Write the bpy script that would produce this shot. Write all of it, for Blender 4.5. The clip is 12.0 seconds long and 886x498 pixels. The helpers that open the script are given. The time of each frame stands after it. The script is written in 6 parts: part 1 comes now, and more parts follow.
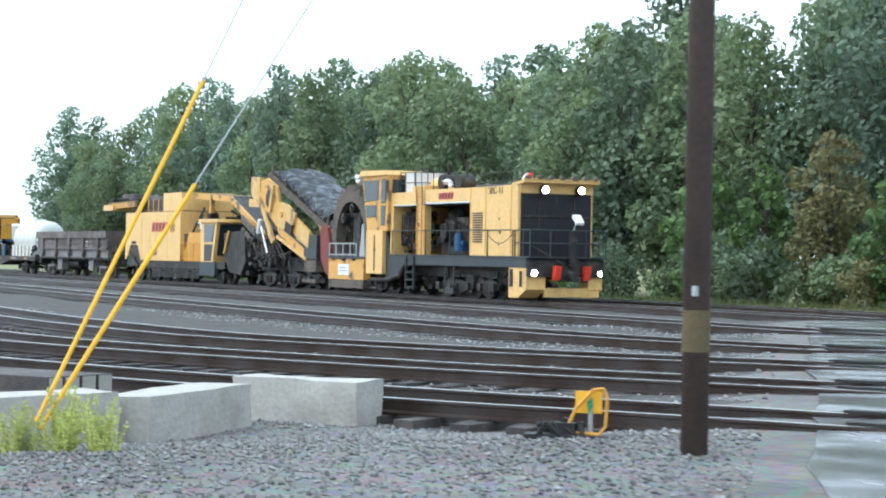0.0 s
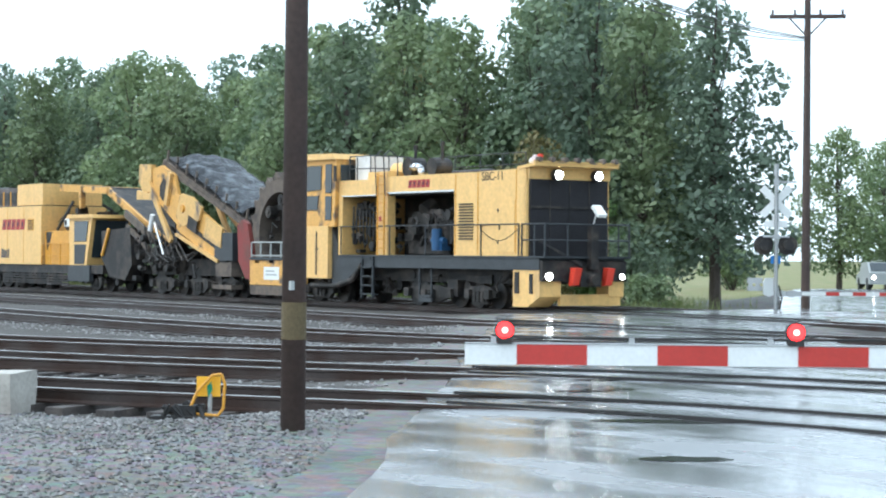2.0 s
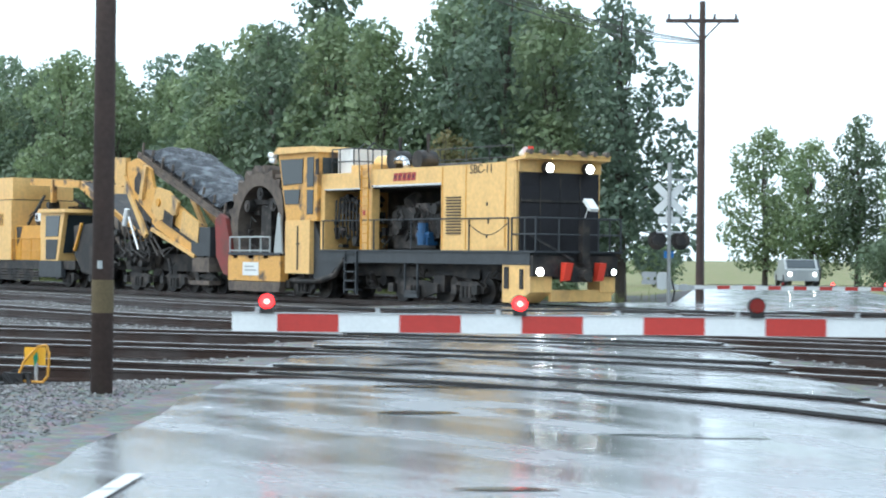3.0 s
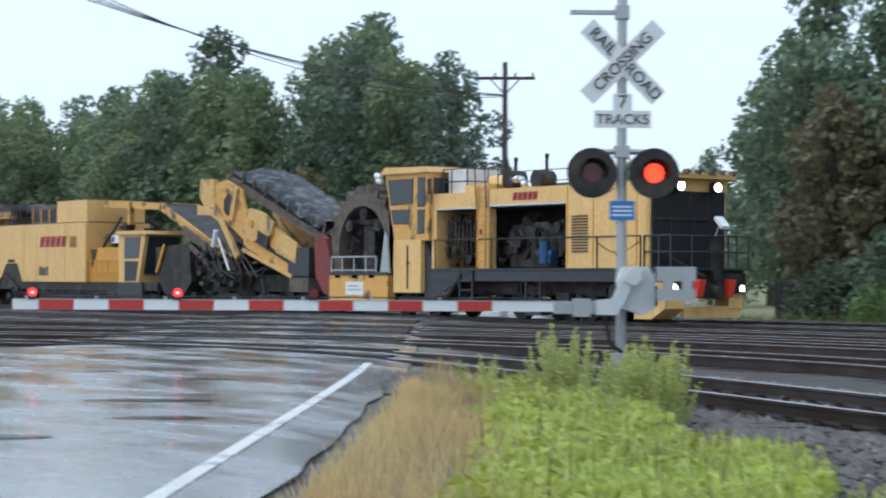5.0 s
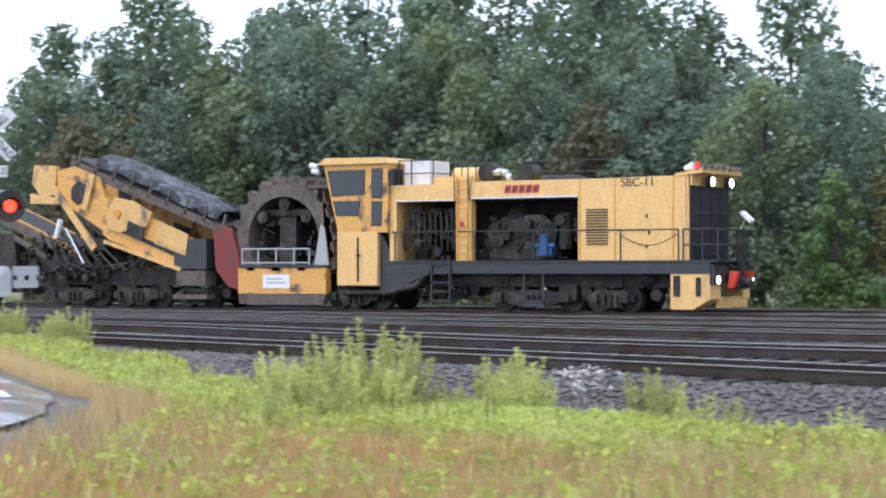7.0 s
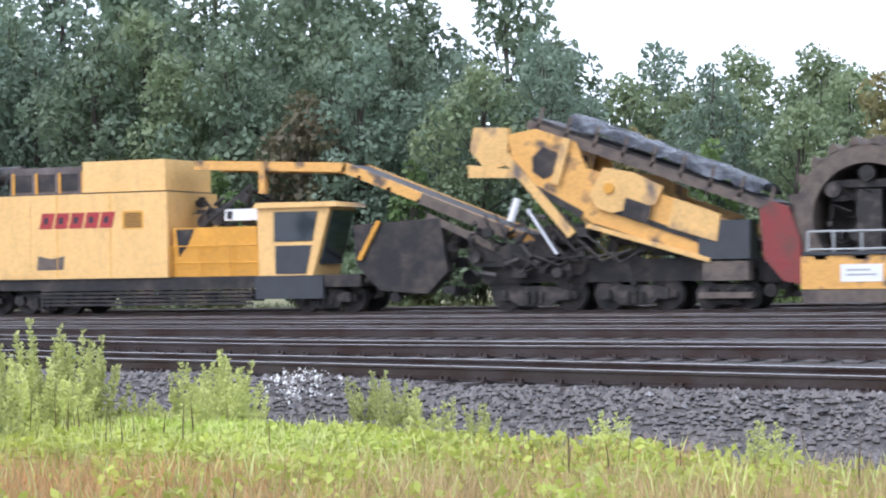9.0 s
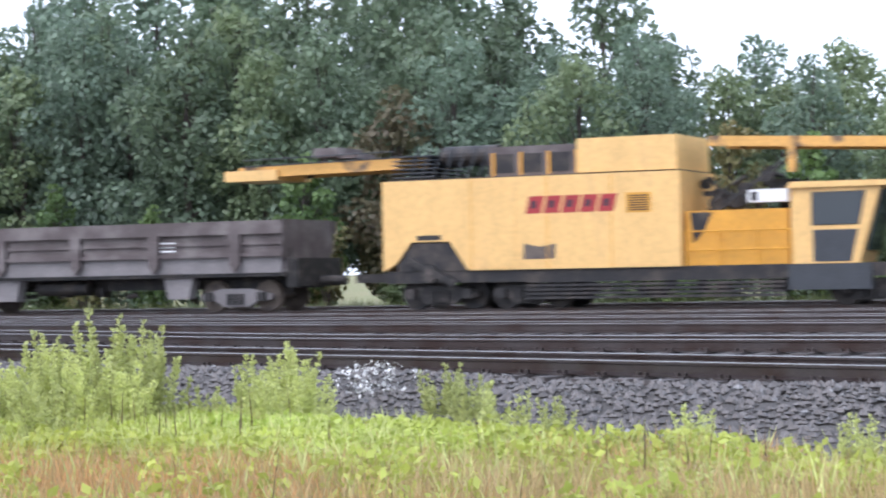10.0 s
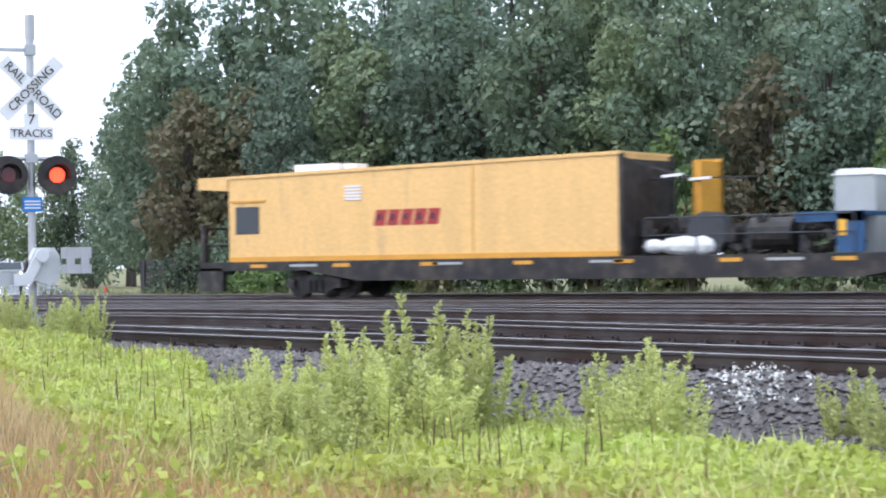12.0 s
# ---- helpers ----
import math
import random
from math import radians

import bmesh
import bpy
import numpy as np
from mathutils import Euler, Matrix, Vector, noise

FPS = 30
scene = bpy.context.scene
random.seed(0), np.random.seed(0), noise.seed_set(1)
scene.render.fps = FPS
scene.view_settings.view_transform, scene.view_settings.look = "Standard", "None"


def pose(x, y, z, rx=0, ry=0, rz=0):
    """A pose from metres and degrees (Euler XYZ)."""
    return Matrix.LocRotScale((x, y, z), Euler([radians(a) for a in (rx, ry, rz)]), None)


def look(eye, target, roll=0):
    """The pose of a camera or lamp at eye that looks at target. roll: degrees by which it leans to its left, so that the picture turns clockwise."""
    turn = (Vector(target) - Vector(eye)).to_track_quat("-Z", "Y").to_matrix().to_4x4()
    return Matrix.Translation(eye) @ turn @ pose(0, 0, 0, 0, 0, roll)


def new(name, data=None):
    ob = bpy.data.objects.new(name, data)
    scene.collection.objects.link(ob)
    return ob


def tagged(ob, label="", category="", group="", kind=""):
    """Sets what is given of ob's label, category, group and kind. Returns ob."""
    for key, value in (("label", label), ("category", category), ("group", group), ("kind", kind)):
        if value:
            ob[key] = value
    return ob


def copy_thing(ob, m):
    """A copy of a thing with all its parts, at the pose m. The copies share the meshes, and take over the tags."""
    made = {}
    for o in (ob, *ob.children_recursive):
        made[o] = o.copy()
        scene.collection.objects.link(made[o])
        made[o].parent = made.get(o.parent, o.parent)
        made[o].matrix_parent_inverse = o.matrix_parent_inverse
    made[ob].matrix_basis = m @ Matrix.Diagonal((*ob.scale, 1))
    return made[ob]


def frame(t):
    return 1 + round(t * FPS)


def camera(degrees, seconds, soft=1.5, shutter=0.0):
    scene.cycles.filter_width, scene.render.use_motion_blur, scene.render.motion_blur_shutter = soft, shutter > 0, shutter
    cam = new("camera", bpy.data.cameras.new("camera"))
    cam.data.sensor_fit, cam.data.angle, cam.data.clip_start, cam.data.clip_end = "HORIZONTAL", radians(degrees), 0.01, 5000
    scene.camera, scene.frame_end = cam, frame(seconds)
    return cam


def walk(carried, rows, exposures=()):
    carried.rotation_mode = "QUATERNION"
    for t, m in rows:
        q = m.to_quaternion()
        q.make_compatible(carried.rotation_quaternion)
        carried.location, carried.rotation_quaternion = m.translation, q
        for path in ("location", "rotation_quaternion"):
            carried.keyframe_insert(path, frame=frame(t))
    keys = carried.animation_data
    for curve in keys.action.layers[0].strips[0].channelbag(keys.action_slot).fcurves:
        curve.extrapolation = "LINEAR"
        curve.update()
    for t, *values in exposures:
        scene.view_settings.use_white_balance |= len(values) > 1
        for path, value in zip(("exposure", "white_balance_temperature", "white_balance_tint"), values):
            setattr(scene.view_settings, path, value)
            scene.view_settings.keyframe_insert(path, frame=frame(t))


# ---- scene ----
cam = camera(24.57, 12.0, soft=2.0, shutter=0.25)
PATH = [
    (0, (-13.13, -35.33, 1.47), (-30.96, -26.28, 1.55), 0.99),
    (0.5, (-11.11, -35.41, 1.38), (-29.01, -26.49, 1.54), 0.71),
    (1, (-11.38, -35.04, 1.43), (-28.80, -25.22, 1.55), 0.51),
    (1.5, (-11.37, -35.04, 1.40), (-28.41, -24.57, 1.57), 0.72),
    (2, (-10.80, -35.31, 1.50), (-27.37, -24.12, 1.58), 0.49),
    (2.5, (-10.54, -34.78, 1.40), (-27.05, -23.50, 1.48), 0.62),
    (3, (-7.92, -35.25, 1.35), (-24.26, -23.72, 1.43), 0.60),
    (3.2, (-6.74, -35.57, 1.32), (-23.08, -24.02, 1.41), 0.71),
    (4.8, (4.16, -39.22, 1.21), (-12.13, -27.63, 1.48), 0.24),
    (5, (5.51, -39.86, 1.14), (-10.53, -27.91, 1.46), 0.29),
    (5.5, (8.47, -43.35, 1.07), (-5.89, -29.43, 1.29), 0.16),
    (6, (10.99, -47.58, 1.12), (-1.85, -32.24, 1.35), -0.09),
    (6.5, (13.88, -52.26, 1.27), (2.44, -35.86, 1.44), -0.02),
    (7, (16.20, -55.83, 1.35), (6.11, -38.57, 1.53), -0.06),
    (7.5, (16.85, -56.08, 1.40), (7.95, -38.18, 1.60), 0.04),
    (7.7, (16.96, -55.86, 1.42), (8.31, -37.82, 1.63), -0.02),
    (9.3, (14.23, -52.14, 1.11), (6.72, -33.60, 1.30), -1.01),
    (9.5, (14.26, -52.18, 1.08), (6.54, -33.72, 1.27), -0.88),
    (10, (14.32, -51.28, 1.01), (5.83, -33.17, 1.24), -1.13),
    (10.5, (14.30, -50.56, 1.08), (4.00, -33.42, 1.30), -0.20),
    (11, (13.97, -49.68, 1.05), (2.96, -32.98, 1.17), 0.09),
    (11.5, (13.48, -48.58, 1.00), (1.90, -32.28, 1.16), -0.63),
    (12, (12.10, -47.40, 0.96), (0.57, -31.06, 1.10), -0.81),
]
walk(cam, [(t, look(e, g, r)) for t, e, g, r in PATH],
     exposures=[(0, 0.58, 5700, 4), (3, 0.42, 5700, 4), (5, -0.22, 5650, 9), (5.5, -0.2, 5650, 11), (6, -0.14, 5700, 13), (7.5, 0.5, 5750, 20), (9.5, 0.58, 5750, 20), (11, 0.58, 5750, 19), (12, 0.5, 5750, 18)])

# the train's front corner along its track, seconds and metres
TRAIN = [(0, -74.24), (0.5, -73.49), (1, -68.88), (1.5, -62.77), (2, -56.82), (2.5, -54.14), (3, -52.39), (3.2, -51.33), (4.8, -38.99), (5, -36.50), (5.5, -28.91), (6, -21.38), (6.5, -14.16), (7, -7.41), (7.5, -0.99), (7.7, 1.56), (9.3, 23.22), (9.5, 25.64), (10, 31.92), (10.5, 38.58), (11, 45.39), (11.5, 51.90), (12, 60.24)]

# ---- light: overcast, rainy sky ----
world = bpy.data.worlds.new("overcast")
scene.world = world
world.use_nodes = True
wn, wl = world.node_tree.nodes, world.node_tree.links
sky = wn.new("ShaderNodeTexSky")
sky.sky_type = "NISHITA"
sky.sun_disc = False
sky.sun_elevation, sky.sun_rotation = radians(48), radians(200)
sky.dust_density = 4.0
cloud = wn.new("ShaderNodeBackground")
cloud.inputs["Color"].default_value = (0.86, 0.93, 0.97, 1)
cloud.inputs["Strength"].default_value = 1.15
clear = wn["Background"]
clear.inputs["Strength"].default_value = 0.05
both = wn.new("ShaderNodeAddShader")
wl.new(sky.outputs["Color"], clear.inputs["Color"])
wl.new(clear.outputs[0], both.inputs[0])
wl.new(cloud.outputs[0], both.inputs[1])
wl.new(both.outputs[0], wn["World Output"].inputs["Surface"])
sun = new("sun", bpy.data.lights.new("sun", "SUN"))
sun.data.energy, sun.data.angle, sun.data.color = 0.8, radians(25), (1.0, 0.97, 0.92)
sun.matrix_world = look((0, 0, 60), (18, 36, 0))


# ---- materials ----
def mat(name, color, rough=0.6, metal=0.0, vary=0.25, scale=3.0, bump=0.15, fine=40.0, second=None, mix=0.5, spread=0.12, per=0.0, coat=0.0, trans=0.0, streak=1.0):
    """A surface with two scales of variation, an optional second colour in patches (dirt, rust, wear) and fine relief."""
    m = bpy.data.materials.new(name)
    m.use_nodes = True
    n, l = m.node_tree.nodes, m.node_tree.links
    b = n["Principled BSDF"]
    b.inputs["Roughness"].default_value, b.inputs["Metallic"].default_value = rough, metal
    co = n.new("ShaderNodeTexCoord")
    big, small = n.new("ShaderNodeTexNoise"), n.new("ShaderNodeTexNoise")
    big.inputs["Scale"].default_value, small.inputs["Scale"].default_value = scale, fine
    big.inputs["Detail"].default_value, small.inputs["Detail"].default_value = 6, 4
    mp = n.new("ShaderNodeMapping")
    mp.inputs["Scale"].default_value = (1, 1, streak)
    l.new(co.outputs["Object"], mp.inputs["Vector"])
    l.new(mp.outputs[0], big.inputs["Vector"])
    l.new(co.outputs["Object"], small.inputs["Vector"])
    rgb = n.new("ShaderNodeRGB")
    rgb.outputs[0].default_value = (*color, 1)
    out = rgb.outputs[0]
    if second:
        ramp = n.new("ShaderNodeValToRGB")
        ramp.color_ramp.elements[0].position, ramp.color_ramp.elements[1].position = mix - spread, mix + spread
        l.new(big.outputs["Fac"], ramp.inputs["Fac"])
        mx = n.new("ShaderNodeMixRGB")
        l.new(ramp.outputs["Color"], mx.inputs["Fac"])
        l.new(out, mx.inputs["Color1"])
        mx.inputs["Color2"].default_value = (*second, 1)
        out = mx.outputs[0]
    ad = n.new("ShaderNodeMath")
    ad.operation = "ADD"
    l.new(big.outputs["Fac"], ad.inputs[0])
    l.new(small.outputs["Fac"], ad.inputs[1])
    src = ad.outputs[0]
    if per:
        info = n.new("ShaderNodeObjectInfo")
        geo = n.new("ShaderNodeNewGeometry")
        r1 = n.new("ShaderNodeMath")
        r1.operation = "ADD"
        l.new(info.outputs["Random"], r1.inputs[0])
        l.new(geo.outputs["Random Per Island"], r1.inputs[1])
        r2 = n.new("ShaderNodeMath")
        r2.operation = "MULTIPLY_ADD"
        r2.inputs[1].default_value, r2.inputs[2].default_value = per, -per
        l.new(r1.outputs[0], r2.inputs[0])
        a2 = n.new("ShaderNodeMath")
        a2.operation = "ADD"
        l.new(src, a2.inputs[0])
        l.new(r2.outputs[0], a2.inputs[1])
        src = a2.outputs[0]
    rng = n.new("ShaderNodeMapRange")
    rng.inputs["From Min"].default_value, rng.inputs["From Max"].default_value = 0.55, 1.45
    rng.inputs["To Min"].default_value, rng.inputs["To Max"].default_value = 1 - vary, 1 + vary
    l.new(src, rng.inputs["Value"])
    hsv = n.new("ShaderNodeHueSaturation")
    l.new(rng.outputs[0], hsv.inputs["Value"])
    l.new(out, hsv.inputs["Color"])
    l.new(hsv.outputs[0], b.inputs["Base Color"])
    if bump:
        bp = n.new("ShaderNodeBump")
        bp.inputs["Strength"].default_value, bp.inputs["Distance"].default_value = bump, 0.02
        l.new(small.outputs["Fac"], bp.inputs["Height"])
        l.new(bp.outputs[0], b.inputs["Normal"])
    if trans:
        b.inputs["Transmission Weight"].default_value = trans
    if coat:
        b.inputs["Coat Weight"].default_value = coat
    return m


def matte(m, level):
    """Lowers the sheen of loose, rough stuff."""
    m.node_tree.nodes["Principled BSDF"].inputs["Specular IOR Level"].default_value = level
    return m


def lamp_mat(name, color, strength):
    m = bpy.data.materials.new(name)
    m.use_nodes = True
    b = m.node_tree.nodes["Principled BSDF"]
    b.inputs["Base Color"].default_value = (*color, 1)
    b.inputs["Emission Color"].default_value = (*color, 1)
    b.inputs["Emission Strength"].default_value = strength
    return m


def leaf_mat(name, a, b2, per=0.5):
    """Leaves: two greens mixed by noise over the crown, each leaf a little different, some light passing through."""
    m = mat(name, a, 0.55, 0, 0.35, 0.35, 0.0, 2.0, second=b2, mix=0.5, spread=0.2, per=per)
    n, l = m.node_tree.nodes, m.node_tree.links
    b = n["Principled BSDF"]
    tr = n.new("ShaderNodeBsdfTranslucent")
    l.new(b.inputs["Base Color"].links[0].from_socket, tr.inputs["Color"])
    mx = n.new("ShaderNodeMixShader")
    mx.inputs[0].default_value = 0.42
    l.new(b.outputs[0], mx.inputs[1])
    l.new(tr.outputs[0], mx.inputs[2])
    l.new(mx.outputs[0], n["Material Output"].inputs["Surface"])
    return m


YELLOW = mat("yellow_paint", (0.74, 0.465, 0.165), 0.45, 0, 0.2, 1.7, 0.05, 9, second=(0.40, 0.25, 0.12), mix=0.69, spread=0.11, streak=0.22)
YELLOW_SOILED = mat("soiled_yellow_paint", (0.66, 0.41, 0.14), 0.55, 0, 0.3, 1.5, 0.15, 12, second=(0.13, 0.10, 0.08), mix=0.62, spread=0.07, streak=0.5)
YELLOW_WORN = mat("worn_yellow_paint", (0.66, 0.36, 0.09), 0.55, 0, 0.25, 1.6, 0.2, 14, second=(0.10, 0.07, 0.05), mix=0.60, spread=0.06)
YELLOW_DARK = mat("amber_paint", (0.62, 0.30, 0.03), 0.45, 0, 0.2, 1.2, 0.08, 10)
GREY_STEEL = mat("dark_grey_steel", (0.045, 0.05, 0.055), 0.5, 0.2, 0.3, 2, 0.2, 20)
# grime colours darkened further to carry the shade under the cars
BLACK = mat("black_grime", (0.018, 0.017, 0.017), 0.6, 0.1, 0.5, 2.5, 0.4, 22, second=(0.05, 0.04, 0.032), mix=0.55)
SHADED_GRIME = mat("oily_machinery", (0.026, 0.024, 0.022), 0.6, 0.2, 0.6, 3.0, 0.5, 18, second=(0.085, 0.07, 0.06), mix=0.62)
MUD = mat("mud_caked_steel", (0.15, 0.12, 0.095), 0.85, 0, 0.4, 3, 0.6, 26, second=(0.06, 0.05, 0.045), mix=0.55)
RADIATOR = mat("dark_radiator", (0.016, 0.015, 0.018), 0.6, 0.2, 0.4, 3, 0.5, 60)
RED_RUST = mat("faded_red_paint", (0.22, 0.035, 0.03), 0.6, 0, 0.3, 2, 0.2, 20, second=(0.12, 0.04, 0.03), mix=0.55)
RED_FLAG = mat("orange_red_plastic", (0.75, 0.06, 0.03), 0.5, 0, 0.1, 3, 0.0)
GLASS = mat("dark_window_glass", (0.03, 0.04, 0.045), 0.06, 0, 0.1, 1, 0.0)
CHROME = mat("bright_metal", (0.6, 0.6, 0.6), 0.25, 0.9, 0.1, 3, 0.05)
WHITE = mat("white_paint", (0.78, 0.78, 0.76), 0.5, 0, 0.08, 2, 0.05, 20, second=(0.5, 0.48, 0.44), mix=0.7, spread=0.1)
TANKW = mat("white_polythene", (0.66, 0.66, 0.61), 0.45, 0, 0.06, 1.2, 0.05, 12, second=(0.55, 0.47, 0.33), mix=0.68, spread=0.12)
TANKTAN = mat("stained_polythene", (0.36, 0.29, 0.19), 0.6, 0, 0.3, 2.5, 0.1, 12)
TARP = mat("dark_tarpaulin", (0.05, 0.055, 0.065), 0.25, 0, 0.5, 2.2, 0.9, 5, second=(0.20, 0.22, 0.24), mix=0.57, spread=0.08)
HOPPER = mat("brown_grey_paint", (0.10, 0.08, 0.075), 0.7, 0, 0.35, 1.4, 0.25, 16, second=(0.16, 0.14, 0.13), mix=0.55)
HOPPER_PALE = mat("dusty_grey_steel", (0.20, 0.185, 0.18), 0.75, 0, 0.3, 1.4, 0.25, 16)
LOGO_RED = mat("logo_red", (0.35, 0.03, 0.03), 0.5, 0, 0.3, 4, 0.0)
LOGO_DARK = mat("logo_dark", (0.03, 0.02, 0.03), 0.5, 0, 0.3, 4, 0.0)
INK = mat("black_lettering", (0.02, 0.018, 0.016), 0.55, 0, 0.2, 4, 0.0)
BLUE = mat("blue_paint", (0.02, 0.08, 0.19), 0.4, 0, 0.2, 3, 0.05)
CRATE_GREY = mat("grey_plastic", (0.36, 0.38, 0.37), 0.5, 0, 0.1, 2, 0.05)
RAIL = mat("worn_rail_steel", (0.09, 0.075, 0.07), 0.35, 0.7, 0.3, 1.5, 0.1, 30, second=(0.05, 0.032, 0.026), mix=0.5)
RAILTOP = mat("polished_rail_head", (0.42, 0.41, 0.40), 0.38, 0.8, 0.2, 1.0, 0.05, 20)
TIE = mat("creosoted_timber", (0.055, 0.046, 0.042), 0.7, 0, 0.5, 3, 0.5, 30, second=(0.085, 0.072, 0.062), mix=0.58, per=0.3)
BALLAST = matte(mat("wet_ballast", (0.10, 0.094, 0.088), 0.85, 0, 0.6, 1.2, 1.0, 34, second=(0.06, 0.055, 0.05), mix=0.56, spread=0.1), 0.15)
STONE = mat("crushed_stone", (0.064, 0.057, 0.051), 0.5, 0, 0.95, 6, 0.2, 20, per=0.9)
STONE_PALE = mat("pale_limestone_chips", (0.21, 0.205, 0.198), 0.6, 0, 0.8, 6, 0.2, 20, per=0.45)
CONCRETE = mat("weathered_concrete", (0.42, 0.40, 0.36), 0.8, 0, 0.25, 1.8, 0.35, 22, second=(0.27, 0.25, 0.22), mix=0.6, spread=0.12)
POLEWOOD = mat("weathered_pole_timber", (0.085, 0.055, 0.045), 0.7, 0, 0.4, 1.4, 0.4, 20, second=(0.05, 0.035, 0.03), mix=0.5)
GALV = mat("galvanised_steel", (0.42, 0.43, 0.43), 0.4, 0.6, 0.15, 3, 0.05)
SIGNW = mat("white_sign_face", (0.74, 0.75, 0.73), 0.4, 0, 0.08, 5, 0.02)
SIGNRED = mat("red_reflective", (0.45, 0.035, 0.025), 0.35, 0, 0.15, 4, 0.02)
SIGNBLUE = mat("blue_sign_face", (0.03, 0.20, 0.55), 0.4, 0, 0.08, 5, 0.02)
RUBBER = mat("black_rubber", (0.02, 0.02, 0.021), 0.6, 0, 0.2, 4, 0.1)
SAFETY = mat("safety_yellow", (0.85, 0.45, 0.02), 0.4, 0, 0.15, 3, 0.05)
BARK = mat("bark", (0.075, 0.06, 0.05), 0.85, 0, 0.4, 4, 0.6, 18)
LINE = mat("worn_white_line", (0.62, 0.62, 0.60), 0.5, 0, 0.3, 2, 0.1, 30, second=(0.16, 0.16, 0.16), mix=0.62, spread=0.06)
HEAD = lamp_mat("lit_headlamp", (1.0, 0.93, 0.82), 30)
REDLIT = lamp_mat("lit_red_lamp", (1.0, 0.02, 0.02), 3)
# paler glow for a disc added as the bright core of lit gate lamps
REDCORE = lamp_mat("lit_red_bulb", (1.0, 0.22, 0.18), 6)
ORANGELIT = lamp_mat("lit_signal_lamp", (1.0, 0.045, 0.012), 3.2)
REDOFF = mat("unlit_red_lens", (0.18, 0.01, 0.01), 0.15, 0, 0.1, 5, 0.0)
# deep green and green lifted and greyed to carry haze over the trees
L_DARK = leaf_mat("deep_green_leaves", (0.132, 0.190, 0.121), (0.178, 0.230, 0.132))
L_MID = leaf_mat("green_leaves", (0.168, 0.235, 0.129), (0.224, 0.274, 0.134))
L_LIGHT = leaf_mat("light_green_leaves", (0.13, 0.22, 0.07), (0.18, 0.25, 0.08))
L_AUTUMN = leaf_mat("yellowing_leaves", (0.19, 0.20, 0.085), (0.27, 0.22, 0.09))
L_BRONZE = leaf_mat("bronze_leaves", (0.19, 0.15, 0.09), (0.16, 0.17, 0.08))
# blue-green likewise paled, with the haze put into its colour
L_BLUE = leaf_mat("blue_green_leaves", (0.155, 0.218, 0.155), (0.190, 0.253, 0.167))
G_LIME = leaf_mat("lime_ground_leaves", (0.50, 0.52, 0.10), (0.38, 0.46, 0.09))
G_WEED = leaf_mat("weed_leaves", (0.52, 0.57, 0.19), (0.60, 0.61, 0.25))
G_DEAD = leaf_mat("dead_brown_stalks", (0.11, 0.075, 0.045), (0.17, 0.11, 0.06))
G_STRAW = leaf_mat("straw_grass", (0.56, 0.44, 0.21), (0.50, 0.35, 0.16))
G_RUST = leaf_mat("rusty_dry_grass", (0.62, 0.36, 0.15), (0.52, 0.33, 0.14))
G_FAR = leaf_mat("verge_grass", (0.12, 0.17, 0.05), (0.20, 0.20, 0.08))


def wet_road():
    m = mat("wet_asphalt", (0.25, 0.255, 0.26), 0.16, 0, 0.2, 0.35, 0.12, 24, second=(0.17, 0.172, 0.175), mix=0.55, spread=0.2)
    n, l = m.node_tree.nodes, m.node_tree.links
    b = n["Principled BSDF"]
    w = n.new("ShaderNodeTexNoise")
    w.inputs["Scale"].default_value, w.inputs["Detail"].default_value = 0.5, 5
    co = n.new("ShaderNodeTexCoord")
    mp = n.new("ShaderNodeMapping")
    mp.inputs["Scale"].default_value = (1.0, 2.6, 1.0)
    l.new(co.outputs["Object"], mp.inputs["Vector"])
    l.new(mp.outputs[0], w.inputs["Vector"])
    r = n.new("ShaderNodeMapRange")
    r.inputs["From Min"].default_value, r.inputs["From Max"].default_value = 0.40, 0.62
    r.inputs["To Min"].default_value, r.inputs["To Max"].default_value = 0.06, 0.30
    l.new(w.outputs["Fac"], r.inputs["Value"])
    l.new(r.outputs[0], b.inputs["Roughness"])
    return m


ROADM = wet_road()


def ground_mat():
    """Gravel, dirt and grass on one sheet, mixed by place."""
    m = mat("gravel_and_dirt", (0.215, 0.205, 0.19), 0.8, 0, 0.45, 0.5, 0.9, 26, second=(0.105, 0.095, 0.085), mix=0.54, spread=0.14)
    n, l = m.node_tree.nodes, m.node_tree.links
    v = n.new("ShaderNodeTexVoronoi")
    v.inputs["Scale"].default_value = 9.0
    co = n.new("ShaderNodeTexCoord")
    l.new(co.outputs["Object"], v.inputs["Vector"])
    hs = [x for x in n if x.bl_idname == "ShaderNodeHueSaturation"][0]
    src = hs.inputs["Color"].links[0].from_socket
    mx = n.new("ShaderNodeMixRGB")
    mx.blend_type = "MULTIPLY"
    mx.inputs["Fac"].default_value = 0.45
    l.new(src, mx.inputs["Color1"])
    l.new(v.outputs["Color"], mx.inputs["Color2"])
    l.new(mx.outputs[0], hs.inputs["Color"])
    return m


GROUND = ground_mat()
SOIL = mat("grassy_soil", (0.17, 0.19, 0.06), 0.9, 0, 0.4, 0.8, 0.6, 20, second=(0.20, 0.165, 0.085), mix=0.52)


# ---- building helpers ----
def bx(bm, x0, x1, y0, y1, z0, z1, m=None):
    c = [Vector((x, y, z)) for x in (x0, x1) for y in (y0, y1) for z in (z0, z1)]
    v = [bm.verts.new(m @ p if m else p) for p in c]
    for f in ((0, 1, 3, 2), (4, 6, 7, 5), (0, 4, 5, 1), (2, 3, 7, 6), (0, 2, 6, 4), (1, 5, 7, 3)):
        bm.faces.new([v[i] for i in f])


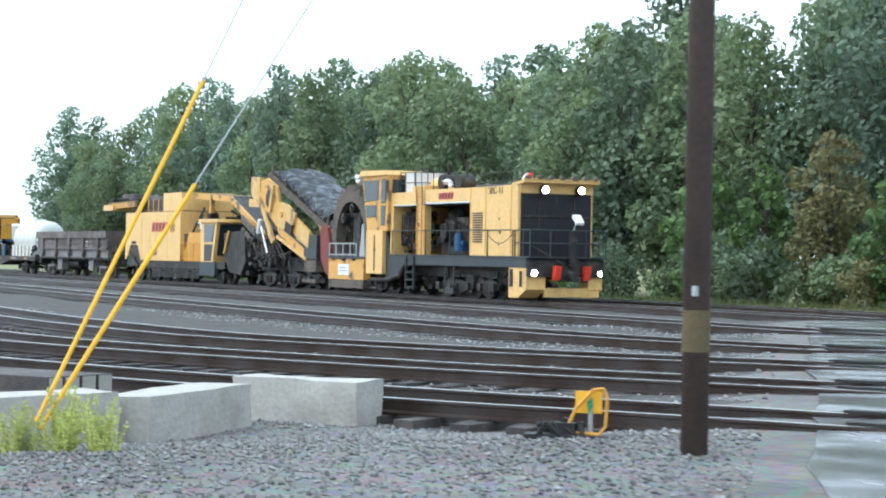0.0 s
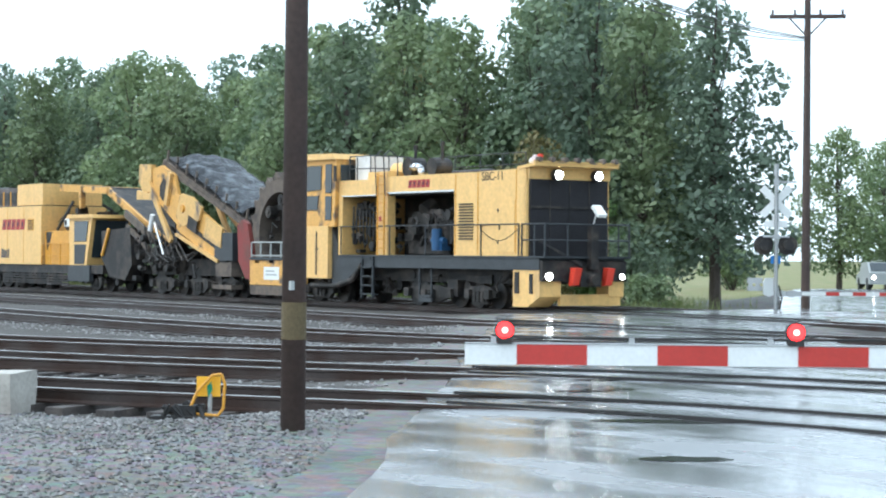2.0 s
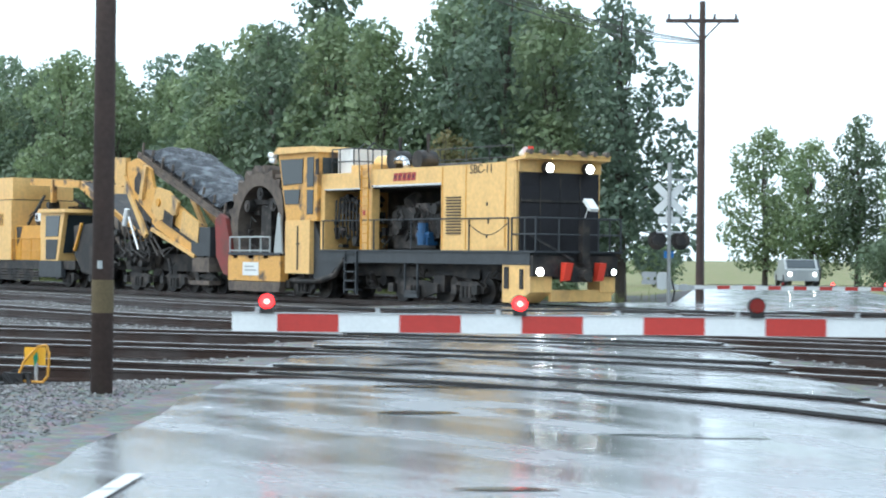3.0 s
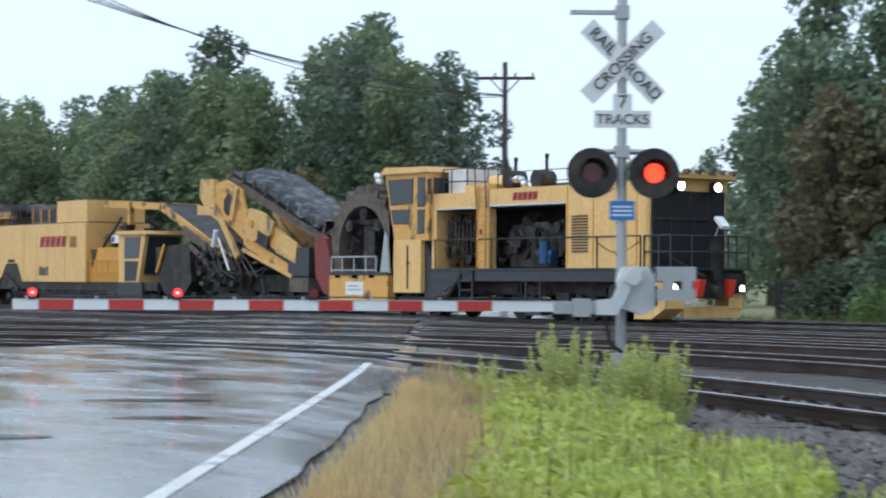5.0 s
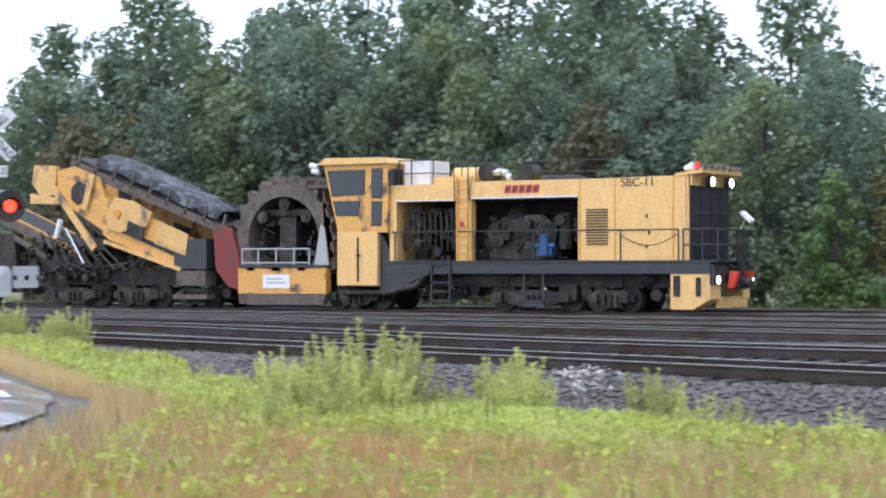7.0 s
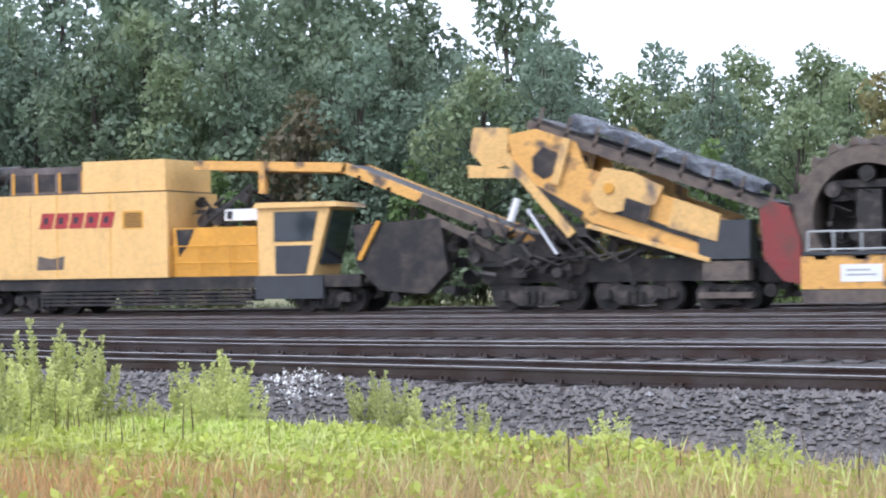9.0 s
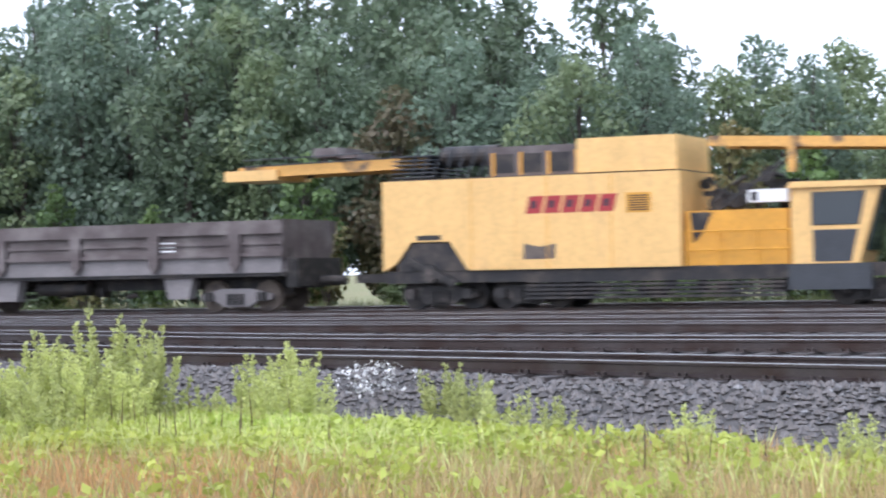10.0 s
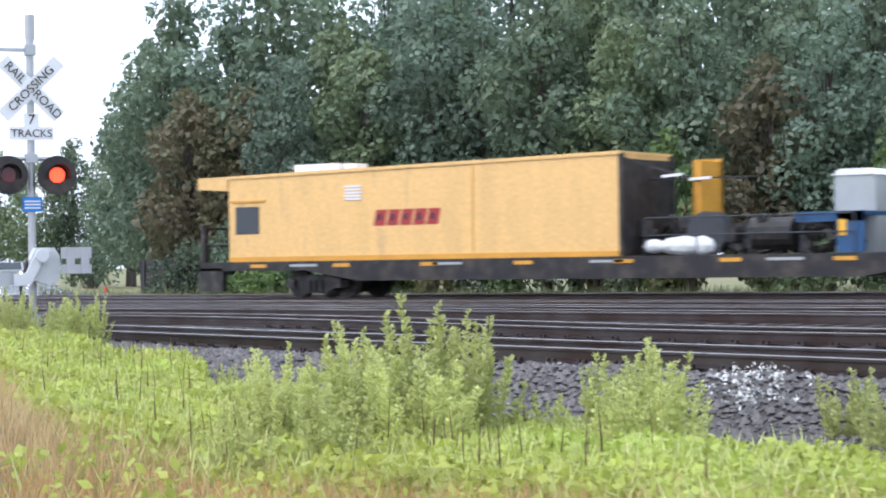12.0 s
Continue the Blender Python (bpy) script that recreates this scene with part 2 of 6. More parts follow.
def cyl(bm, p, q, r, n=12, r2=None, caps=True):
    p, q = Vector(p), Vector(q)
    d = (q - p).normalized()
    a = d.orthogonal().normalized()
    b = d.cross(a)
    r2 = r if r2 is None else r2
    lo, hi = [], []
    for i in range(n):
        w = a * math.cos(2 * math.pi * i / n) + b * math.sin(2 * math.pi * i / n)
        lo.append(bm.verts.new(p + w * r))
        hi.append(bm.verts.new(q + w * r2))
    for i in range(n):
        bm.faces.new((lo[i], lo[(i + 1) % n], hi[(i + 1) % n], hi[i]))
    if caps:
        bm.faces.new(lo[::-1])
        bm.faces.new(hi)


def tube(bm, pts, r, n=6):
    for p, q in zip(pts, pts[1:]):
        cyl(bm, p, q, r, n)


def prism(bm, pts, y0, y1, m=None):
    """A flat outline in x and z, given depth along y."""
    lo = [bm.verts.new((m @ Vector((x, y0, z))) if m else (x, y0, z)) for x, z in pts]
    hi = [bm.verts.new((m @ Vector((x, y1, z))) if m else (x, y1, z)) for x, z in pts]
    n = len(pts)
    bm.faces.new(lo)
    bm.faces.new(hi[::-1])
    for i in range(n):
        bm.faces.new((lo[i], hi[i], hi[(i + 1) % n], lo[(i + 1) % n]))


def beam(bm, p, q, w, h, y0=None):
    """A straight rectangular bar from p to q."""
    p, q = Vector(p), Vector(q)
    d = q - p
    t = d.to_track_quat("X", "Z").to_matrix().to_4x4()
    bx(bm, 0, d.length, -w / 2, w / 2, -h / 2, h / 2, Matrix.Translation(p) @ t)


def bevelled(bm, w=0.03):
    es = [e for e in bm.edges if len(e.link_faces) == 2 and e.calc_face_angle(0) > 0.6]
    bmesh.ops.bevel(bm, geom=es, offset=w, segments=2, affect="EDGES", clamp_overlap=True)


def part(name, bm, material, parent=None, label="", smooth=False):
    bmesh.ops.recalc_face_normals(bm, faces=bm.faces)
    me = bpy.data.meshes.new(name)
    bm.to_mesh(me)
    bm.free()
    me.materials.append(material)
    if smooth:
        for p in me.polygons:
            p.use_smooth = True
    ob = new(name, me)
    if parent:
        ob.parent = parent
    if label:
        tagged(ob, label)
    return ob


def made(name, material, parent, fill, label="", bev=0.0, smooth=False):
    bm = bmesh.new()
    fill(bm)
    if bev:
        bevelled(bm, bev)
    return part(name, bm, material, parent, label, smooth)


def thing(name, label, category, group="", m=None):
    ob = tagged(new(name), label, category, group)
    if m:
        ob.matrix_basis = m
    return ob


def pymesh(name, verts, faces, material, parent=None):
    me = bpy.data.meshes.new(name)
    me.from_pydata(verts, [], faces)
    me.materials.append(material)
    ob = new(name, me)
    if parent:
        ob.parent = parent
    return ob


def quads(name, v, material, parent=None):
    """A mesh of separate quads from an array of shape (n, 4, 3)."""
    n = len(v)
    me = bpy.data.meshes.new(name)
    me.vertices.add(4 * n)
    me.vertices.foreach_set("co", np.ascontiguousarray(v, dtype=np.float32).ravel())
    me.loops.add(4 * n)
    me.loops.foreach_set("vertex_index", np.arange(4 * n, dtype=np.int32))
    me.polygons.add(n)
    me.polygons.foreach_set("loop_start", np.arange(0, 4 * n, 4, dtype=np.int32))
    me.update(calc_edges=True)
    me.materials.append(material)
    ob = new(name, me)
    if parent:
        ob.parent = parent
    return ob


def lettering(text, size, material, parent, m, name="lettering", depth=0.004):
    cu = bpy.data.curves.new(name, "FONT")
    cu.body, cu.size, cu.extrude, cu.align_x, cu.align_y = text, size, depth, "CENTER", "CENTER"
    tmp = bpy.data.objects.new("tmp", cu)
    me = bpy.data.meshes.new_from_object(tmp)
    bpy.data.objects.remove(tmp)
    me.materials.append(material)
    ob = new(name, me)
    ob.parent = parent
    ob.matrix_basis = m
    return ob


# ---- the setting ----
def smooth01(a, b, x):
    t = min(1.0, max(0.0, (x - a) / (b - a)))
    return t * t * (3 - 2 * t)


ROAD_P, ROAD_D, ROAD_N = Vector((-20.6, -21.0, 0)), Vector((-0.8, 0.6, 0)), Vector((-0.6, -0.8, 0))
ROAD_W = 6.8


def road_shift(y):
    """Beyond the tracks the road bends."""
    return 17.0 * smooth01(-4, 14, y) + 9.0 * smooth01(16, 50, y)


def road_bend(u):
    """Before the crossing the road bends away to its left."""
    return 0.8 * smooth01(-4, -32, u) + 5.0 * smooth01(-26, -40, u)


def road_at(u, v):
    p = ROAD_P + ROAD_D * u + ROAD_N * (v + road_bend(u))
    p.x += road_shift(p.y)
    return p


def road_uv(x, y):
    d = Vector((x - road_shift(y), y, 0)) - ROAD_P
    return d.dot(ROAD_D), d.dot(ROAD_N) - road_bend(d.dot(ROAD_D))


def road_z(y):
    return -0.02 - 0.12 * smooth01(-26, -40, y)


# tracks: centre line y for each x
def curved(pts):
    """A smooth line through a few points, level beyond them."""
    def f(x):
        if x <= pts[0][0]:
            return pts[0][1]
        if x >= pts[-1][0]:
            return pts[-1][1]
        k = max(i for i in range(len(pts) - 1) if pts[i][0] <= x)
        (x0, y0), (x1, y1) = pts[k], pts[k + 1]
        h, t = x1 - x0, (x - x0) / (x1 - x0)
        m0 = (y1 - pts[k - 1][1]) / (x1 - pts[k - 1][0]) if k else 0.0
        m1 = (pts[k + 2][1] - y0) / (pts[k + 2][0] - x0) if k + 2 < len(pts) else 0.0
        return (2 * t ** 3 - 3 * t * t + 1) * y0 + (t ** 3 - 2 * t * t + t) * h * m0 + (3 * t * t - 2 * t ** 3) * y1 + (t ** 3 - t * t) * h * m1
    return f


def t0(x):
    return 0.0


t1 = curved([(-150, -17.0), (-65, -22.5), (-49, -22.4), (-41.5, -19.6), (-37, -16.6), (-27, -12.2), (-17, -12.0), (-8, -13.6), (6, -15.4), (40, -18.0), (90, -20.0)])
t2 = curved([(-130, -24.0), (-62, -26.6), (-47, -26.2), (-38, -22.9), (-31, -18.8), (-24, -16.6), (-15, -17.0), (-8, -19.4), (-1, -22.0), (8, -23.4), (40, -27.0), (80, -29.0)])
t3 = curved([(-110, -30.0), (-55, -30.2), (-42, -29.2), (-33.5, -26.0), (-27.5, -22.6), (-21.5, -21.4), (-14, -22.9), (-6, -25.4), (4, -28.5), (14, -31.6), (34, -36.0), (60, -39.0)])


def t4(x):
    return -2.0 + 0.25 * t1(x)


def t5(x):
    return -2.2 + 0.56 * t1(x)


def t9(x):
    return 4.6 + 1.5 * smooth01(-60, 20, x)


def grass_edge(x):
    return t3(x) - 2.4 - 2.6 * smooth01(-10, 3, x)


def ground_z(x, y):
    z = -0.20
    z -= 0.46 * smooth01(1.2, 4.2, t3(x) - y) * smooth01(-15, 0, x)
    left = 1 - smooth01(-22, -12, x)
    z += left * smooth01(-22.5, -25.5, y) * (0.17 - 0.24 * smooth01(-27, -31.5, x))
    z -= 0.25 * smooth01(2.5, 5, y)
    u, v = road_uv(x, y)
    near = smooth01(-2.5, 0.2, v) * (1 - smooth01(ROAD_W - 0.2, ROAD_W + 2.5, v))
    if y < 40:
        z = z * (1 - near) + (road_z(y) - 0.05) * near
    z += 0.05 * noise.noise(Vector((x * 0.35, y * 0.35, 0))) * (1 - near)
    return z


def build_ground():
    xs = [-2500, -900, -400, -220] + list(np.arange(-150, 60.1, 1.0)) + [110, 300, 900, 2500]
    ys = [-1500, -400, -150] + list(np.arange(-75, 45.1, 0.75)) + [70, 140, 400, 1200, 3000]
    vs = [(x, y, ground_z(x, y)) for y in ys for x in xs]
    nx = len(xs)
    fs = [(j * nx + i, j * nx + i + 1, (j + 1) * nx + i + 1, (j + 1) * nx + i) for j in range(len(ys) - 1) for i in range(nx - 1)]
    g = pymesh("ground", vs, fs, GROUND)
    g.data.materials.append(SOIL)
    g.data.materials.append(BALLAST)
    for p in g.data.polygons:
        c = p.center
        u, v = road_uv(c.x, c.y)
        if (c.y > 5.5 or c.y < -80 or (c.x > -18 and c.y < grass_edge(c.x) and v < -0.6) or abs(c.x) > 160) and not (-1.5 < v < ROAD_W + 3 and c.y < 30):
            p.material_index = 1
        elif -150 < c.x < 60 and grass_edge(c.x) <= c.y and t3(c.x) - (6.0 if c.x > -16 else 1.6) < c.y < 6 and not (-0.8 < v < ROAD_W + 0.8):
            p.material_index = 2
    tagged(g, "grey gravel and dirt ground with grassy soil beyond", "ground", kind="structure")


build_ground()


def build_road():
    us = list(np.arange(-60, 62, 1.0)) + [90, 112]
    vs_, fs = [], []
    cols = [0, 0.5, 1.8, 3.1, 4.4, 5.7, ROAD_W]
    for u in us:
        for k, c in enumerate(cols):
            e = 0.22 * noise.noise(Vector((u * 0.45, c, 3))) if k in (0, len(cols) - 1) else 0
            p = road_at(u, c + e)
            crown = 0.03 * (1 - abs(c / ROAD_W * 2 - 1)) - (0.035 if k in (0, len(cols) - 1) else 0)
            vs_.append((p.x, p.y, road_z(p.y) + crown))
    n = len(cols)
    for j in range(len(us) - 1):
        for i in range(n - 1):
            fs.append((j * n + i, j * n + i + 1, (j + 1) * n + i + 1, (j + 1) * n + i))
    r = tagged(pymesh("road", vs_, fs, ROADM), "wet grey asphalt road with thin puddles", "road", kind="structure")
    bm = bmesh.new()
    bm.from_mesh(r.data)
    bmesh.ops.recalc_face_normals(bm, faces=bm.faces)
    if sum(f.normal.z for f in bm.faces) < 0:
        bmesh.ops.reverse_faces(bm, faces=bm.faces)
    bm.to_mesh(r.data)
    for p in r.data.polygons:
        p.use_smooth = True
    return r


road = build_road()


def road_line(v0, width, u0, u1, dash=0):
    bm = bmesh.new()
    u = u0
    while u < u1:
        e = min(u + 1.0, u1)
        if not dash or int((u - u0) / dash) % 2 == 0:
            q = []
            for a, b in ((u, v0), (e, v0), (e, v0 + width), (u, v0 + width)):
                p = road_at(a, b)
                cz = 0.03 * (1 - abs(b / ROAD_W * 2 - 1))
                q.append(bm.verts.new((p.x, p.y, road_z(p.y) + cz + 0.006)))
            bm.faces.new(q)
        u = e
    ob = part("edge_line", bm, LINE, road, "worn white painted line")
    return ob


road_line(0.5, 0.12, -27, -3.5)
road_line(6.0, 0.12, -22, -6, 0)

# patches of standing water and tar seams on the road
bm = bmesh.new()
rp = random.Random(5)
for k in range(26):
    u, v = rp.uniform(-20, 16), rp.uniform(1.4, 5.4)
    a, b = rp.uniform(0.3, 0.9), rp.uniform(0.08, 0.22)
    ring = []
    for i in range(14):
        w = 2 * math.pi * i / 14
        s = 1 + 0.35 * noise.noise(Vector((k * 3.1, math.cos(w) * 2, math.sin(w) * 2)))
        p = road_at(u + b * s * math.sin(w), v + a * s * math.cos(w))
        ring.append(bm.verts.new((p.x, p.y, road_z(p.y) + 0.03 * (1 - abs(v / ROAD_W * 2 - 1)) + 0.005)))
    bm.faces.new(ring)
bmesh.ops.recalc_face_normals(bm, faces=bm.faces)
tagged(part("tar_patch", bm, mat("wet_tar", (0.03, 0.03, 0.03), 0.1, 0, 0.2, 3, 0.05), road), "dark wet tar patches in the asphalt", kind="stuff")


def rail_mesh(f, off, x0, x1):
    prof = [(-0.07, -0.17), (0.07, -0.17), (0.07, -0.155), (0.012, -0.13), (0.012, -0.045), (0.037, -0.035), (0.037, -0.004), (0.028, 0.0), (-0.028, 0.0), (-0.037, -0.004), (-0.037, -0.035), (-0.012, -0.045), (-0.012, -0.13), (-0.07, -0.155)]
    xs = np.arange(x0, x1 + 0.1, 2.0)
    vs, fs, n = [], [], len(prof)
    for x in xs:
        d = (f(x + 0.5) - f(x - 0.5))
        q = math.hypot(1, d)
        for a, z in prof:
            vs.append((x - d / q * (off + a), f(x) + (off + a) / q, z))
    for j in range(len(xs) - 1):
        for i in range(n):
            k = (i + 1) % n
            fs.append((j * n + i, j * n + k, (j + 1) * n + k, (j + 1) * n + i))
    return vs, fs


tie_bm = bmesh.new()
bx(tie_bm, -0.115, 0.115, -1.3, 1.3, -0.36, -0.172)
bevelled(tie_bm, 0.012)
tie_me = bpy.data.meshes.new("tie")
tie_bm.to_mesh(tie_me)
tie_bm.free()
tie_me.materials.append(TIE)
plate_bm = bmesh.new()
for o in (-0.75, 0.75):
    bx(plate_bm, -0.09, 0.09, o - 0.17, o + 0.17, -0.178, -0.150)
    for sx in (-0.05, 0.05):
        bx(plate_bm, sx - 0.02, sx + 0.02, o + 0.08, o + 0.12, -0.15, -0.115)
        bx(plate_bm, sx - 0.02, sx + 0.02, o - 0.12, o - 0.08, -0.15, -0.115)
plate_me = bpy.data.meshes.new("tie_plate")
plate_bm.to_mesh(plate_me)
plate_bm.free()
plate_me.materials.append(RAIL)


def build_track(name, f, x0, x1, a0, a1, label):
    """Rails over the whole length, single ties from a0 to a1 and the rest in one mesh."""
    tr = tagged(new(name), label, "railway track", "tracks", "structure")
    for off in (-0.7525, 0.7525):
        r = pymesh("rail", *rail_mesh(f, off, x0, x1), RAIL, tr)
        r.data.materials.append(RAILTOP)
        for k, p in enumerate(r.data.polygons):
            p.material_index = 1 if k % 14 in (6, 7, 8) else 0
        tagged(r, "rust-sided rail with a worn bright head")
    rt = random.Random(int(abs(x0)) + len(label))
    rest = bmesh.new()
    x = x0 + 0.3
    while x < x1:
        d = math.atan(f(x + 0.5) - f(x - 0.5))
        m = Matrix.Translation((x, f(x), rt.uniform(-0.012, 0.0))) @ Euler((0, 0, d + rt.uniform(-0.02, 0.02))).to_matrix().to_4x4()
        u, v = road_uv(x, f(x))
        if not (-0.6 < v < ROAD_W + 0.6):
            if a0 < x < a1:
                t = new("tie", tie_me)
                t.parent, t.matrix_basis = tr, m @ Matrix.Translation((0, rt.uniform(-0.06, 0.06), 0))
                pl = new("tie_plate", plate_me)
                pl.parent, pl.matrix_basis = tr, m
            else:
                bx(rest, -0.115, 0.115, -1.3, 1.3, -0.36, -0.172, m)
        x += 0.53 + rt.uniform(-0.03, 0.03)
    tagged(part("tie_row", rest, TIE, tr), "dark creosoted timber ties", kind="stuff")
    return tr


build_track("track_1", t0, -190, 90, 90, 91, "straight main track on dark ballast")
build_track("track_2", t1, -150, 80, 80, 81, "rusty siding track on dark ballast")
build_track("track_3", t2, -130, 70, -12, 24, "rusty siding track on dark ballast")
build_track("track_4", t3, -110, 60, -16, 26, "siding track with dark timber ties showing")
build_track("track_6", t4, -150, 80, 80, 81, "siding track on dark ballast beside the main track")
build_track("track_7", t5, -150, 80, 80, 81, "rusty siding track between the yard tracks")
build_track("track_5", t9, -190, 90, 90, 91, "far siding track behind the train")

# ballast shoulders under the tracks
for k, f in enumerate((t0, t1, t2, t3, t9, t4, t5)):
    xs = np.arange(-150, 62, 2.0)
    prof = [(-2.6, -0.44), (-1.1, -0.315), (-0.5, -0.225), (1.5, -0.215), (2.3, -0.34)]
    vs = [(x, f(x) + a, z + 0.02 * noise.noise(Vector((x, a * 2, k)))) for x in xs for a, z in prof]
    fs = [(j * 5 + i, (j + 1) * 5 + i, (j + 1) * 5 + i + 1, j * 5 + i + 1) for j in range(len(xs) - 1) for i in range(4)
          if not (-0.3 < road_uv(xs[j], f(xs[j]))[1] < ROAD_W + 0.3)]
    tagged(pymesh("ballast_bed", vs, fs, BALLAST), "dark wet ballast between the rails", "ballast", kind="structure")

# rubber and asphalt beside the rails on the crossing
bm = bmesh.new()
for f in (t0, t1, t2, t3, t4, t5):
    for off in (-0.7525, 0.7525):
        pts = []
        for v in np.linspace(0.3, ROAD_W - 0.3, 8):
            # where this rail meets the line v across the road
            u = 0.0
            for _ in range(8):
                p = road_at(u, v)
                u += (f(p.x) + off - p.y) / ROAD_D.y * 0.8
            p = road_at(u, v)
            pts.append((p.x, p.y, 0.022))
        for a, b in zip(pts, pts[1:]):
            beam(bm, a, b, 0.19, 0.03)
tagged(part("flangeway", bm, mat("wet_black_steel", (0.035, 0.033, 0.033), 0.25, 0.4, 0.2, 3, 0.05), road), "dark rails and flangeways set into the asphalt")


# ---- loose stones ----
def stones(name, n, place, size, material, label, seed):
    rg = np.random.default_rng(seed)
    base = np.array([(1, 0, 0), (-0.9, 0.1, 0), (0.1, 1, 0), (0, -0.95, 0.1), (0.1, 0, 0.75), (0, 0.1, -0.6)], float)
    tri = np.array([(0, 2, 4), (2, 1, 4), (1, 3, 4), (3, 0, 4), (2, 0, 5), (1, 2, 5), (3, 1, 5), (0, 3, 5)])
    out = []
    for i in range(n):
        x, y = place(rg)
        s = size * rg.uniform(0.55, 1.5)
        a = rg.uniform(0, 6.28)
        p = base * rg.uniform(0.6, 1.25, (6, 3)) * s
        c, d = math.cos(a), math.sin(a)
        p = np.c_[p[:, 0] * c - p[:, 1] * d, p[:, 0] * d + p[:, 1] * c, p[:, 2]]
        out.append(p + (x, y, ground_z(x, y) + 0.25 * s))
    v = np.concatenate(out)
    f = (tri[None] + 6 * np.arange(n)[:, None, None]).reshape(-1, 3)
    ob = pymesh(name, v.tolist(), f.tolist(), material)
    return tagged(ob, label, "gravel", kind="stuff")


def near_ballast(rg):
    x = rg.uniform(-16, 34)
    return x, t3(x) - 0.9 - (0.6 + t3(x) - grass_edge(x)) * rg.random() ** 0.85


def mid_ballast(rg):
    x = rg.uniform(-15, 40)
    return x, (t3(x) + rg.uniform(1.3, 2.9)) if rg.random() < 0.75 else (t3(x) + rg.uniform(-1.0, 1.0))


def yard_gravel(rg):
    while True:
        x, y = rg.uniform(-40, -18), rg.uniform(-36, -22)
        v = road_uv(x, y)[1]
        if v > ROAD_W + 0.5 and y < t3(x) - 1.3:
            return x, y


def left_beds(rg):
    x = rg.uniform(-70, -24)
    while True:
        f = (t1, t2, t3, t4, t5)[rg.integers(5)]
        y = f(x) + rg.uniform(-2.6, 2.6)
        if not (-0.5 < road_uv(x, y)[1] < ROAD_W + 0.5):
            return x, y
        x = rg.uniform(-70, -24)


stones("ballast_stone", 46000, near_ballast, 0.043, STONE, "dark wet crushed ballast stones", 1)
stones("ballast_stone", 24000, mid_ballast, 0.042, STONE_PALE, "pale grey crushed ballast between the tracks", 2)
stones("limestone_chip", 1500, near_ballast, 0.045, STONE_PALE, "pale limestone chips among the dark ballast", 5)
stones("gravel", 26000, yard_gravel, 0.021, STONE_PALE, "pale crushed gravel in the yard", 3)
stones("ballast_stone", 16000, left_beds, 0.03, STONE_PALE, "grey ballast on the siding tracks", 4)


# ---- the train ----
def truck(parent, x, wheelbase=1.7, r=0.43, side=HOPPER_PALE, label="cast side frame with axle boxes"):
    """A two-axle bogie centred at x."""
    for sy in (-1, 1):
        def frame_fill(bm, sy=sy):
            y0, y1 = (sy * 1.02, sy * 1.16)
            prism(bm, [(x - wheelbase / 2 - 0.28, 0.50), (x - wheelbase / 2 - 0.28, 0.34), (x - wheelbase / 2 + 0.2, 0.30), (x - 0.42, 0.14), (x + 0.42, 0.14), (x + wheelbase / 2 - 0.2, 0.30),
                       (x + wheelbase / 2 + 0.28, 0.34), (x + wheelbase / 2 + 0.28, 0.50), (x + 0.45, 0.66), (x - 0.45, 0.66)], min(y0, y1), max(y0, y1))
        made("side_frame", side, parent, frame_fill, label)

        def spring_fill(bm, sy=sy):
            for k in (-0.2, 0, 0.2):
                cyl(bm, (x + k, sy * 1.2, 0.2), (x + k, sy * 1.2, 0.52), 0.07, 8)
            for k in (-wheelbase / 2, wheelbase / 2):
                bx(bm, x + k - 0.13, x + k + 0.13, sy * 1.22 - 0.08, sy * 1.22 + 0.08, 0.3, 0.56)
        made("spring_set", SHADED_GRIME, parent, spring_fill)
    for k in (-wheelbase / 2, wheelbase / 2):
        def wheel_fill(bm, k=k):
            for sy in (-1, 1):
                cyl(bm, (x + k, sy * 0.70, r), (x + k, sy * 0.84, r), r, 24)
                cyl(bm, (x + k, sy * 0.66, r), (x + k, sy * 0.70, r), r + 0.03, 24)
                cyl(bm, (x + k, sy * 0.84, r), (x + k, sy * 0.90, r), 0.12, 12)
            cyl(bm, (x + k, -0.9, r), (x + k, 0.9, r), 0.08, 10)
        # black wheelsets: the shade beneath the car is put into their colour
        made("wheelset", BLACK if side is SHADED_GRIME else MUD, parent, wheel_fill)


def clutter(bm, x0, x1, y0, y1, z0, z1, n, seed, big=0.5):
    """Pipes, boxes and drums of a machine bay."""
    r = random.Random(seed)
    for i in range(n):
        x, y, z = r.uniform(x0, x1), r.uniform(y0, y1), r.uniform(z0, z1)
        k = r.random()
        s = r.uniform(0.1, big)
        if k < 0.35:
            a, b, c = s, s * r.uniform(0.4, 1), s * r.uniform(0.4, 1)
            bx(bm, max(x0, x - a / 2), min(x1, x + a / 2), y, min(y1, y + b), max(z0, z - c / 2), min(z1, z + c / 2))
        elif k < 0.65:
            d = Vector((r.uniform(-1, 1), r.uniform(-0.3, 0.3), r.uniform(-1, 1))).normalized() * s
            cyl(bm, (x, y, z), (min(x1, max(x0, x + d.x)), y + d.y, min(z1, max(z0, z + d.z))), r.uniform(0.02, 0.09), 8)
        elif k < 0.85:
            cyl(bm, (x, y, z), (x, y + s * 0.5, z), s * 0.35, 12)
        else:
            p = [(x, y, z)]
            for _ in range(4):
                q = p[-1]
                p.append((min(x1, max(x0, q[0] + r.uniform(-0.3, 0.3))), q[1] + r.uniform(-0.05, 0.05), min(z1, max(z0, q[2] + r.uniform(-0.3, 0.3)))))
            tube(bm, p, 0.025, 6)


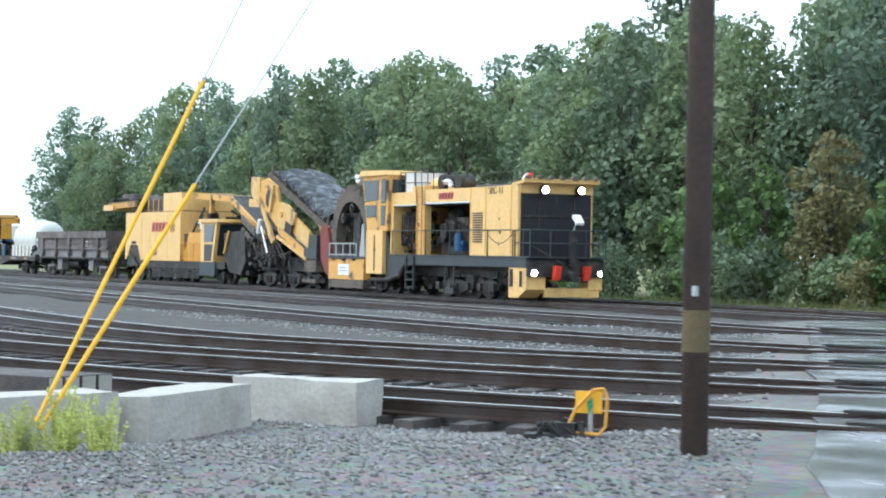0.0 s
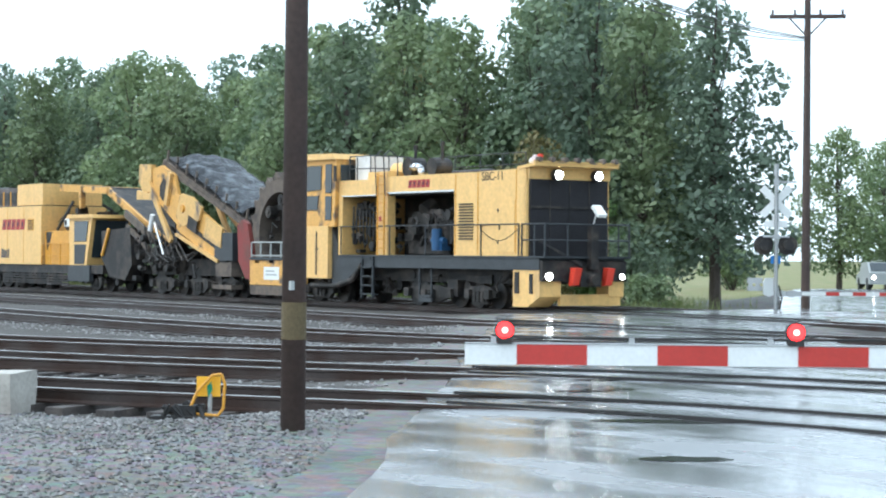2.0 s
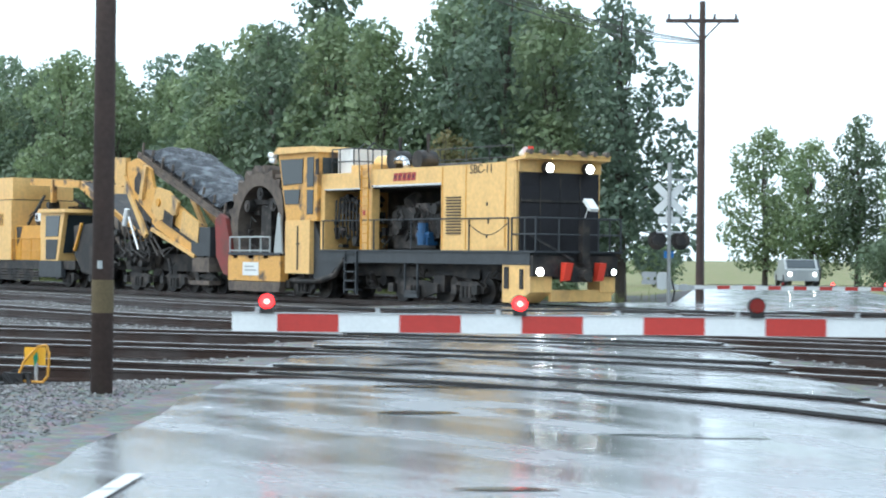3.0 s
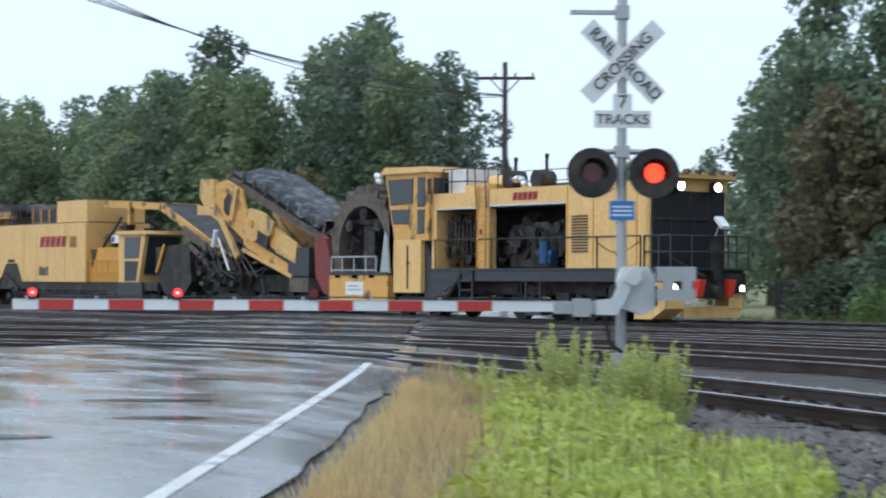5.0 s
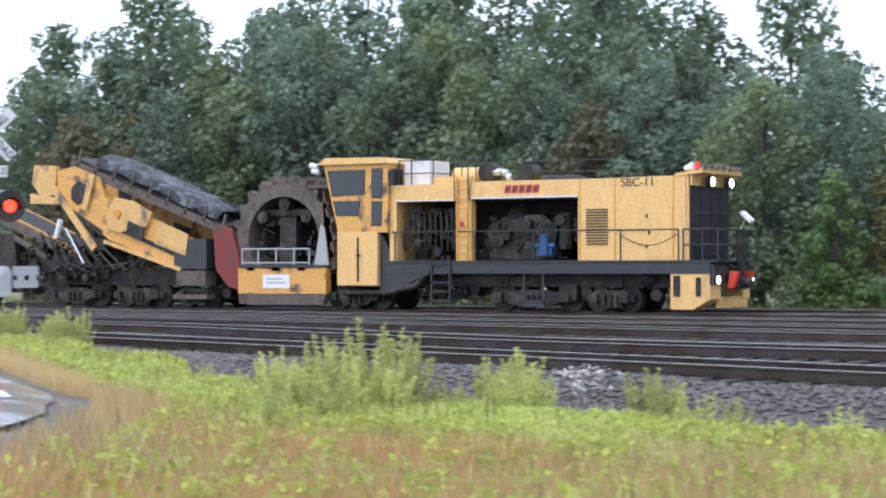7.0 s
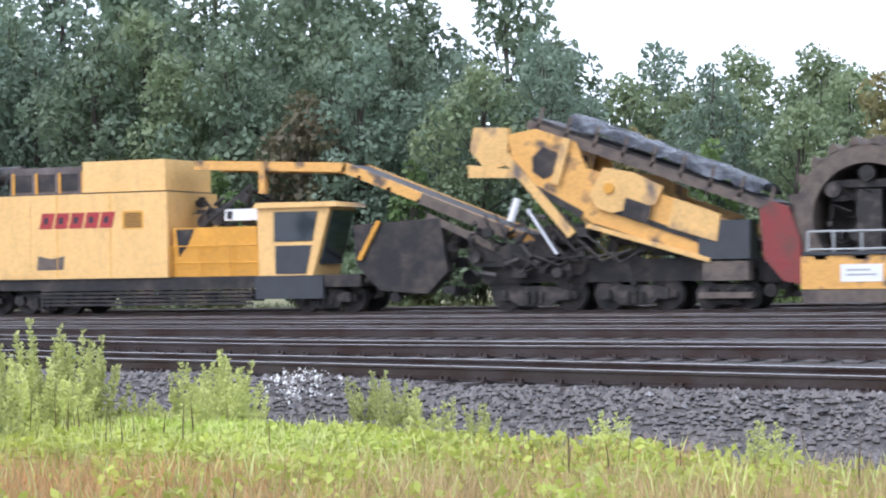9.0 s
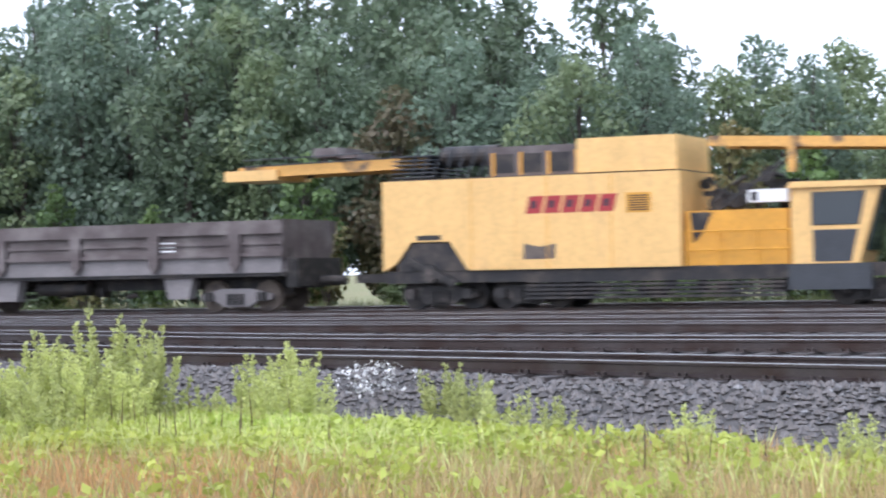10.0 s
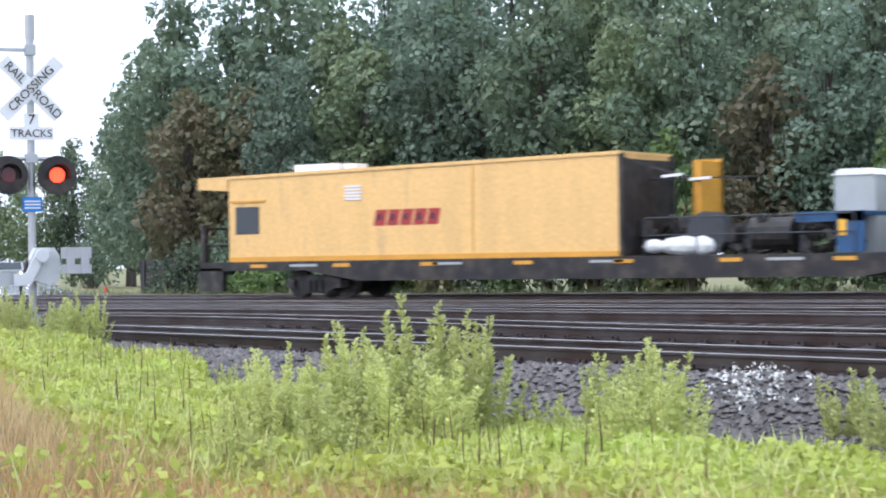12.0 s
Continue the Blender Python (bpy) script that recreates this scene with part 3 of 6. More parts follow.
def logo(parent, x, z, w, h, y, material=LOGO_RED):
    """The maker's mark as five plain slanted blocks."""
    def f(bm):
        n = 5
        for i in range(n):
            a = x + w * i / n
            b = a + w / n * 0.86
            s = h * 0.22
            prism(bm, [(a, z), (b, z), (b + s, z + h), (a + s, z + h)], y - 0.006, y - 0.002)
    made("logo_panel", material, parent, f, "slanted dark red block mark")

    def g(bm):
        n = 5
        for i in range(n):
            a = x + w * i / n + w / n * 0.30
            prism(bm, [(a, z + h * 0.3), (a + w / n * 0.3, z + h * 0.3), (a + w / n * 0.3 + h * 0.05, z + h * 0.72), (a + h * 0.05, z + h * 0.72)], y - 0.009, y - 0.0065)
    made("logo_mark", LOGO_DARK, parent, g)


def rail_fence(parent, pts, posts, h0, hs, r=0.022, material=GREY_STEEL, name="handrail"):
    def f(bm):
        for h in hs:
            tube(bm, [(x, y, h) for x, y in pts], r)
    ob = made(name, material, parent, f)
    for x, y in posts:
        made("post", material, ob, lambda bm, x=x, y=y: cyl(bm, (x, y, h0), (x, y, max(hs)), r * 1.1, 6))
    return ob


def window(parent, pts, y, depth, label="", frame=0.05):
    """A pane with a rubber frame in a wall facing -y, from an outline in x and z."""
    cx, cz = sum(p[0] for p in pts) / len(pts), sum(p[1] for p in pts) / len(pts)
    grow = [(cx + (a - cx) * (1 + frame), cz + (b - cz) * (1 + frame)) for a, b in pts]
    fr = made("window_frame", RUBBER, parent, lambda bm: prism(bm, grow, y - 0.012, y + depth))
    made("pane", GLASS, fr, lambda bm: prism(bm, pts, y - 0.02, y - 0.013))
    return fr


def power_unit():
    u = thing("ballast_excavator", "yellow self-propelled railway excavator with an open engine bay and digging wheel", "rail machine")
    # front hood: wall panels round the engine bay
    def hood(bm):
        prism(bm, [(-3.5, 1.55), (0.0, 1.55), (0.0, 4.02), (-2.2, 3.98), (-3.5, 3.98)], -1.48, 1.48)
    made("engine_hood", YELLOW, u, hood, "yellow sheet-metal hood with rain streaks", 0.03)
    def fascia(bm):
        bx(bm, -7.15, -3.5, -1.48, 1.48, 3.5, 3.98)
        bx(bm, -7.7, -7.15, -1.48, -1.2, 1.55, 4.15)
        bx(bm, -9.85, -7.7, -1.48, 1.48, 3.44, 3.92)
        bx(bm, -10.1, -9.85, -1.48, 1.48, 1.55, 3.92)
        bx(bm, -8.6, -7.5, -1.3, 1.0, 3.92, 4.16)
    made("bay_frame", YELLOW, u, fascia, "yellow beams framing the open engine bay", 0.02)
    made("bay_back", BLACK, u, lambda bm: (bx(bm, -10.0, -3.5, 0.9, 0.98, 1.55, 3.95), bx(bm, -10.0, -3.5, -1.4, 0.9, 3.40, 3.48)))
    made("bay_trim", CHROME, u, lambda bm: (bx(bm, -7.15, -3.5, -1.5, -1.47, 3.44, 3.5), bx(bm, -9.85, -7.7, -1.5, -1.47, 3.40, 3.44)), "grey edge strip")
    def engine(bm):
        cyl(bm, (-6.6, -0.3, 2.45), (-4.4, -0.3, 2.45), 0.42, 16)
        prism(bm, [(-6.9, 2.6), (-6.2, 2.95), (-5.0, 2.95), (-4.5, 2.6), (-4.6, 1.6), (-6.8, 1.6)], -0.9, 0.3)
        cyl(bm, (-5.9, -0.95, 2.9), (-5.9, -0.6, 3.1), 0.25, 12)
        cyl(bm, (-4.2, -0.9, 1.9), (-4.2, -0.9, 3.0), 0.2, 12)
        clutter(bm, -7.0, -3.6, -1.25, -0.5, 1.62, 2.9, 70, 3, 0.5)
    made("engine", SHADED_GRIME, u, engine, "oily diesel engine with pipes and filters")
    def hydraulics(bm):
        clutter(bm, -9.75, -7.8, -1.25, -0.4, 1.62, 3.2, 60, 8, 0.45)
        for k in range(9):
            tube(bm, [(-9.6 + k * 0.2, -1.2, 3.1), (-9.55 + k * 0.2, -1.25, 2.5), (-9.62 + k * 0.21, -1.2, 1.9)], 0.03)
    tagged(made("hydraulic_bank", SHADED_GRIME, u, hydraulics, "hydraulic hoses and valve blocks"), kind="stuff")
    made("pump", BLUE, u, lambda bm: (cyl(bm, (-4.75, -1.25, 1.7), (-4.75, -1.25, 2.35), 0.16, 14), bx(bm, -5.0, -4.5, -1.25, -0.9, 1.7, 1.95), cyl(bm, (-5.05, -1.2, 2.0), (-4.4, -1.2, 2.0), 0.09, 10)), "bright blue hydraulic pump")
    # details of the hood side
    def louvres(bm):
        for k in range(13):
            bx(bm, -3.22, -2.52, -1.515, -1.48, 2.02 + k * 0.085, 2.055 + k * 0.085)
    made("louvre", INK, u, louvres, "dark louvre slots")
    made("hood_door", YELLOW, u, lambda bm: bx(bm, -1.25, -0.45, -1.50, -1.478, 1.65, 3.12), "plain yellow access door", 0.01)
    made("door_handle", INK, u, lambda bm: (bx(bm, -1.2, -1.14, -1.52, -1.5, 2.3, 2.42), bx(bm, -1.28, -1.22, -1.51, -1.49, 1.9, 2.0), bx(bm, -1.28, -1.22, -1.51, -1.49, 2.8, 2.9)))
    made("hood_seam", YELLOW_DARK, u, lambda bm: (bx(bm, -2.3, -2.27, -1.495, -1.478, 1.58, 3.97), bx(bm, -3.45, -3.42, -1.495, -1.478, 1.58, 3.95), bx(bm, -0.42, -0.39, -1.49, -1.478, 1.6, 4.0)))
    lettering("SBC-11", 0.36, INK, u, pose(-1.55, -1.488, 3.83, 90, 0, 0), "unit_number")
    logo(u, -6.0, 3.60, 1.2, 0.24, -1.484)
    # ladder on the post
    def ladder(bm):
        for sx in (-7.62, -7.24):
            bx(bm, sx - 0.02, sx + 0.02, -1.58, -1.54, 1.55, 4.1)
        for k in range(9):
            bx(bm, -7.62, -7.24, -1.58, -1.54, 1.75 + k * 0.28, 1.78 + k * 0.28)
    made("ladder", YELLOW_DARK, u, ladder)
    made("warning_plate", LOGO_RED, u, lambda bm: bx(bm, -7.5, -7.36, -1.585, -1.578, 2.6, 2.75))
    # front: radiator, brow and lamps
    made("radiator", RADIATOR, u, lambda bm: bx(bm, 0.0, 0.14, -1.38, 1.38, 1.55, 3.86), "near-black radiator core and shutters")
    def radbars(bm):
        for k in range(3):
            y = -0.7 + k * 0.7
            bx(bm, 0.14, 0.155, y - 0.015, y + 0.015, 1.55, 3.7)
        bx(bm, 0.14, 0.18, -1.38, 1.38, 2.9, 2.97)
    made("radiator_bar", BLACK, u, radbars)
    def brow(bm):
        prism(bm, [(-0.35, 3.98), (0.5, 4.08), (0.5, 4.16), (-0.35, 4.08)], -1.5, 1.5)
        bx(bm, -0.02, 0.06, -1.48, -1.38, 1.55, 4.0)
        bx(bm, -0.02, 0.06, 1.38, 1.48, 1.55, 4.0)
        bx(bm, 0.1, 0.16, -1.45, 1.45, 3.72, 4.06)
    made("front_brow", YELLOW, u, brow, "overhanging yellow brow above the radiator")
    made("lamp_bar", YELLOW_SOILED, u, lambda bm: bx(bm, 0.42, 0.52, -1.5, 1.5, 4.16, 4.22))
    for k in range(7):
        made("work_lamp", MUD, u, lambda bm, k=k: cyl(bm, (0.40, -1.35 + k * 0.45, 4.26), (0.58, -1.35 + k * 0.45, 4.26), 0.075, 10), "small unlit brown work lamp")
    for y in (-0.62, 0.80):
        h = made("headlamp_housing", BLACK, u, lambda bm, y=y: cyl(bm, (0.28, y, 3.84), (0.46, y, 3.84), 0.17, 16))
        made("headlamp", HEAD, h, lambda bm, y=y: cyl(bm, (0.46, y, 3.84), (0.475, y, 3.84), 0.12, 18), "lit warm white headlamp")
    made("beacon", RED_FLAG, u, lambda bm: cyl(bm, (0.2, -1.1, 4.2), (0.2, -1.1, 4.42), 0.08, 12), "orange rotating beacon")
    made("horn", WHITE, u, lambda bm: (cyl(bm, (-0.2, -1.15, 4.22), (0.08, -1.15, 4.28), 0.06, 12, 0.14),), "white horn")
    # front platform, rails, pilot
    made("platform", GREY_STEEL, u, lambda bm: (bx(bm, -10.2, 0.75, -1.52, 1.52, 1.16, 1.5), bx(bm, -10.2, 1.0, -1.56, 1.56, 1.5, 1.55)), "dark grey steel deck and side sill", 0.015)
    made("pilot", YELLOW, u, lambda bm: (prism(bm, [(-0.5, 1.16), (0.75, 1.16), (0.75, 0.42), (0.2, 0.12), (-0.5, 0.12)], -1.5, -0.75), bx(bm, 0.6, 0.72, -0.75, 1.4, 0.16, 0.48), prism(bm, [(0.2, 1.16), (0.75, 1.16), (0.75, 0.42), (0.2, 0.12)], 0.95, 1.5)), "yellow front steps and pilot plate", 0.02)
    # black plates on the uncut pilot side show the dark inside of openings
    made("step_opening", BLACK, u, lambda bm: (bx(bm, -0.40, -0.2, -1.53, -1.49, 0.5, 1.1), bx(bm, 0.30, 0.45, -1.53, -1.49, 0.5, 1.05)))
    made("buffer_beam", BLACK, u, lambda bm: (bx(bm, 0.72, 0.86, -1.5, 1.5, 0.85, 1.42), bx(bm, 0.86, 1.15, -0.35, 0.35, 0.7, 1.1), cyl(bm, (1.0, 0, 0.9), (1.4, 0, 0.9), 0.16, 12)), "black buffer beam with coupler")
    for y in (-0.55, 0.62):
        made("marker_flag", RED_FLAG, u, lambda bm, y=y: prism(bm, [(0, 0), (0.16, 0.03), (0.30, 0.5), (0.06, 0.52)], y - 0.04, y + 0.2, Matrix.Translation((0.9, 0, 0.72))), "orange-red marker")
    h = made("ditch_lamp_housing", BLACK, u, lambda bm: cyl(bm, (0.75, -1.28, 0.98), (0.9, -1.28, 0.98), 0.13, 14))
    made("ditch_lamp", HEAD, h, lambda bm: cyl(bm, (0.9, -1.28, 0.98), (0.915, -1.28, 0.98), 0.11, 14), "lit white ditch lamp")
    h = made("ditch_lamp_housing", BLACK, u, lambda bm: cyl(bm, (0.75, 1.32, 0.98), (0.9, 1.32, 0.98), 0.11, 14))
    made("ditch_lamp", HEAD, h, lambda bm: cyl(bm, (0.9, 1.32, 0.98), (0.915, 1.32, 0.98), 0.08, 14), "lit white ditch lamp")
    rail_fence(u, [(-10.0, -1.5), (-0.25, -1.5)], [(-9.9, -1.5), (-7.0, -1.5), (-5.0, -1.5), (-2.1, -1.5), (-0.25, -1.5)], 1.55, (2.45,), 0.02)
    rail_fence(u, [(-0.1, -1.5), (0.98, -1.5), (0.98, 1.5), (0.1, 1.5)], [(-0.1, -1.5), (0.5, -1.5), (0.98, -1.5), (0.98, -0.7), (0.98, 0.7), (0.98, 1.5), (0.5, 1.5)], 1.55, (2.0, 2.45), 0.022)
    made("safety_chain", BLACK, u, lambda bm: tube(bm, [(-2.1 + k * 0.2, -1.5, 2.3 - 0.32 * math.sin(math.pi * k / 9)) for k in range(10)], 0.012))
    made("mirror_arm", WHITE, u, lambda bm: (tube(bm, [(0.98, 0.2, 2.45), (1.15, 0.2, 2.8)], 0.015), prism(bm, [(1.0, 2.92), (1.06, 3.0), (1.36, 2.72), (1.3, 2.64)], 0.1, 0.4)), "white tilted plate on a thin arm")
    made("front_mast", BLACK, u, lambda bm: (bx(bm, 0.9, 1.1, 0.05, 0.3, 1.2, 2.4), beam(bm, (1.0, -0.2, 1.3), (0.3, -1.2, 2.0), 0.06, 0.06)))
    # roof gear
    def roof_gear(bm):
        cyl(bm, (-6.95, -0.9, 4.28), (-6.95, -0.35, 4.28), 0.3, 18)
        cyl(bm, (-5.6, -0.9, 4.25), (-5.6, -0.3, 4.25), 0.28, 18)
        cyl(bm, (-6.95, -0.6, 4.5), (-6.95, -0.6, 4.85), 0.05, 10)
        cyl(bm, (-5.45, -0.6, 4.4), (-5.45, -0.6, 4.9), 0.05, 10)
        cyl(bm, (-6.95, -0.6, 4.85), (-6.93, -0.6, 4.98), 0.065, 10)
        cyl(bm, (-5.45, -0.6, 4.9), (-5.43, -0.6, 5.03), 0.065, 10)
        tube(bm, [(-6.9, 0.6, 4.1), (-4.6, 0.6, 4.1), (-4.2, 0.6, 4.0)], 0.12, 10)
    made("air_cleaner", BLACK, u, roof_gear, "black air cleaners and exhaust stacks")
    made("intake_elbow", CHROME, u, lambda bm: tube(bm, [(-6.7, -0.9, 4.25), (-6.4, -0.9, 4.30), (-6.2, -0.9, 4.22), (-6.12, -0.9, 4.0)], 0.11, 12), "bright metal intake elbow", smooth=True)
    made("roof_drum", YELLOW, u, lambda bm: cyl(bm, (-8.3, -0.4, 4.2), (-7.2, -0.4, 4.2), 0.28, 18), "cream yellow tank on the roof")
    made("roof_tank", WHITE, u, lambda bm: bx(bm, -9.85, -8.9, -1.0, 0.2, 3.95, 4.72), "white plastic tank in a cage", 0.06)
    rail_fence(u, [(-9.95, -1.15), (-8.7, -1.15), (-8.7, 0.4)], [(-9.95, -1.15), (-9.5, -1.15), (-8.7, -1.15), (-8.7, 0.4)], 3.92, (4.3, 4.7), 0.02)
    rail_fence(u, [(-8.7, 1.2), (-6.0, 1.2), (-3.6, 1.2)], [(-8.7, 1.2), (-7.4, 1.2), (-6.0, 1.2), (-4.8, 1.2), (-3.6, 1.2)], 3.95, (4.35, 4.7), 0.016)
    made("ladder_hoop", GREY_STEEL, u, lambda bm: [tube(bm, [(x, -1.55, 3.4), (x, -1.62, 4.6), (x, -1.4, 4.8), (x, -1.1, 4.6), (x, -1.1, 4.0)], 0.02) for x in (-7.7, -7.2)])
    # operator's cab
    def cabwalls(bm):
        prism(bm, [(-11.95, 2.45), (-10.1, 2.45), (-10.05, 4.62), (-12.5, 4.62)], -1.62, -0.1)
    cab = made("cab", YELLOW_WORN, u, cabwalls, "tall yellow cab with peeling paint", 0.05)
    made("cab_roof", YELLOW, cab, lambda bm: prism(bm, [(-12.7, 4.62), (-9.98, 4.62), (-10.1, 4.80), (-12.4, 4.84)], -1.72, 0.0), "pale yellow cab roof", 0.03)
    made("cab_box", YELLOW, cab, lambda bm: bx(bm, -11.95, -10.45, -1.66, -0.3, 0.78, 2.48), "plain yellow cab lower box", 0.03)
    made("box_hinge", INK, cab, lambda bm: (bx(bm, -11.2, -11.14, -1.68, -1.655, 0.9, 2.3), bx(bm, -11.25, -11.05, -1.68, -1.655, 1.7, 1.75)))
    window(cab, [(-12.15, 3.62), (-10.98, 3.66), (-10.95, 4.42), (-12.32, 4.42)], -1.62, 0.1)
    window(cab, [(-12.0, 3.0), (-11.2, 3.0), (-11.12, 3.45), (-12.12, 3.45)], -1.62, 0.1)
    window(cab, [(-10.68, 3.55), (-10.30, 3.55), (-10.28, 4.45), (-10.68, 4.45)], -1.62, 0.1)
    window(cab, [(-10.68, 2.68), (-10.32, 2.68), (-10.30, 3.42), (-10.68, 3.42)], -1.62, 0.1)
    made("front_pane", GLASS, cab, lambda bm: (bx(bm, -10.06, -10.035, -1.45, -0.8, 3.5, 4.45), bx(bm, -10.08, -10.055, -1.45, -0.8, 2.65, 3.35)), "dark glass towards the hood")
    made("rear_lamp", WHITE, cab, lambda bm: (cyl(bm, (-12.75, -1.6, 4.55), (-13.0, -1.65, 4.62), 0.1, 10), cyl(bm, (-12.7, -1.6, 4.4), (-12.92, -1.65, 4.44), 0.09, 10)))
    made("cab_mirror", BLACK, cab, lambda bm: (bx(bm, -10.0, -9.85, -1.75, -1.7, 3.9, 4.4), tube(bm, [(-10.05, -1.6, 4.3), (-9.9, -1.72, 4.3)], 0.015)))
    made("goose_neck", GREY_STEEL, u, lambda bm: prism(bm, [(-10.45, 2.5), (-10.1, 1.9), (-10.1, 1.55), (-8.4, 1.55), (-8.6, 1.3), (-9.6, 0.7), (-10.45, 0.62)], -1.5, -1.2), "dark grey curved frame under the cab")
    made("cab_pipe", SHADED_GRIME, u, lambda bm: tube(bm, [(-11.9, -1.4, 0.55), (-10.2, -1.5, 0.55), (-9.2, -1.5, 0.75), (-8.6, -1.5, 1.25)], 0.09, 10))
    made("step", GREY_STEEL, u, lambda bm: [bx(bm, -8.5 - 0.02 * k, -7.9 - 0.02 * k, -1.58, -1.3, 0.3 + 0.28 * k, 0.34 + 0.28 * k) for k in range(5)] + [bx(bm, -8.55, -8.5, -1.58, -1.5, 0.2, 1.5), bx(bm, -7.9, -7.85, -1.58, -1.5, 0.2, 1.5)])
    def under(bm):
        clutter(bm, -9.5, -1.2, -1.2, 0.3, 0.35, 1.1, 80, 21, 0.6)
        bx(bm, -9.5, -0.8, -0.9, 0.9, 0.75, 1.16)
        clutter(bm, -17.0, -10.2, -1.1, 0.6, 0.3, 1.0, 60, 22, 0.6)
        bx(bm, -17.2, -9.5, -0.7, 0.9, 0.7, 1.2)
    made("underframe", BLACK, u, under, "black underframe with pipes and tanks, darkened for shade")
    made("hanging_step", GREY_STEEL, u, lambda bm: (bx(bm, -5.35, -4.65, -1.5, -1.4, 0.30, 0.36), bx(bm, -5.35, -4.65, -1.5, -1.44, 0.15, 0.28), bx(bm, -5.35, -5.3, -1.5, -1.45, 0.3, 1.16), bx(bm, -4.7, -4.65, -1.5, -1.45, 0.3, 1.16)))
    truck(u, -5.2, 2.3, 0.46, SHADED_GRIME)
    truck(u, -2.6, 1.0, 0.40, SHADED_GRIME)
    truck(u, -11.6, 1.6, 0.42, SHADED_GRIME)
    # digging wheel
    C = (-14.3, 2.28)
    def rim(bm):
        n = 40
        vs = []
        for i in range(n):
            a = 2 * math.pi * i / n
            vs.append([bm.verts.new((C[0] + r * math.cos(a), y, C[1] + r * math.sin(a))) for r, y in ((1.38, -1.3), (1.85, -1.3), (1.85, 0.7), (1.38, 0.7))])
        for i in range(n):
            p, q = vs[i], vs[(i + 1) % n]
            for k in range(4):
                bm.faces.new((p[k], p[(k + 1) % 4], q[(k + 1) % 4], q[k]))
    made("wheel_rim", MUD, u, rim, "mud-caked digging wheel ring")
    def teeth(bm):
        for i in range(22):
            a = 2 * math.pi * i / 22
            for y0 in (-1.3, -0.5, 0.2):
                m = Matrix.Translation((C[0], 0, C[1])) @ Matrix.Rotation(-a, 4, "Y")
                prism(bm, [(1.82, -0.14), (2.08, -0.02), (1.95, 0.16), (1.82, 0.2)], y0, y0 + 0.55, m)
    made("bucket_tooth", MUD, u, teeth, "worn bucket teeth round the wheel")
    made("wheel_back", BLACK, u, lambda bm: cyl(bm, (C[0], 0.5, C[1]), (C[0], 0.6, C[1]), 1.4, 32))
    def hub(bm):
        bx(bm, C[0] - 0.32, C[0] + 0.32, -1.0, 0.0, 1.4, 3.0)
        for a in (40, 90, 140):
            x, z = C[0] + 1.12 * math.cos(radians(a)), C[1] + 1.12 * math.sin(radians(a))
            cyl(bm, (x, -1.25, z), (x, -0.8, z), 0.2, 14)
            cyl(bm, (x, -1.3, z), (x, -1.2, z), 0.09, 10)
        clutter(bm, C[0] - 1.0, C[0] + 1.0, -1.1, -0.3, 1.5, 3.2, 50, 31, 0.4)
        bx(bm, C[0] - 1.0, C[0] + 1.0, -1.0, -0.8, 3.05, 3.25)
    made("wheel_drive", SHADED_GRIME, u, hub, "drive rollers and hydraulic motors inside the wheel")
    made("wheel_guard", MUD, u, lambda bm: (bx(bm, -13.5, -12.5, -1.2, 1.2, 3.9, 4.02), prism(bm, [(-12.65, 1.3), (-12.25, 1.3), (-12.45, 2.8), (-12.75, 3.9)], -1.3, 1.0)))
    made("chute_plate", CRATE_GREY, u, lambda bm: prism(bm, [(-12.95, 1.4), (-12.4, 1.4), (-12.55, 2.6), (-12.7, 2.75)], -1.5, -1.44), "pale grey guard plate")
    made("catwalk", GREY_STEEL, u, lambda bm: (bx(bm, -15.9, -12.45, -1.55, -0.9, 1.36, 1.44), [bx(bm, -15.6 + 1.0 * k, -15.3 + 1.0 * k, -1.5, -1.2, 1.24, 1.36) for k in range(3)]))
    rail_fence(u, [(-15.75, -1.55), (-13.1, -1.55)], [(-15.75, -1.55), (-15.1, -1.55), (-14.4, -1.55), (-13.7, -1.55), (-13.1, -1.55)], 1.44, (1.5, 1.95), 0.028, CRATE_GREY, "catwalk_rail")
    made("side_box", YELLOW_WORN, u, lambda bm: prism(bm, [(-15.95, 1.34), (-12.5, 1.34), (-12.5, 0.5), (-15.95, 0.5)], -1.5, -1.2), "scuffed yellow side box", 0.02)
    made("box_skirt", MUD, u, lambda bm: prism(bm, [(-15.95, 0.48), (-12.5, 0.48), (-12.6, 0.16), (-15.9, 0.16)], -1.5, -1.25))
    made("notice_plate", SIGNW, u, lambda bm: bx(bm, -14.95, -13.9, -1.515, -1.502, 0.68, 1.12), "dirty white notice plate")
    made("notice_bar", CRATE_GREY, u, lambda bm: (bx(bm, -14.8, -14.2, -1.52, -1.516, 0.95, 1.0), bx(bm, -14.8, -14.05, -1.52, -1.516, 0.83, 0.88)))
    made("red_shield", RED_RUST, u, lambda bm: prism(bm, [(-17.0, 2.55), (-16.65, 2.75), (-16.25, 2.6), (-15.95, 1.7), (-15.95, 0.62), (-16.4, 0.72), (-16.9, 1.3)], -1.45, -1.3), "faded red curved shield", 0.02)
    return u


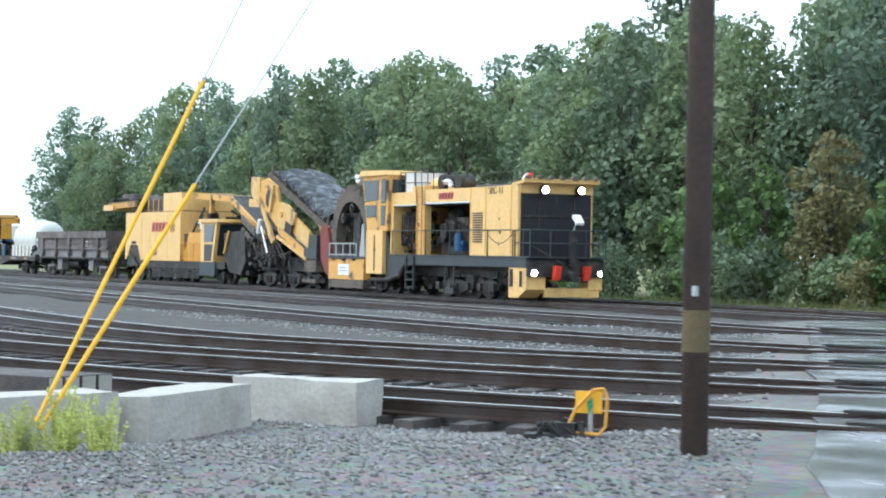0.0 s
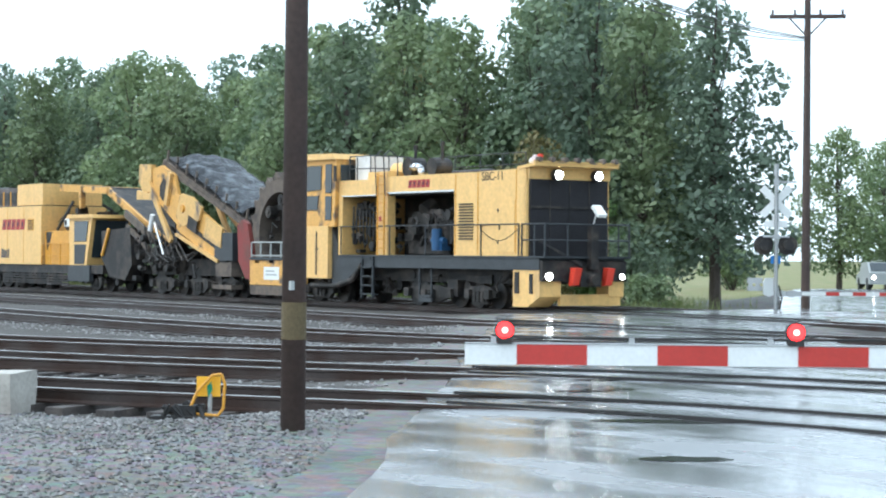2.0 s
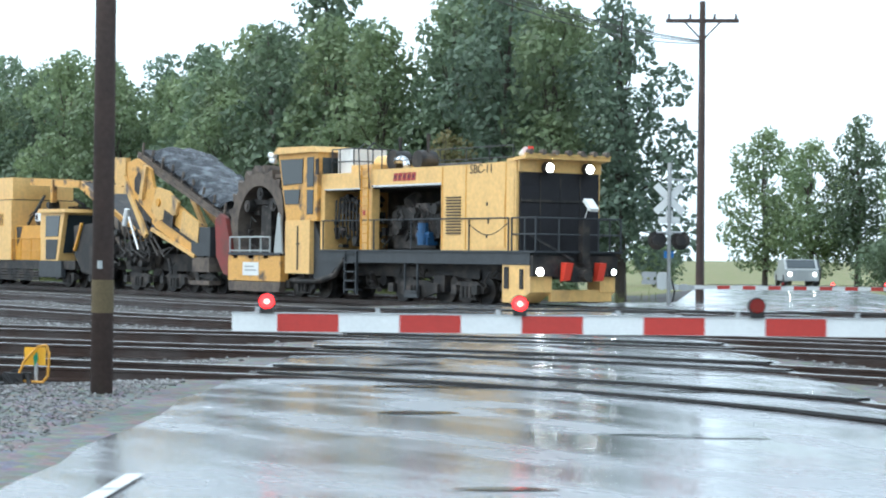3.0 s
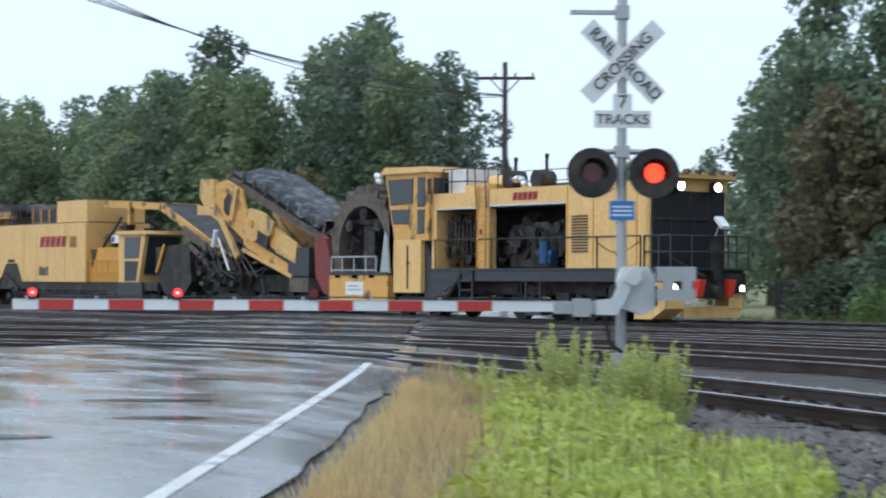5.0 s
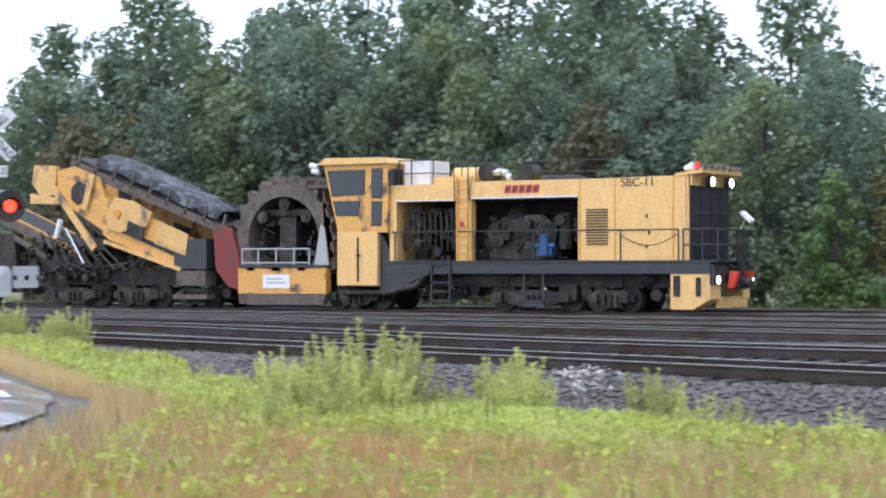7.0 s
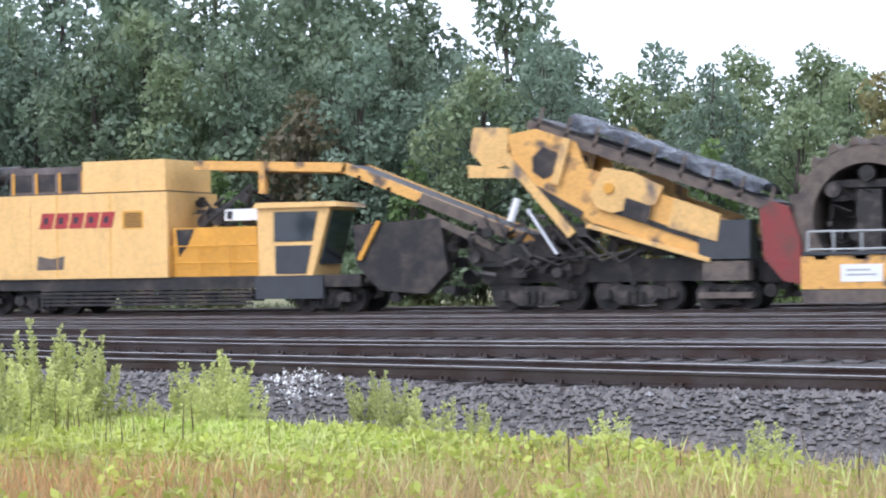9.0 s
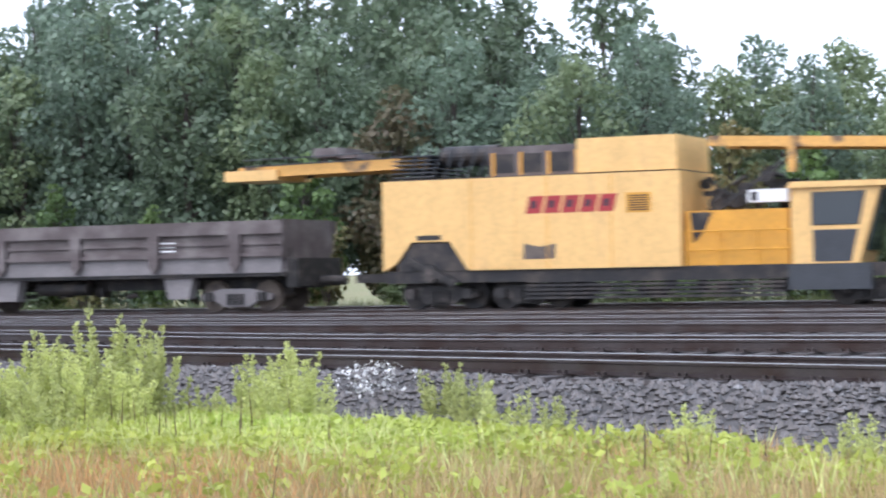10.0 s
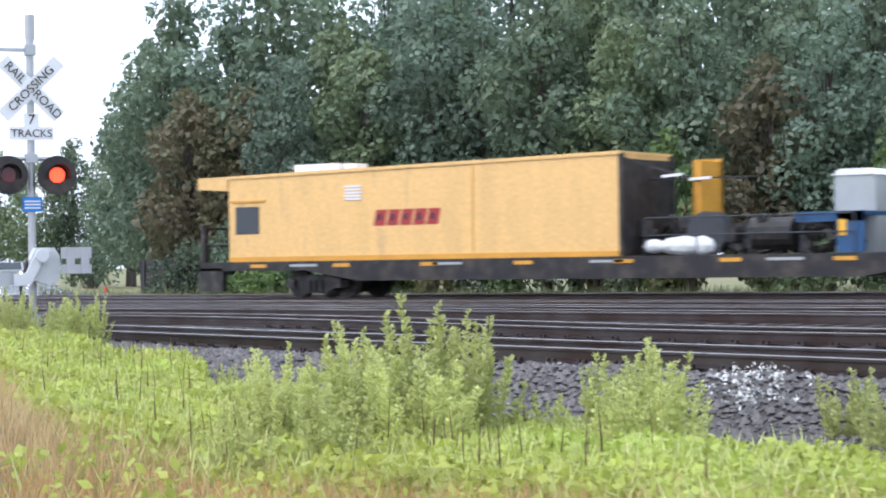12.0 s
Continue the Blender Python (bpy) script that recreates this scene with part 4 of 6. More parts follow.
def conveyor_unit():
    """Origin at the red shield; runs back to -8.6 m."""
    u = thing("conveyor_car", "yellow inclined conveyor car with a torn dark tarpaulin", "rail machine")
    o = -17.0
    def X(x):
        return x - o
    # inclined boom side plates
    for y in (-1.45, 1.1):
        def side(bm, y=y):
            prism(bm, [(X(-23.8), 4.72), (X(-23.0), 4.85), (X(-21.9), 4.45), (X(-21.6), 3.75), (X(-20.6), 3.45), (X(-17.6), 2.2), (X(-17.8), 1.35), (X(-18.4), 1.3), (X(-21.4), 2.3), (X(-23.6), 3.7)], y, y + 0.12)
        sp = made("boom_side", YELLOW_WORN, u, side, "scuffed yellow boom side plate", 0.02)
        def cheek(bm, y=y):
            prism(bm, [(X(-21.5), 3.05), (X(-21.1), 3.75), (X(-20.3), 3.6), (X(-19.5), 3.2), (X(-19.7), 2.75), (X(-20.9), 2.55), (X(-21.3), 2.7)], y - 0.12, y)
            prism(bm, [(X(-19.2), 2.9), (X(-18.0), 2.45), (X(-18.1), 1.75), (X(-19.4), 2.15)], y - 0.08, y)
        made("boom_cheek", YELLOW_SOILED, sp, cheek, "yellow bolted cheek plate", 0.02)
        made("pivot_boss", YELLOW_DARK, sp, lambda bm, y=y: cyl(bm, (X(-20.95), y - 0.18, 3.2), (X(-20.95), y, 3.2), 0.14, 16))
        # flat black patches on the plates stand for shaded openings
        made("boom_hole", BLACK, sp, lambda bm, y=y: (prism(bm, [(X(-23.1), 4.1), (X(-22.8), 4.35), (X(-22.4), 4.2), (X(-22.3), 3.7), (X(-22.8), 3.5), (X(-23.1), 3.7)], y - 0.016, y - 0.004), prism(bm, [(X(-20.6), 2.5), (X(-20.5), 2.95), (X(-19.8), 2.7), (X(-19.9), 2.25)], y - 0.135, y - 0.121)))
        made("boom_strut", YELLOW_SOILED, sp, lambda bm, y=y: (beam(bm, (X(-22.1), y - 0.06, 4.55), (X(-22.45), y - 0.06, 3.35), 0.12, 0.22), beam(bm, (X(-23.9), y - 0.06, 4.2), (X(-22.0), y - 0.06, 2.0), 0.12, 0.24)))
    made("head_plate", YELLOW_SOILED, u, lambda bm: (prism(bm, [(X(-24.75), 4.95), (X(-23.75), 4.9), (X(-23.8), 3.9), (X(-24.4), 3.8), (X(-24.85), 4.3)], -1.5, -1.3), prism(bm, [(X(-24.9), 3.95), (X(-23.4), 3.75), (X(-23.4), 3.55), (X(-24.9), 3.6)], -1.55, -1.4)), "yellow head plate of the boom", 0.02)
    # black strips laid on the side plate draw the shade of its gaps
    made("boom_slot", BLACK, u, lambda bm: (prism(bm, [(X(-20.9), 2.72), (X(-18.2), 1.75), (X(-18.25), 1.62), (X(-20.95), 2.58)], -1.49, -1.45), prism(bm, [(X(-23.0), 3.35), (X(-21.7), 2.62), (X(-21.75), 2.44), (X(-23.1), 3.2)], -1.49, -1.45)), "black strips for the shaded gaps along the boom")
    made("lower_flange", YELLOW_SOILED, u, lambda bm: beam(bm, (X(-21.6), -1.5, 2.25), (X(-18.3), -1.5, 1.28), 0.1, 0.12), "scuffed yellow lower flange")
    made("rod", CHROME, u, lambda bm: cyl(bm, (X(-23.2), -1.62, 2.7), (X(-22.4), -1.62, 1.5), 0.05, 10), "bright hydraulic rod")
    made("chain_gear", SHADED_GRIME, u, lambda bm: clutter(bm, X(-24.9), X(-21.6), -1.6, -1.2, 0.9, 2.5, 60, 44, 0.55), "hanging chains, hoses and oily brackets")
    made("belt_guard", MUD, u, lambda bm: (beam(bm, (X(-26.4), -1.3, 3.1), (X(-23.9), -1.3, 2.1), 0.1, 0.3), beam(bm, (X(-26.2), -1.35, 2.6), (X(-24.2), -1.35, 1.7), 0.08, 0.2)), "mud-caked transfer chute")
    # upper conveyor trough, covered
    def trough(bm):
        beam(bm, (X(-23.3), -1.2, 5.0), (X(-16.6), -1.2, 2.55), 0.1, 0.22)
        beam(bm, (X(-23.3), 1.2, 5.0), (X(-16.6), 1.2, 2.55), 0.1, 0.22)
        beam(bm, (X(-22.6), -1.25, 4.6), (X(-17.0), -1.25, 2.62), 0.08, 0.12)
        for k in range(9):
            a = k / 8
            x, z = X(-23.0) + a * 6.2, 5.0 - a * 2.3
            beam(bm, (x, -1.22, z - 0.12), (x + 0.15, -1.22, z + 0.42), 0.06, 0.08)
    made("conveyor_trough", MUD, u, trough, "dusty conveyor trough beams")
    made("conveyor_belt", BLACK, u, lambda bm: prism(bm, [(X(-23.2), 4.95), (X(-16.7), 2.58), (X(-16.7), 2.75), (X(-23.2), 5.2)], -1.1, 1.1))
    def tarp(bm):
        nx, ny = 26, 9
        g = []
        for i in range(nx):
            a = i / (nx - 1)
            row = []
            for j in range(ny):
                b = j / (ny - 1) * 2 - 1
                x, z = X(-22.2) + a * 5.2, 5.12 - a * 2.0
                z += 0.16 * (1 - b * b) + 0.10 * noise.noise(Vector((x * 2.2, b * 2.5, 1))) + 0.05 * noise.noise(Vector((x * 6, b * 6, 4)))
                if abs(b) > 0.95:
                    z -= 0.18 + 0.14 * noise.noise(Vector((x * 3, b, 7)))
                row.append(bm.verts.new((x, b * 1.28, z)))
            g.append(row)
        for i in range(nx - 1):
            for j in range(ny - 1):
                bm.faces.new((g[i][j], g[i + 1][j], g[i + 1][j + 1], g[i][j + 1]))
        bmesh.ops.solidify(bm, geom=bm.faces[:], thickness=0.015)
    made("tarpaulin", TARP, u, tarp, "crumpled wet dark tarpaulin", smooth=True)
    def bodywork(bm):
        bx(bm, X(-24.8), X(-17.4), -0.9, 0.9, 0.75, 1.35)
        clutter(bm, X(-25.0), X(-17.3), -1.35, 0.2, 0.35, 2.3, 150, 41, 0.7)
        bx(bm, X(-24.9), X(-22.5), -1.3, 1.0, 1.2, 1.75)
    made("underframe", BLACK, u, bodywork, "black grimy underframe and conveyor gear, darkened for shade")
    for k in range(8):
        made("hose", SHADED_GRIME, u, lambda bm, k=k: tube(bm, [(X(-24.5 + k * 0.3), -1.4, 2.6), (X(-24.2 + k * 0.5), -1.45, 1.6 - 0.05 * k), (X(-23.4 + k * 0.5), -1.4, 1.0 + 0.1 * k), (X(-22.6 + k * 0.4), -1.35, 1.5)], 0.035))
    made("grey_locker", GREY_STEEL, u, lambda bm: bx(bm, X(-18.6), X(-17.25), -1.5, -0.6, 1.3, 2.3), "dark grey locker", 0.02)
    made("step_box", MUD, u, lambda bm: (bx(bm, X(-18.5), X(-17.3), -1.5, -0.9, 0.75, 1.25), bx(bm, X(-18.6), X(-17.2), -1.55, -1.1, 0.3, 0.45)))
    made("beacon_can", WHITE, u, lambda bm: cyl(bm, (X(-23.7), -1.55, 2.4), (X(-23.5), -1.55, 3.0), 0.1, 12), "white cylinder")
    truck(u, X(-23.2), 1.8, 0.46, SHADED_GRIME)
    truck(u, X(-20.4), 1.6, 0.42, SHADED_GRIME)
    truck(u, X(-18.0), 1.0, 0.36, SHADED_GRIME)
    return u


def control_car():
    """Origin at the front end of its frame, -25.2 m behind the train's nose corner."""
    u = thing("generator_car", "yellow enclosed generator car with a small glazed cab", "rail machine")
    o = -25.2
    def X(x):
        return x - o
    made("body", YELLOW, u, lambda bm: prism(bm, [(X(-42.75), 3.85), (X(-34.2), 3.85), (X(-34.2), 1.05), (X(-40.2), 1.05), (X(-40.75), 1.95), (X(-41.9), 1.95), (X(-42.35), 1.3), (X(-42.75), 1.05)], -1.5, 1.5), "yellow sheet-steel body with a wheel arch", 0.03)
    # black block fills the empty wheel arch in place of its shade
    made("arch_void", BLACK, u, lambda bm: prism(bm, [(X(-40.25), 1.05), (X(-40.78), 1.92), (X(-41.88), 1.92), (X(-42.33), 1.28), (X(-42.33), 1.05)], -1.45, 1.4))
    made("roof_box", YELLOW, u, lambda bm: bx(bm, X(-37.05), X(-34.3), -1.4, 1.3, 3.9, 4.92), "yellow roof box", 0.04)
    made("roof_gap", INK, u, lambda bm: bx(bm, X(-42.6), X(-34.3), -1.3, 1.3, 3.85, 3.9))
    made("grille_box", HOPPER, u, lambda bm: bx(bm, X(-39.6), X(-37.1), -1.35, 1.2, 3.88, 4.78), "brown roof cooler")
    made("grille_pane", BLACK, u, lambda bm: [bx(bm, X(-39.45 + 0.8 * k), X(-38.85 + 0.8 * k), -1.37, -1.352, 3.98, 4.55) for k in range(3)])
    made("grille_frame", YELLOW_DARK, u, lambda bm: [bx(bm, X(-39.5 + 0.8 * k), X(-39.42 + 0.8 * k), -1.39, -1.36, 3.9, 4.6) for k in range(4)])
    made("drum", BLACK, u, lambda bm: cyl(bm, (X(-41.2), -0.6, 4.6), (X(-39.6), -0.6, 4.6), 0.32, 18), "black exhaust drum on the roof")
    made("rack", GREY_STEEL, u, lambda bm: [bx(bm, X(-42.5), X(-41.3), -1.3, 1.0, 3.95 + 0.13 * k, 3.99 + 0.13 * k) for k in range(6)])
    made("wire_guard", GREY_STEEL, u, lambda bm: [tube(bm, [(X(-42.0 + 0.35 * k), -1.3, 3.9), (X(-41.7 + 0.35 * k), -1.3, 4.8)], 0.03) for k in range(7)])
    logo(u, X(-38.5), 2.72, 2.55, 0.52, -1.503)
    made("body_door", YELLOW, u, lambda bm: bx(bm, X(-39.85), X(-38.8), -1.515, -1.498, 1.1, 3.45), "flush yellow door", 0.01)
    made("body_vent", INK, u, lambda bm: [bx(bm, X(-35.6), X(-35.05), -1.512, -1.499, 2.72 + k * 0.07, 2.755 + k * 0.07) for k in range(7)])
    made("vent_frame", YELLOW_DARK, u, lambda bm: bx(bm, X(-35.68), X(-34.98), -1.505, -1.497, 2.66, 3.25))
    made("end_slot", INK, u, lambda bm: bx(bm, X(-41.7), X(-41.0), -1.51, -1.498, 2.0, 2.15))
    made("rust_patch", MUD, u, lambda bm: (prism(bm, [(X(-38.6), 1.35), (X(-37.7), 1.35), (X(-37.65), 1.8), (X(-38.1), 1.72), (X(-38.55), 1.82)], -1.506, -1.499)), "rusty stain on the body side")
    made("seam", YELLOW_DARK, u, lambda bm: [bx(bm, X(x), X(x) + 0.03, -1.508, -1.497, 1.08, 3.83) for x in (-37.9, -36.1, -40.1)])
    # tool bay and small cab
    made("tool_bay", YELLOW_DARK, u, lambda bm: bx(bm, X(-34.1), X(-31.4), -1.35, 1.3, 1.05, 2.65), "amber tool bay", 0.03)
    # black patch at the upper rear corner of the bay side
    made("bay_stain", BLACK, u, lambda bm: prism(bm, [(X(-34.0), 2.6), (X(-33.4), 2.6), (X(-33.6), 2.1), (X(-33.9), 1.7)], -1.36, -1.348))
    made("bay_gear", SHADED_GRIME, u, lambda bm: (clutter(bm, X(-34.1), X(-31.5), -1.0, 0.8, 2.65, 3.9, 40, 51, 0.7), beam(bm, (X(-33.2), -1.2, 2.7), (X(-31.6), -1.2, 4.0), 0.09, 0.09)))
    made("white_crate", WHITE, u, lambda bm: bx(bm, X(-32.5), X(-31.45), -1.2, -0.6, 2.85, 3.22), "white sign box", 0.02)
    made("bay_sill", INK, u, lambda bm: bx(bm, X(-32.42), X(-32.25), -1.22, -1.2, 2.9, 3.15))
    rail_fence(u, [(X(-34.1), -1.5), (X(-31.3), -1.5)], [(X(-34.1), -1.5), (X(-33.2), -1.5), (X(-32.2), -1.5), (X(-31.3), -1.5)], 1.05, (1.5, 2.05), 0.02, YELLOW_DARK)
    cab = made("cab", YELLOW, u, lambda bm: prism(bm, [(X(-31.3), 1.05), (X(-29.6), 1.05), (X(-29.05), 3.2), (X(-31.3), 3.2)], -1.5, 0.2), "yellow framed cab", 0.03)
    made("cab_roof", YELLOW, cab, lambda bm: prism(bm, [(X(-31.4), 3.2), (X(-28.75), 3.2), (X(-28.85), 3.36), (X(-31.3), 3.38)], -1.6, 0.3), "yellow cab roof", 0.02)
    window(cab, [(X(-30.75), 2.15), (X(-29.62), 2.15), (X(-29.45), 3.05), (X(-30.75), 3.05)], -1.5, 0.05)
    made("cab_panel", GREY_STEEL, cab, lambda bm: (prism(bm, [(X(-30.75), 1.1), (X(-29.8), 1.1), (X(-29.62), 2.0), (X(-30.75), 2.0)], -1.515, -1.498)), "dark lower cab panel")
    made("front_pane", GLASS, cab, lambda bm: prism(bm, [(X(-29.46), 1.4), (X(-29.43), 1.4), (X(-29.0), 3.1), (X(-29.05), 3.1)], -1.35, 0.05))
    made("front_hopper", BLACK, u, lambda bm: (prism(bm, [(X(-28.4), 2.6), (X(-25.8), 2.75), (X(-25.6), 1.1), (X(-26.2), 0.5), (X(-27.6), 0.6), (X(-28.3), 1.3)], -1.4, -0.9), clutter(bm, X(-28.6), X(-25.4), -1.3, 0.4, 0.4, 2.6, 70, 52, 0.7)), "black chute plates in front of the cab")
    made("chute_bar", YELLOW_DARK, u, lambda bm: beam(bm, (X(-28.2), -1.45, 1.5), (X(-27.6), -1.45, 2.7), 0.08, 0.12))
    # overhead conveyor
    def conveyor(bm):
        for y in (-0.9, 0.7):
            beam(bm, (X(-33.6), y, 4.70), (X(-28.8), y, 4.45), 0.1, 0.3)
            beam(bm, (X(-28.9), y, 4.46), (X(-23.3), y, 1.95), 0.1, 0.32)
            beam(bm, (X(-47.6), y, 4.35), (X(-41.6), y, 4.45), 0.1, 0.34)
        bx(bm, X(-31.5), X(-31.3), -1.0, -0.8, 3.7, 4.7)
    made("conveyor_boom", YELLOW_WORN, u, conveyor, "worn yellow overhead conveyor boom")
    made("conveyor_belt", BLACK, u, lambda bm: (beam(bm, (X(-33.6), -0.1, 4.78), (X(-28.8), -0.1, 4.52), 1.5, 0.12), beam(bm, (X(-28.9), -0.1, 4.53), (X(-23.3), -0.1, 2.05), 1.5, 0.12), beam(bm, (X(-47.6), -0.1, 4.4), (X(-41.6), -0.1, 4.5), 1.5, 0.14), [cyl(bm, (X(-28.4 + k * 0.9), -0.95, 4.1 - 0.4 * k), (X(-28.4 + k * 0.9), 0.75, 4.1 - 0.4 * k), 0.08, 8) for k in range(6)]))
    made("tail_plate", YELLOW, u, lambda bm: (bx(bm, X(-48.0), X(-46.3), -1.1, 0.9, 4.08, 4.42),), "yellow end of the conveyor", 0.03)
    made("work_lamp", HOPPER, u, lambda bm: (bx(bm, X(-45.2), X(-44.4), -0.9, 0.6, 4.75, 5.05), bx(bm, X(-44.5), X(-43.9), -0.8, 0.4, 4.7, 4.85), tube(bm, [(X(-44.9), -0.8, 4.5), (X(-44.9), -0.8, 4.8)], 0.04)))
    made("conveyor_rail", GREY_STEEL, u, lambda bm: [tube(bm, [(X(-47.4), -1.05, 4.55 + h), (X(-42.6), -1.05, 4.62 + h)], 0.02) for h in (0.0, 0.2)])
    made("underframe", BLACK, u, lambda bm: (bx(bm, X(-42.7), X(-28.2), -1.42, 1.42, 0.72, 1.06), [bx(bm, X(-38.5), X(-31.5), -1.45, -1.40, 0.25 + 0.11 * k, 0.32 + 0.11 * k) for k in range(5)], clutter(bm, X(-38.5), X(-31.5), -1.2, 0.2, 0.3, 0.8, 20, 53, 0.5)), "black frame with a louvred skirt, darkened for shade")
    made("skirt", GREY_STEEL, u, lambda bm: bx(bm, X(-31.4), X(-29.3), -1.5, -1.3, 0.4, 1.04), "dark cab skirt", 0.03)
    made("coupler", SHADED_GRIME, u, lambda bm: bx(bm, X(-44.3), X(-42.6), -0.15, 0.15, 0.75, 1.0))
    made("bogie_arm", SHADED_GRIME, u, lambda bm: (beam(bm, (X(-42.0), -1.5, 1.4), (X(-40.6), -1.5, 0.7), 0.1, 0.2), cyl(bm, (X(-41.4), -1.52, 1.0), (X(-41.4), -1.3, 1.0), 0.28, 16)))
    truck(u, X(-41.2), 1.7, 0.44, SHADED_GRIME)
    truck(u, X(-38.6), 1.5, 0.42, SHADED_GRIME)
    truck(u, X(-29.4), 1.4, 0.42, SHADED_GRIME)
    return u


def dump_car():
    """Origin at its front end, -45.9 m."""
    u = thing("side_dump_car", "dusty brown side-dump gondola car with pale lower sides", "rail wagon")
    L = -13.7
    made("body", HOPPER, u, lambda bm: (prism(bm, [(L, 1.62), (0.0, 1.62), (0.0, 2.55), (L, 2.55)], -1.5, -1.35), prism(bm, [(L, 1.62), (0.0, 1.62), (0.0, 2.55), (L, 2.55)], 1.35, 1.5), bx(bm, L, L + 0.1, -1.35, 1.35, 1.2, 2.5), bx(bm, -0.1, 0, -1.35, 1.35, 1.2, 2.6)), "brown-grey steel dump body", 0.02)
    made("lower_side", HOPPER_PALE, u, lambda bm: (prism(bm, [(L + 0.1, 1.62), (-0.05, 1.62), (-0.1, 1.1), (L + 0.1, 1.1)], -1.46, -1.3), prism(bm, [(L + 0.1, 1.62), (-0.05, 1.62), (-0.1, 1.1), (L + 0.1, 1.1)], 1.3, 1.46)), "dust-paled lower side sheet")
    made("top_rail", HOPPER, u, lambda bm: (bx(bm, L - 0.05, 0.05, -1.62, -1.42, 2.2, 2.58), bx(bm, L - 0.05, 0.05, 1.42, 1.62, 2.2, 2.58)), "thick dented top rail", 0.03)
    made("mid_rail", HOPPER, u, lambda bm: (bx(bm, L, 0, -1.56, -1.48, 1.9, 1.97), bx(bm, L, 0, -1.58, -1.48, 1.56, 1.66)))
    for k in range(5):
        x = L + 1.3 + k * 2.72
        made("side_stake", HOPPER, u, lambda bm, x=x: prism(bm, [(x - 0.18, 2.25), (x + 0.18, 2.25), (x + 0.16, 1.35), (x, 1.12), (x - 0.16, 1.35)], -1.64, -1.48), "tapered side stake", 0.01)
    made("data_panel", SIGNW, u, lambda bm: (bx(bm, -4.2, -3.55, -1.512, -1.502, 1.98, 2.02), bx(bm, -4.2, -3.55, -1.512, -1.502, 1.86, 1.90), bx(bm, -4.2, -3.55, -1.512, -1.502, 1.74, 1.79)), "small white lettered bars")
    made("floor", BLACK, u, lambda bm: (bx(bm, L, 0, -1.4, 1.4, 1.0, 1.12), bx(bm, L - 0.3, 0.3, -0.5, 0.5, 0.65, 1.0)))
    for x in (-3.6, L + 4.0):
        made("dump_cylinder", HOPPER_PALE, u, lambda bm, x=x: (prism(bm, [(x - 0.5, 1.05), (x + 0.5, 1.05), (x + 0.35, 0.38), (x - 0.35, 0.38)], -1.3, -0.9),), "pale dump cylinder housing", 0.03)
    made("air_tank", BLACK, u, lambda bm: (cyl(bm, (-8.8, -0.8, 0.75), (-7.0, -0.8, 0.75), 0.22, 14), clutter(bm, -10, -5, -1.0, 0.2, 0.45, 0.95, 24, 61, 0.5)))
    made("end_gear", SHADED_GRIME, u, lambda bm: (bx(bm, 0.0, 0.35, -1.3, 1.3, 0.7, 1.5), cyl(bm, (0.35, 0, 0.85), (1.2, 0, 0.85), 0.14, 10), bx(bm, L - 0.35, L, -1.3, 1.3, 0.7, 1.4), cyl(bm, (L - 1.2, 0, 0.85), (L - 0.35, 0, 0.85), 0.14, 10), tube(bm, [(0.2, -1.45, 0.5), (0.25, -1.5, 1.8)], 0.03)))
    truck(u, -1.75, 1.75, 0.44, HOPPER_PALE)
    truck(u, L + 1.75, 1.75, 0.44, HOPPER_PALE)
    return u


def flat_car():
    """Origin at its front end, -60.2 m."""
    u = thing("flat_car", "long black flat car with reflective tags", "rail wagon")
    L = -29.3
    made("deck", BLACK, u, lambda bm: (prism(bm, [(0, 1.08), (L, 1.08), (L, 0.82), (L + 4.0, 0.82), (L + 6.0, 0.5), (-8.0, 0.5), (-6.0, 0.82), (0, 0.82)], -1.5, 1.5),), "black fish-bellied deck", 0.02)
    made("reflector", YELLOW_DARK, u, lambda bm: [bx(bm, L + 2 + 3.1 * k, L + 2.6 + 3.1 * k, -1.512, -1.5, 0.9, 1.0) for k in range(9)], "small yellow reflective tags")
    made("stencil_bar", CRATE_GREY, u, lambda bm: [bx(bm, L + 3.5 + 5.1 * k, L + 4.5 + 5.1 * k, -1.512, -1.5, 0.92, 0.99) for k in range(5)])
    made("end_post", SHADED_GRIME, u, lambda bm: (bx(bm, L, L + 0.15, -1.45, -1.25, 1.08, 2.2), bx(bm, L, L + 0.15, 1.25, 1.45, 1.08, 2.2), tube(bm, [(L + 0.1, -1.4, 2.1), (L + 0.1, 1.4, 2.1)], 0.03), tube(bm, [(L + 0.1, -1.4, 1.6), (L + 1.2, -1.4, 1.6)], 0.03), bx(bm, L - 0.05, L + 0.9, -1.5, -1.3, 0.2, 0.9), cyl(bm, (L - 0.9, 0, 0.85), (L, 0, 0.85), 0.15, 10)))
    made("step", GREY_STEEL, u, lambda bm: [bx(bm, -0.9, -0.35, -1.55, -1.4, 0.3 + 0.25 * k, 0.34 + 0.25 * k) for k in range(3)])
    rail_fence(u, [(-14.0, -1.4), (-8.2, -1.4)], [(-14.0, -1.4), (-12.5, -1.4), (-11.0, -1.4), (-9.6, -1.4), (-8.2, -1.4)], 1.08, (1.6, 2.05), 0.02)
    truck(u, -3.6, 1.75, 0.42, SHADED_GRIME)
    truck(u, L + 4.2, 1.75, 0.42, SHADED_GRIME)
    return u


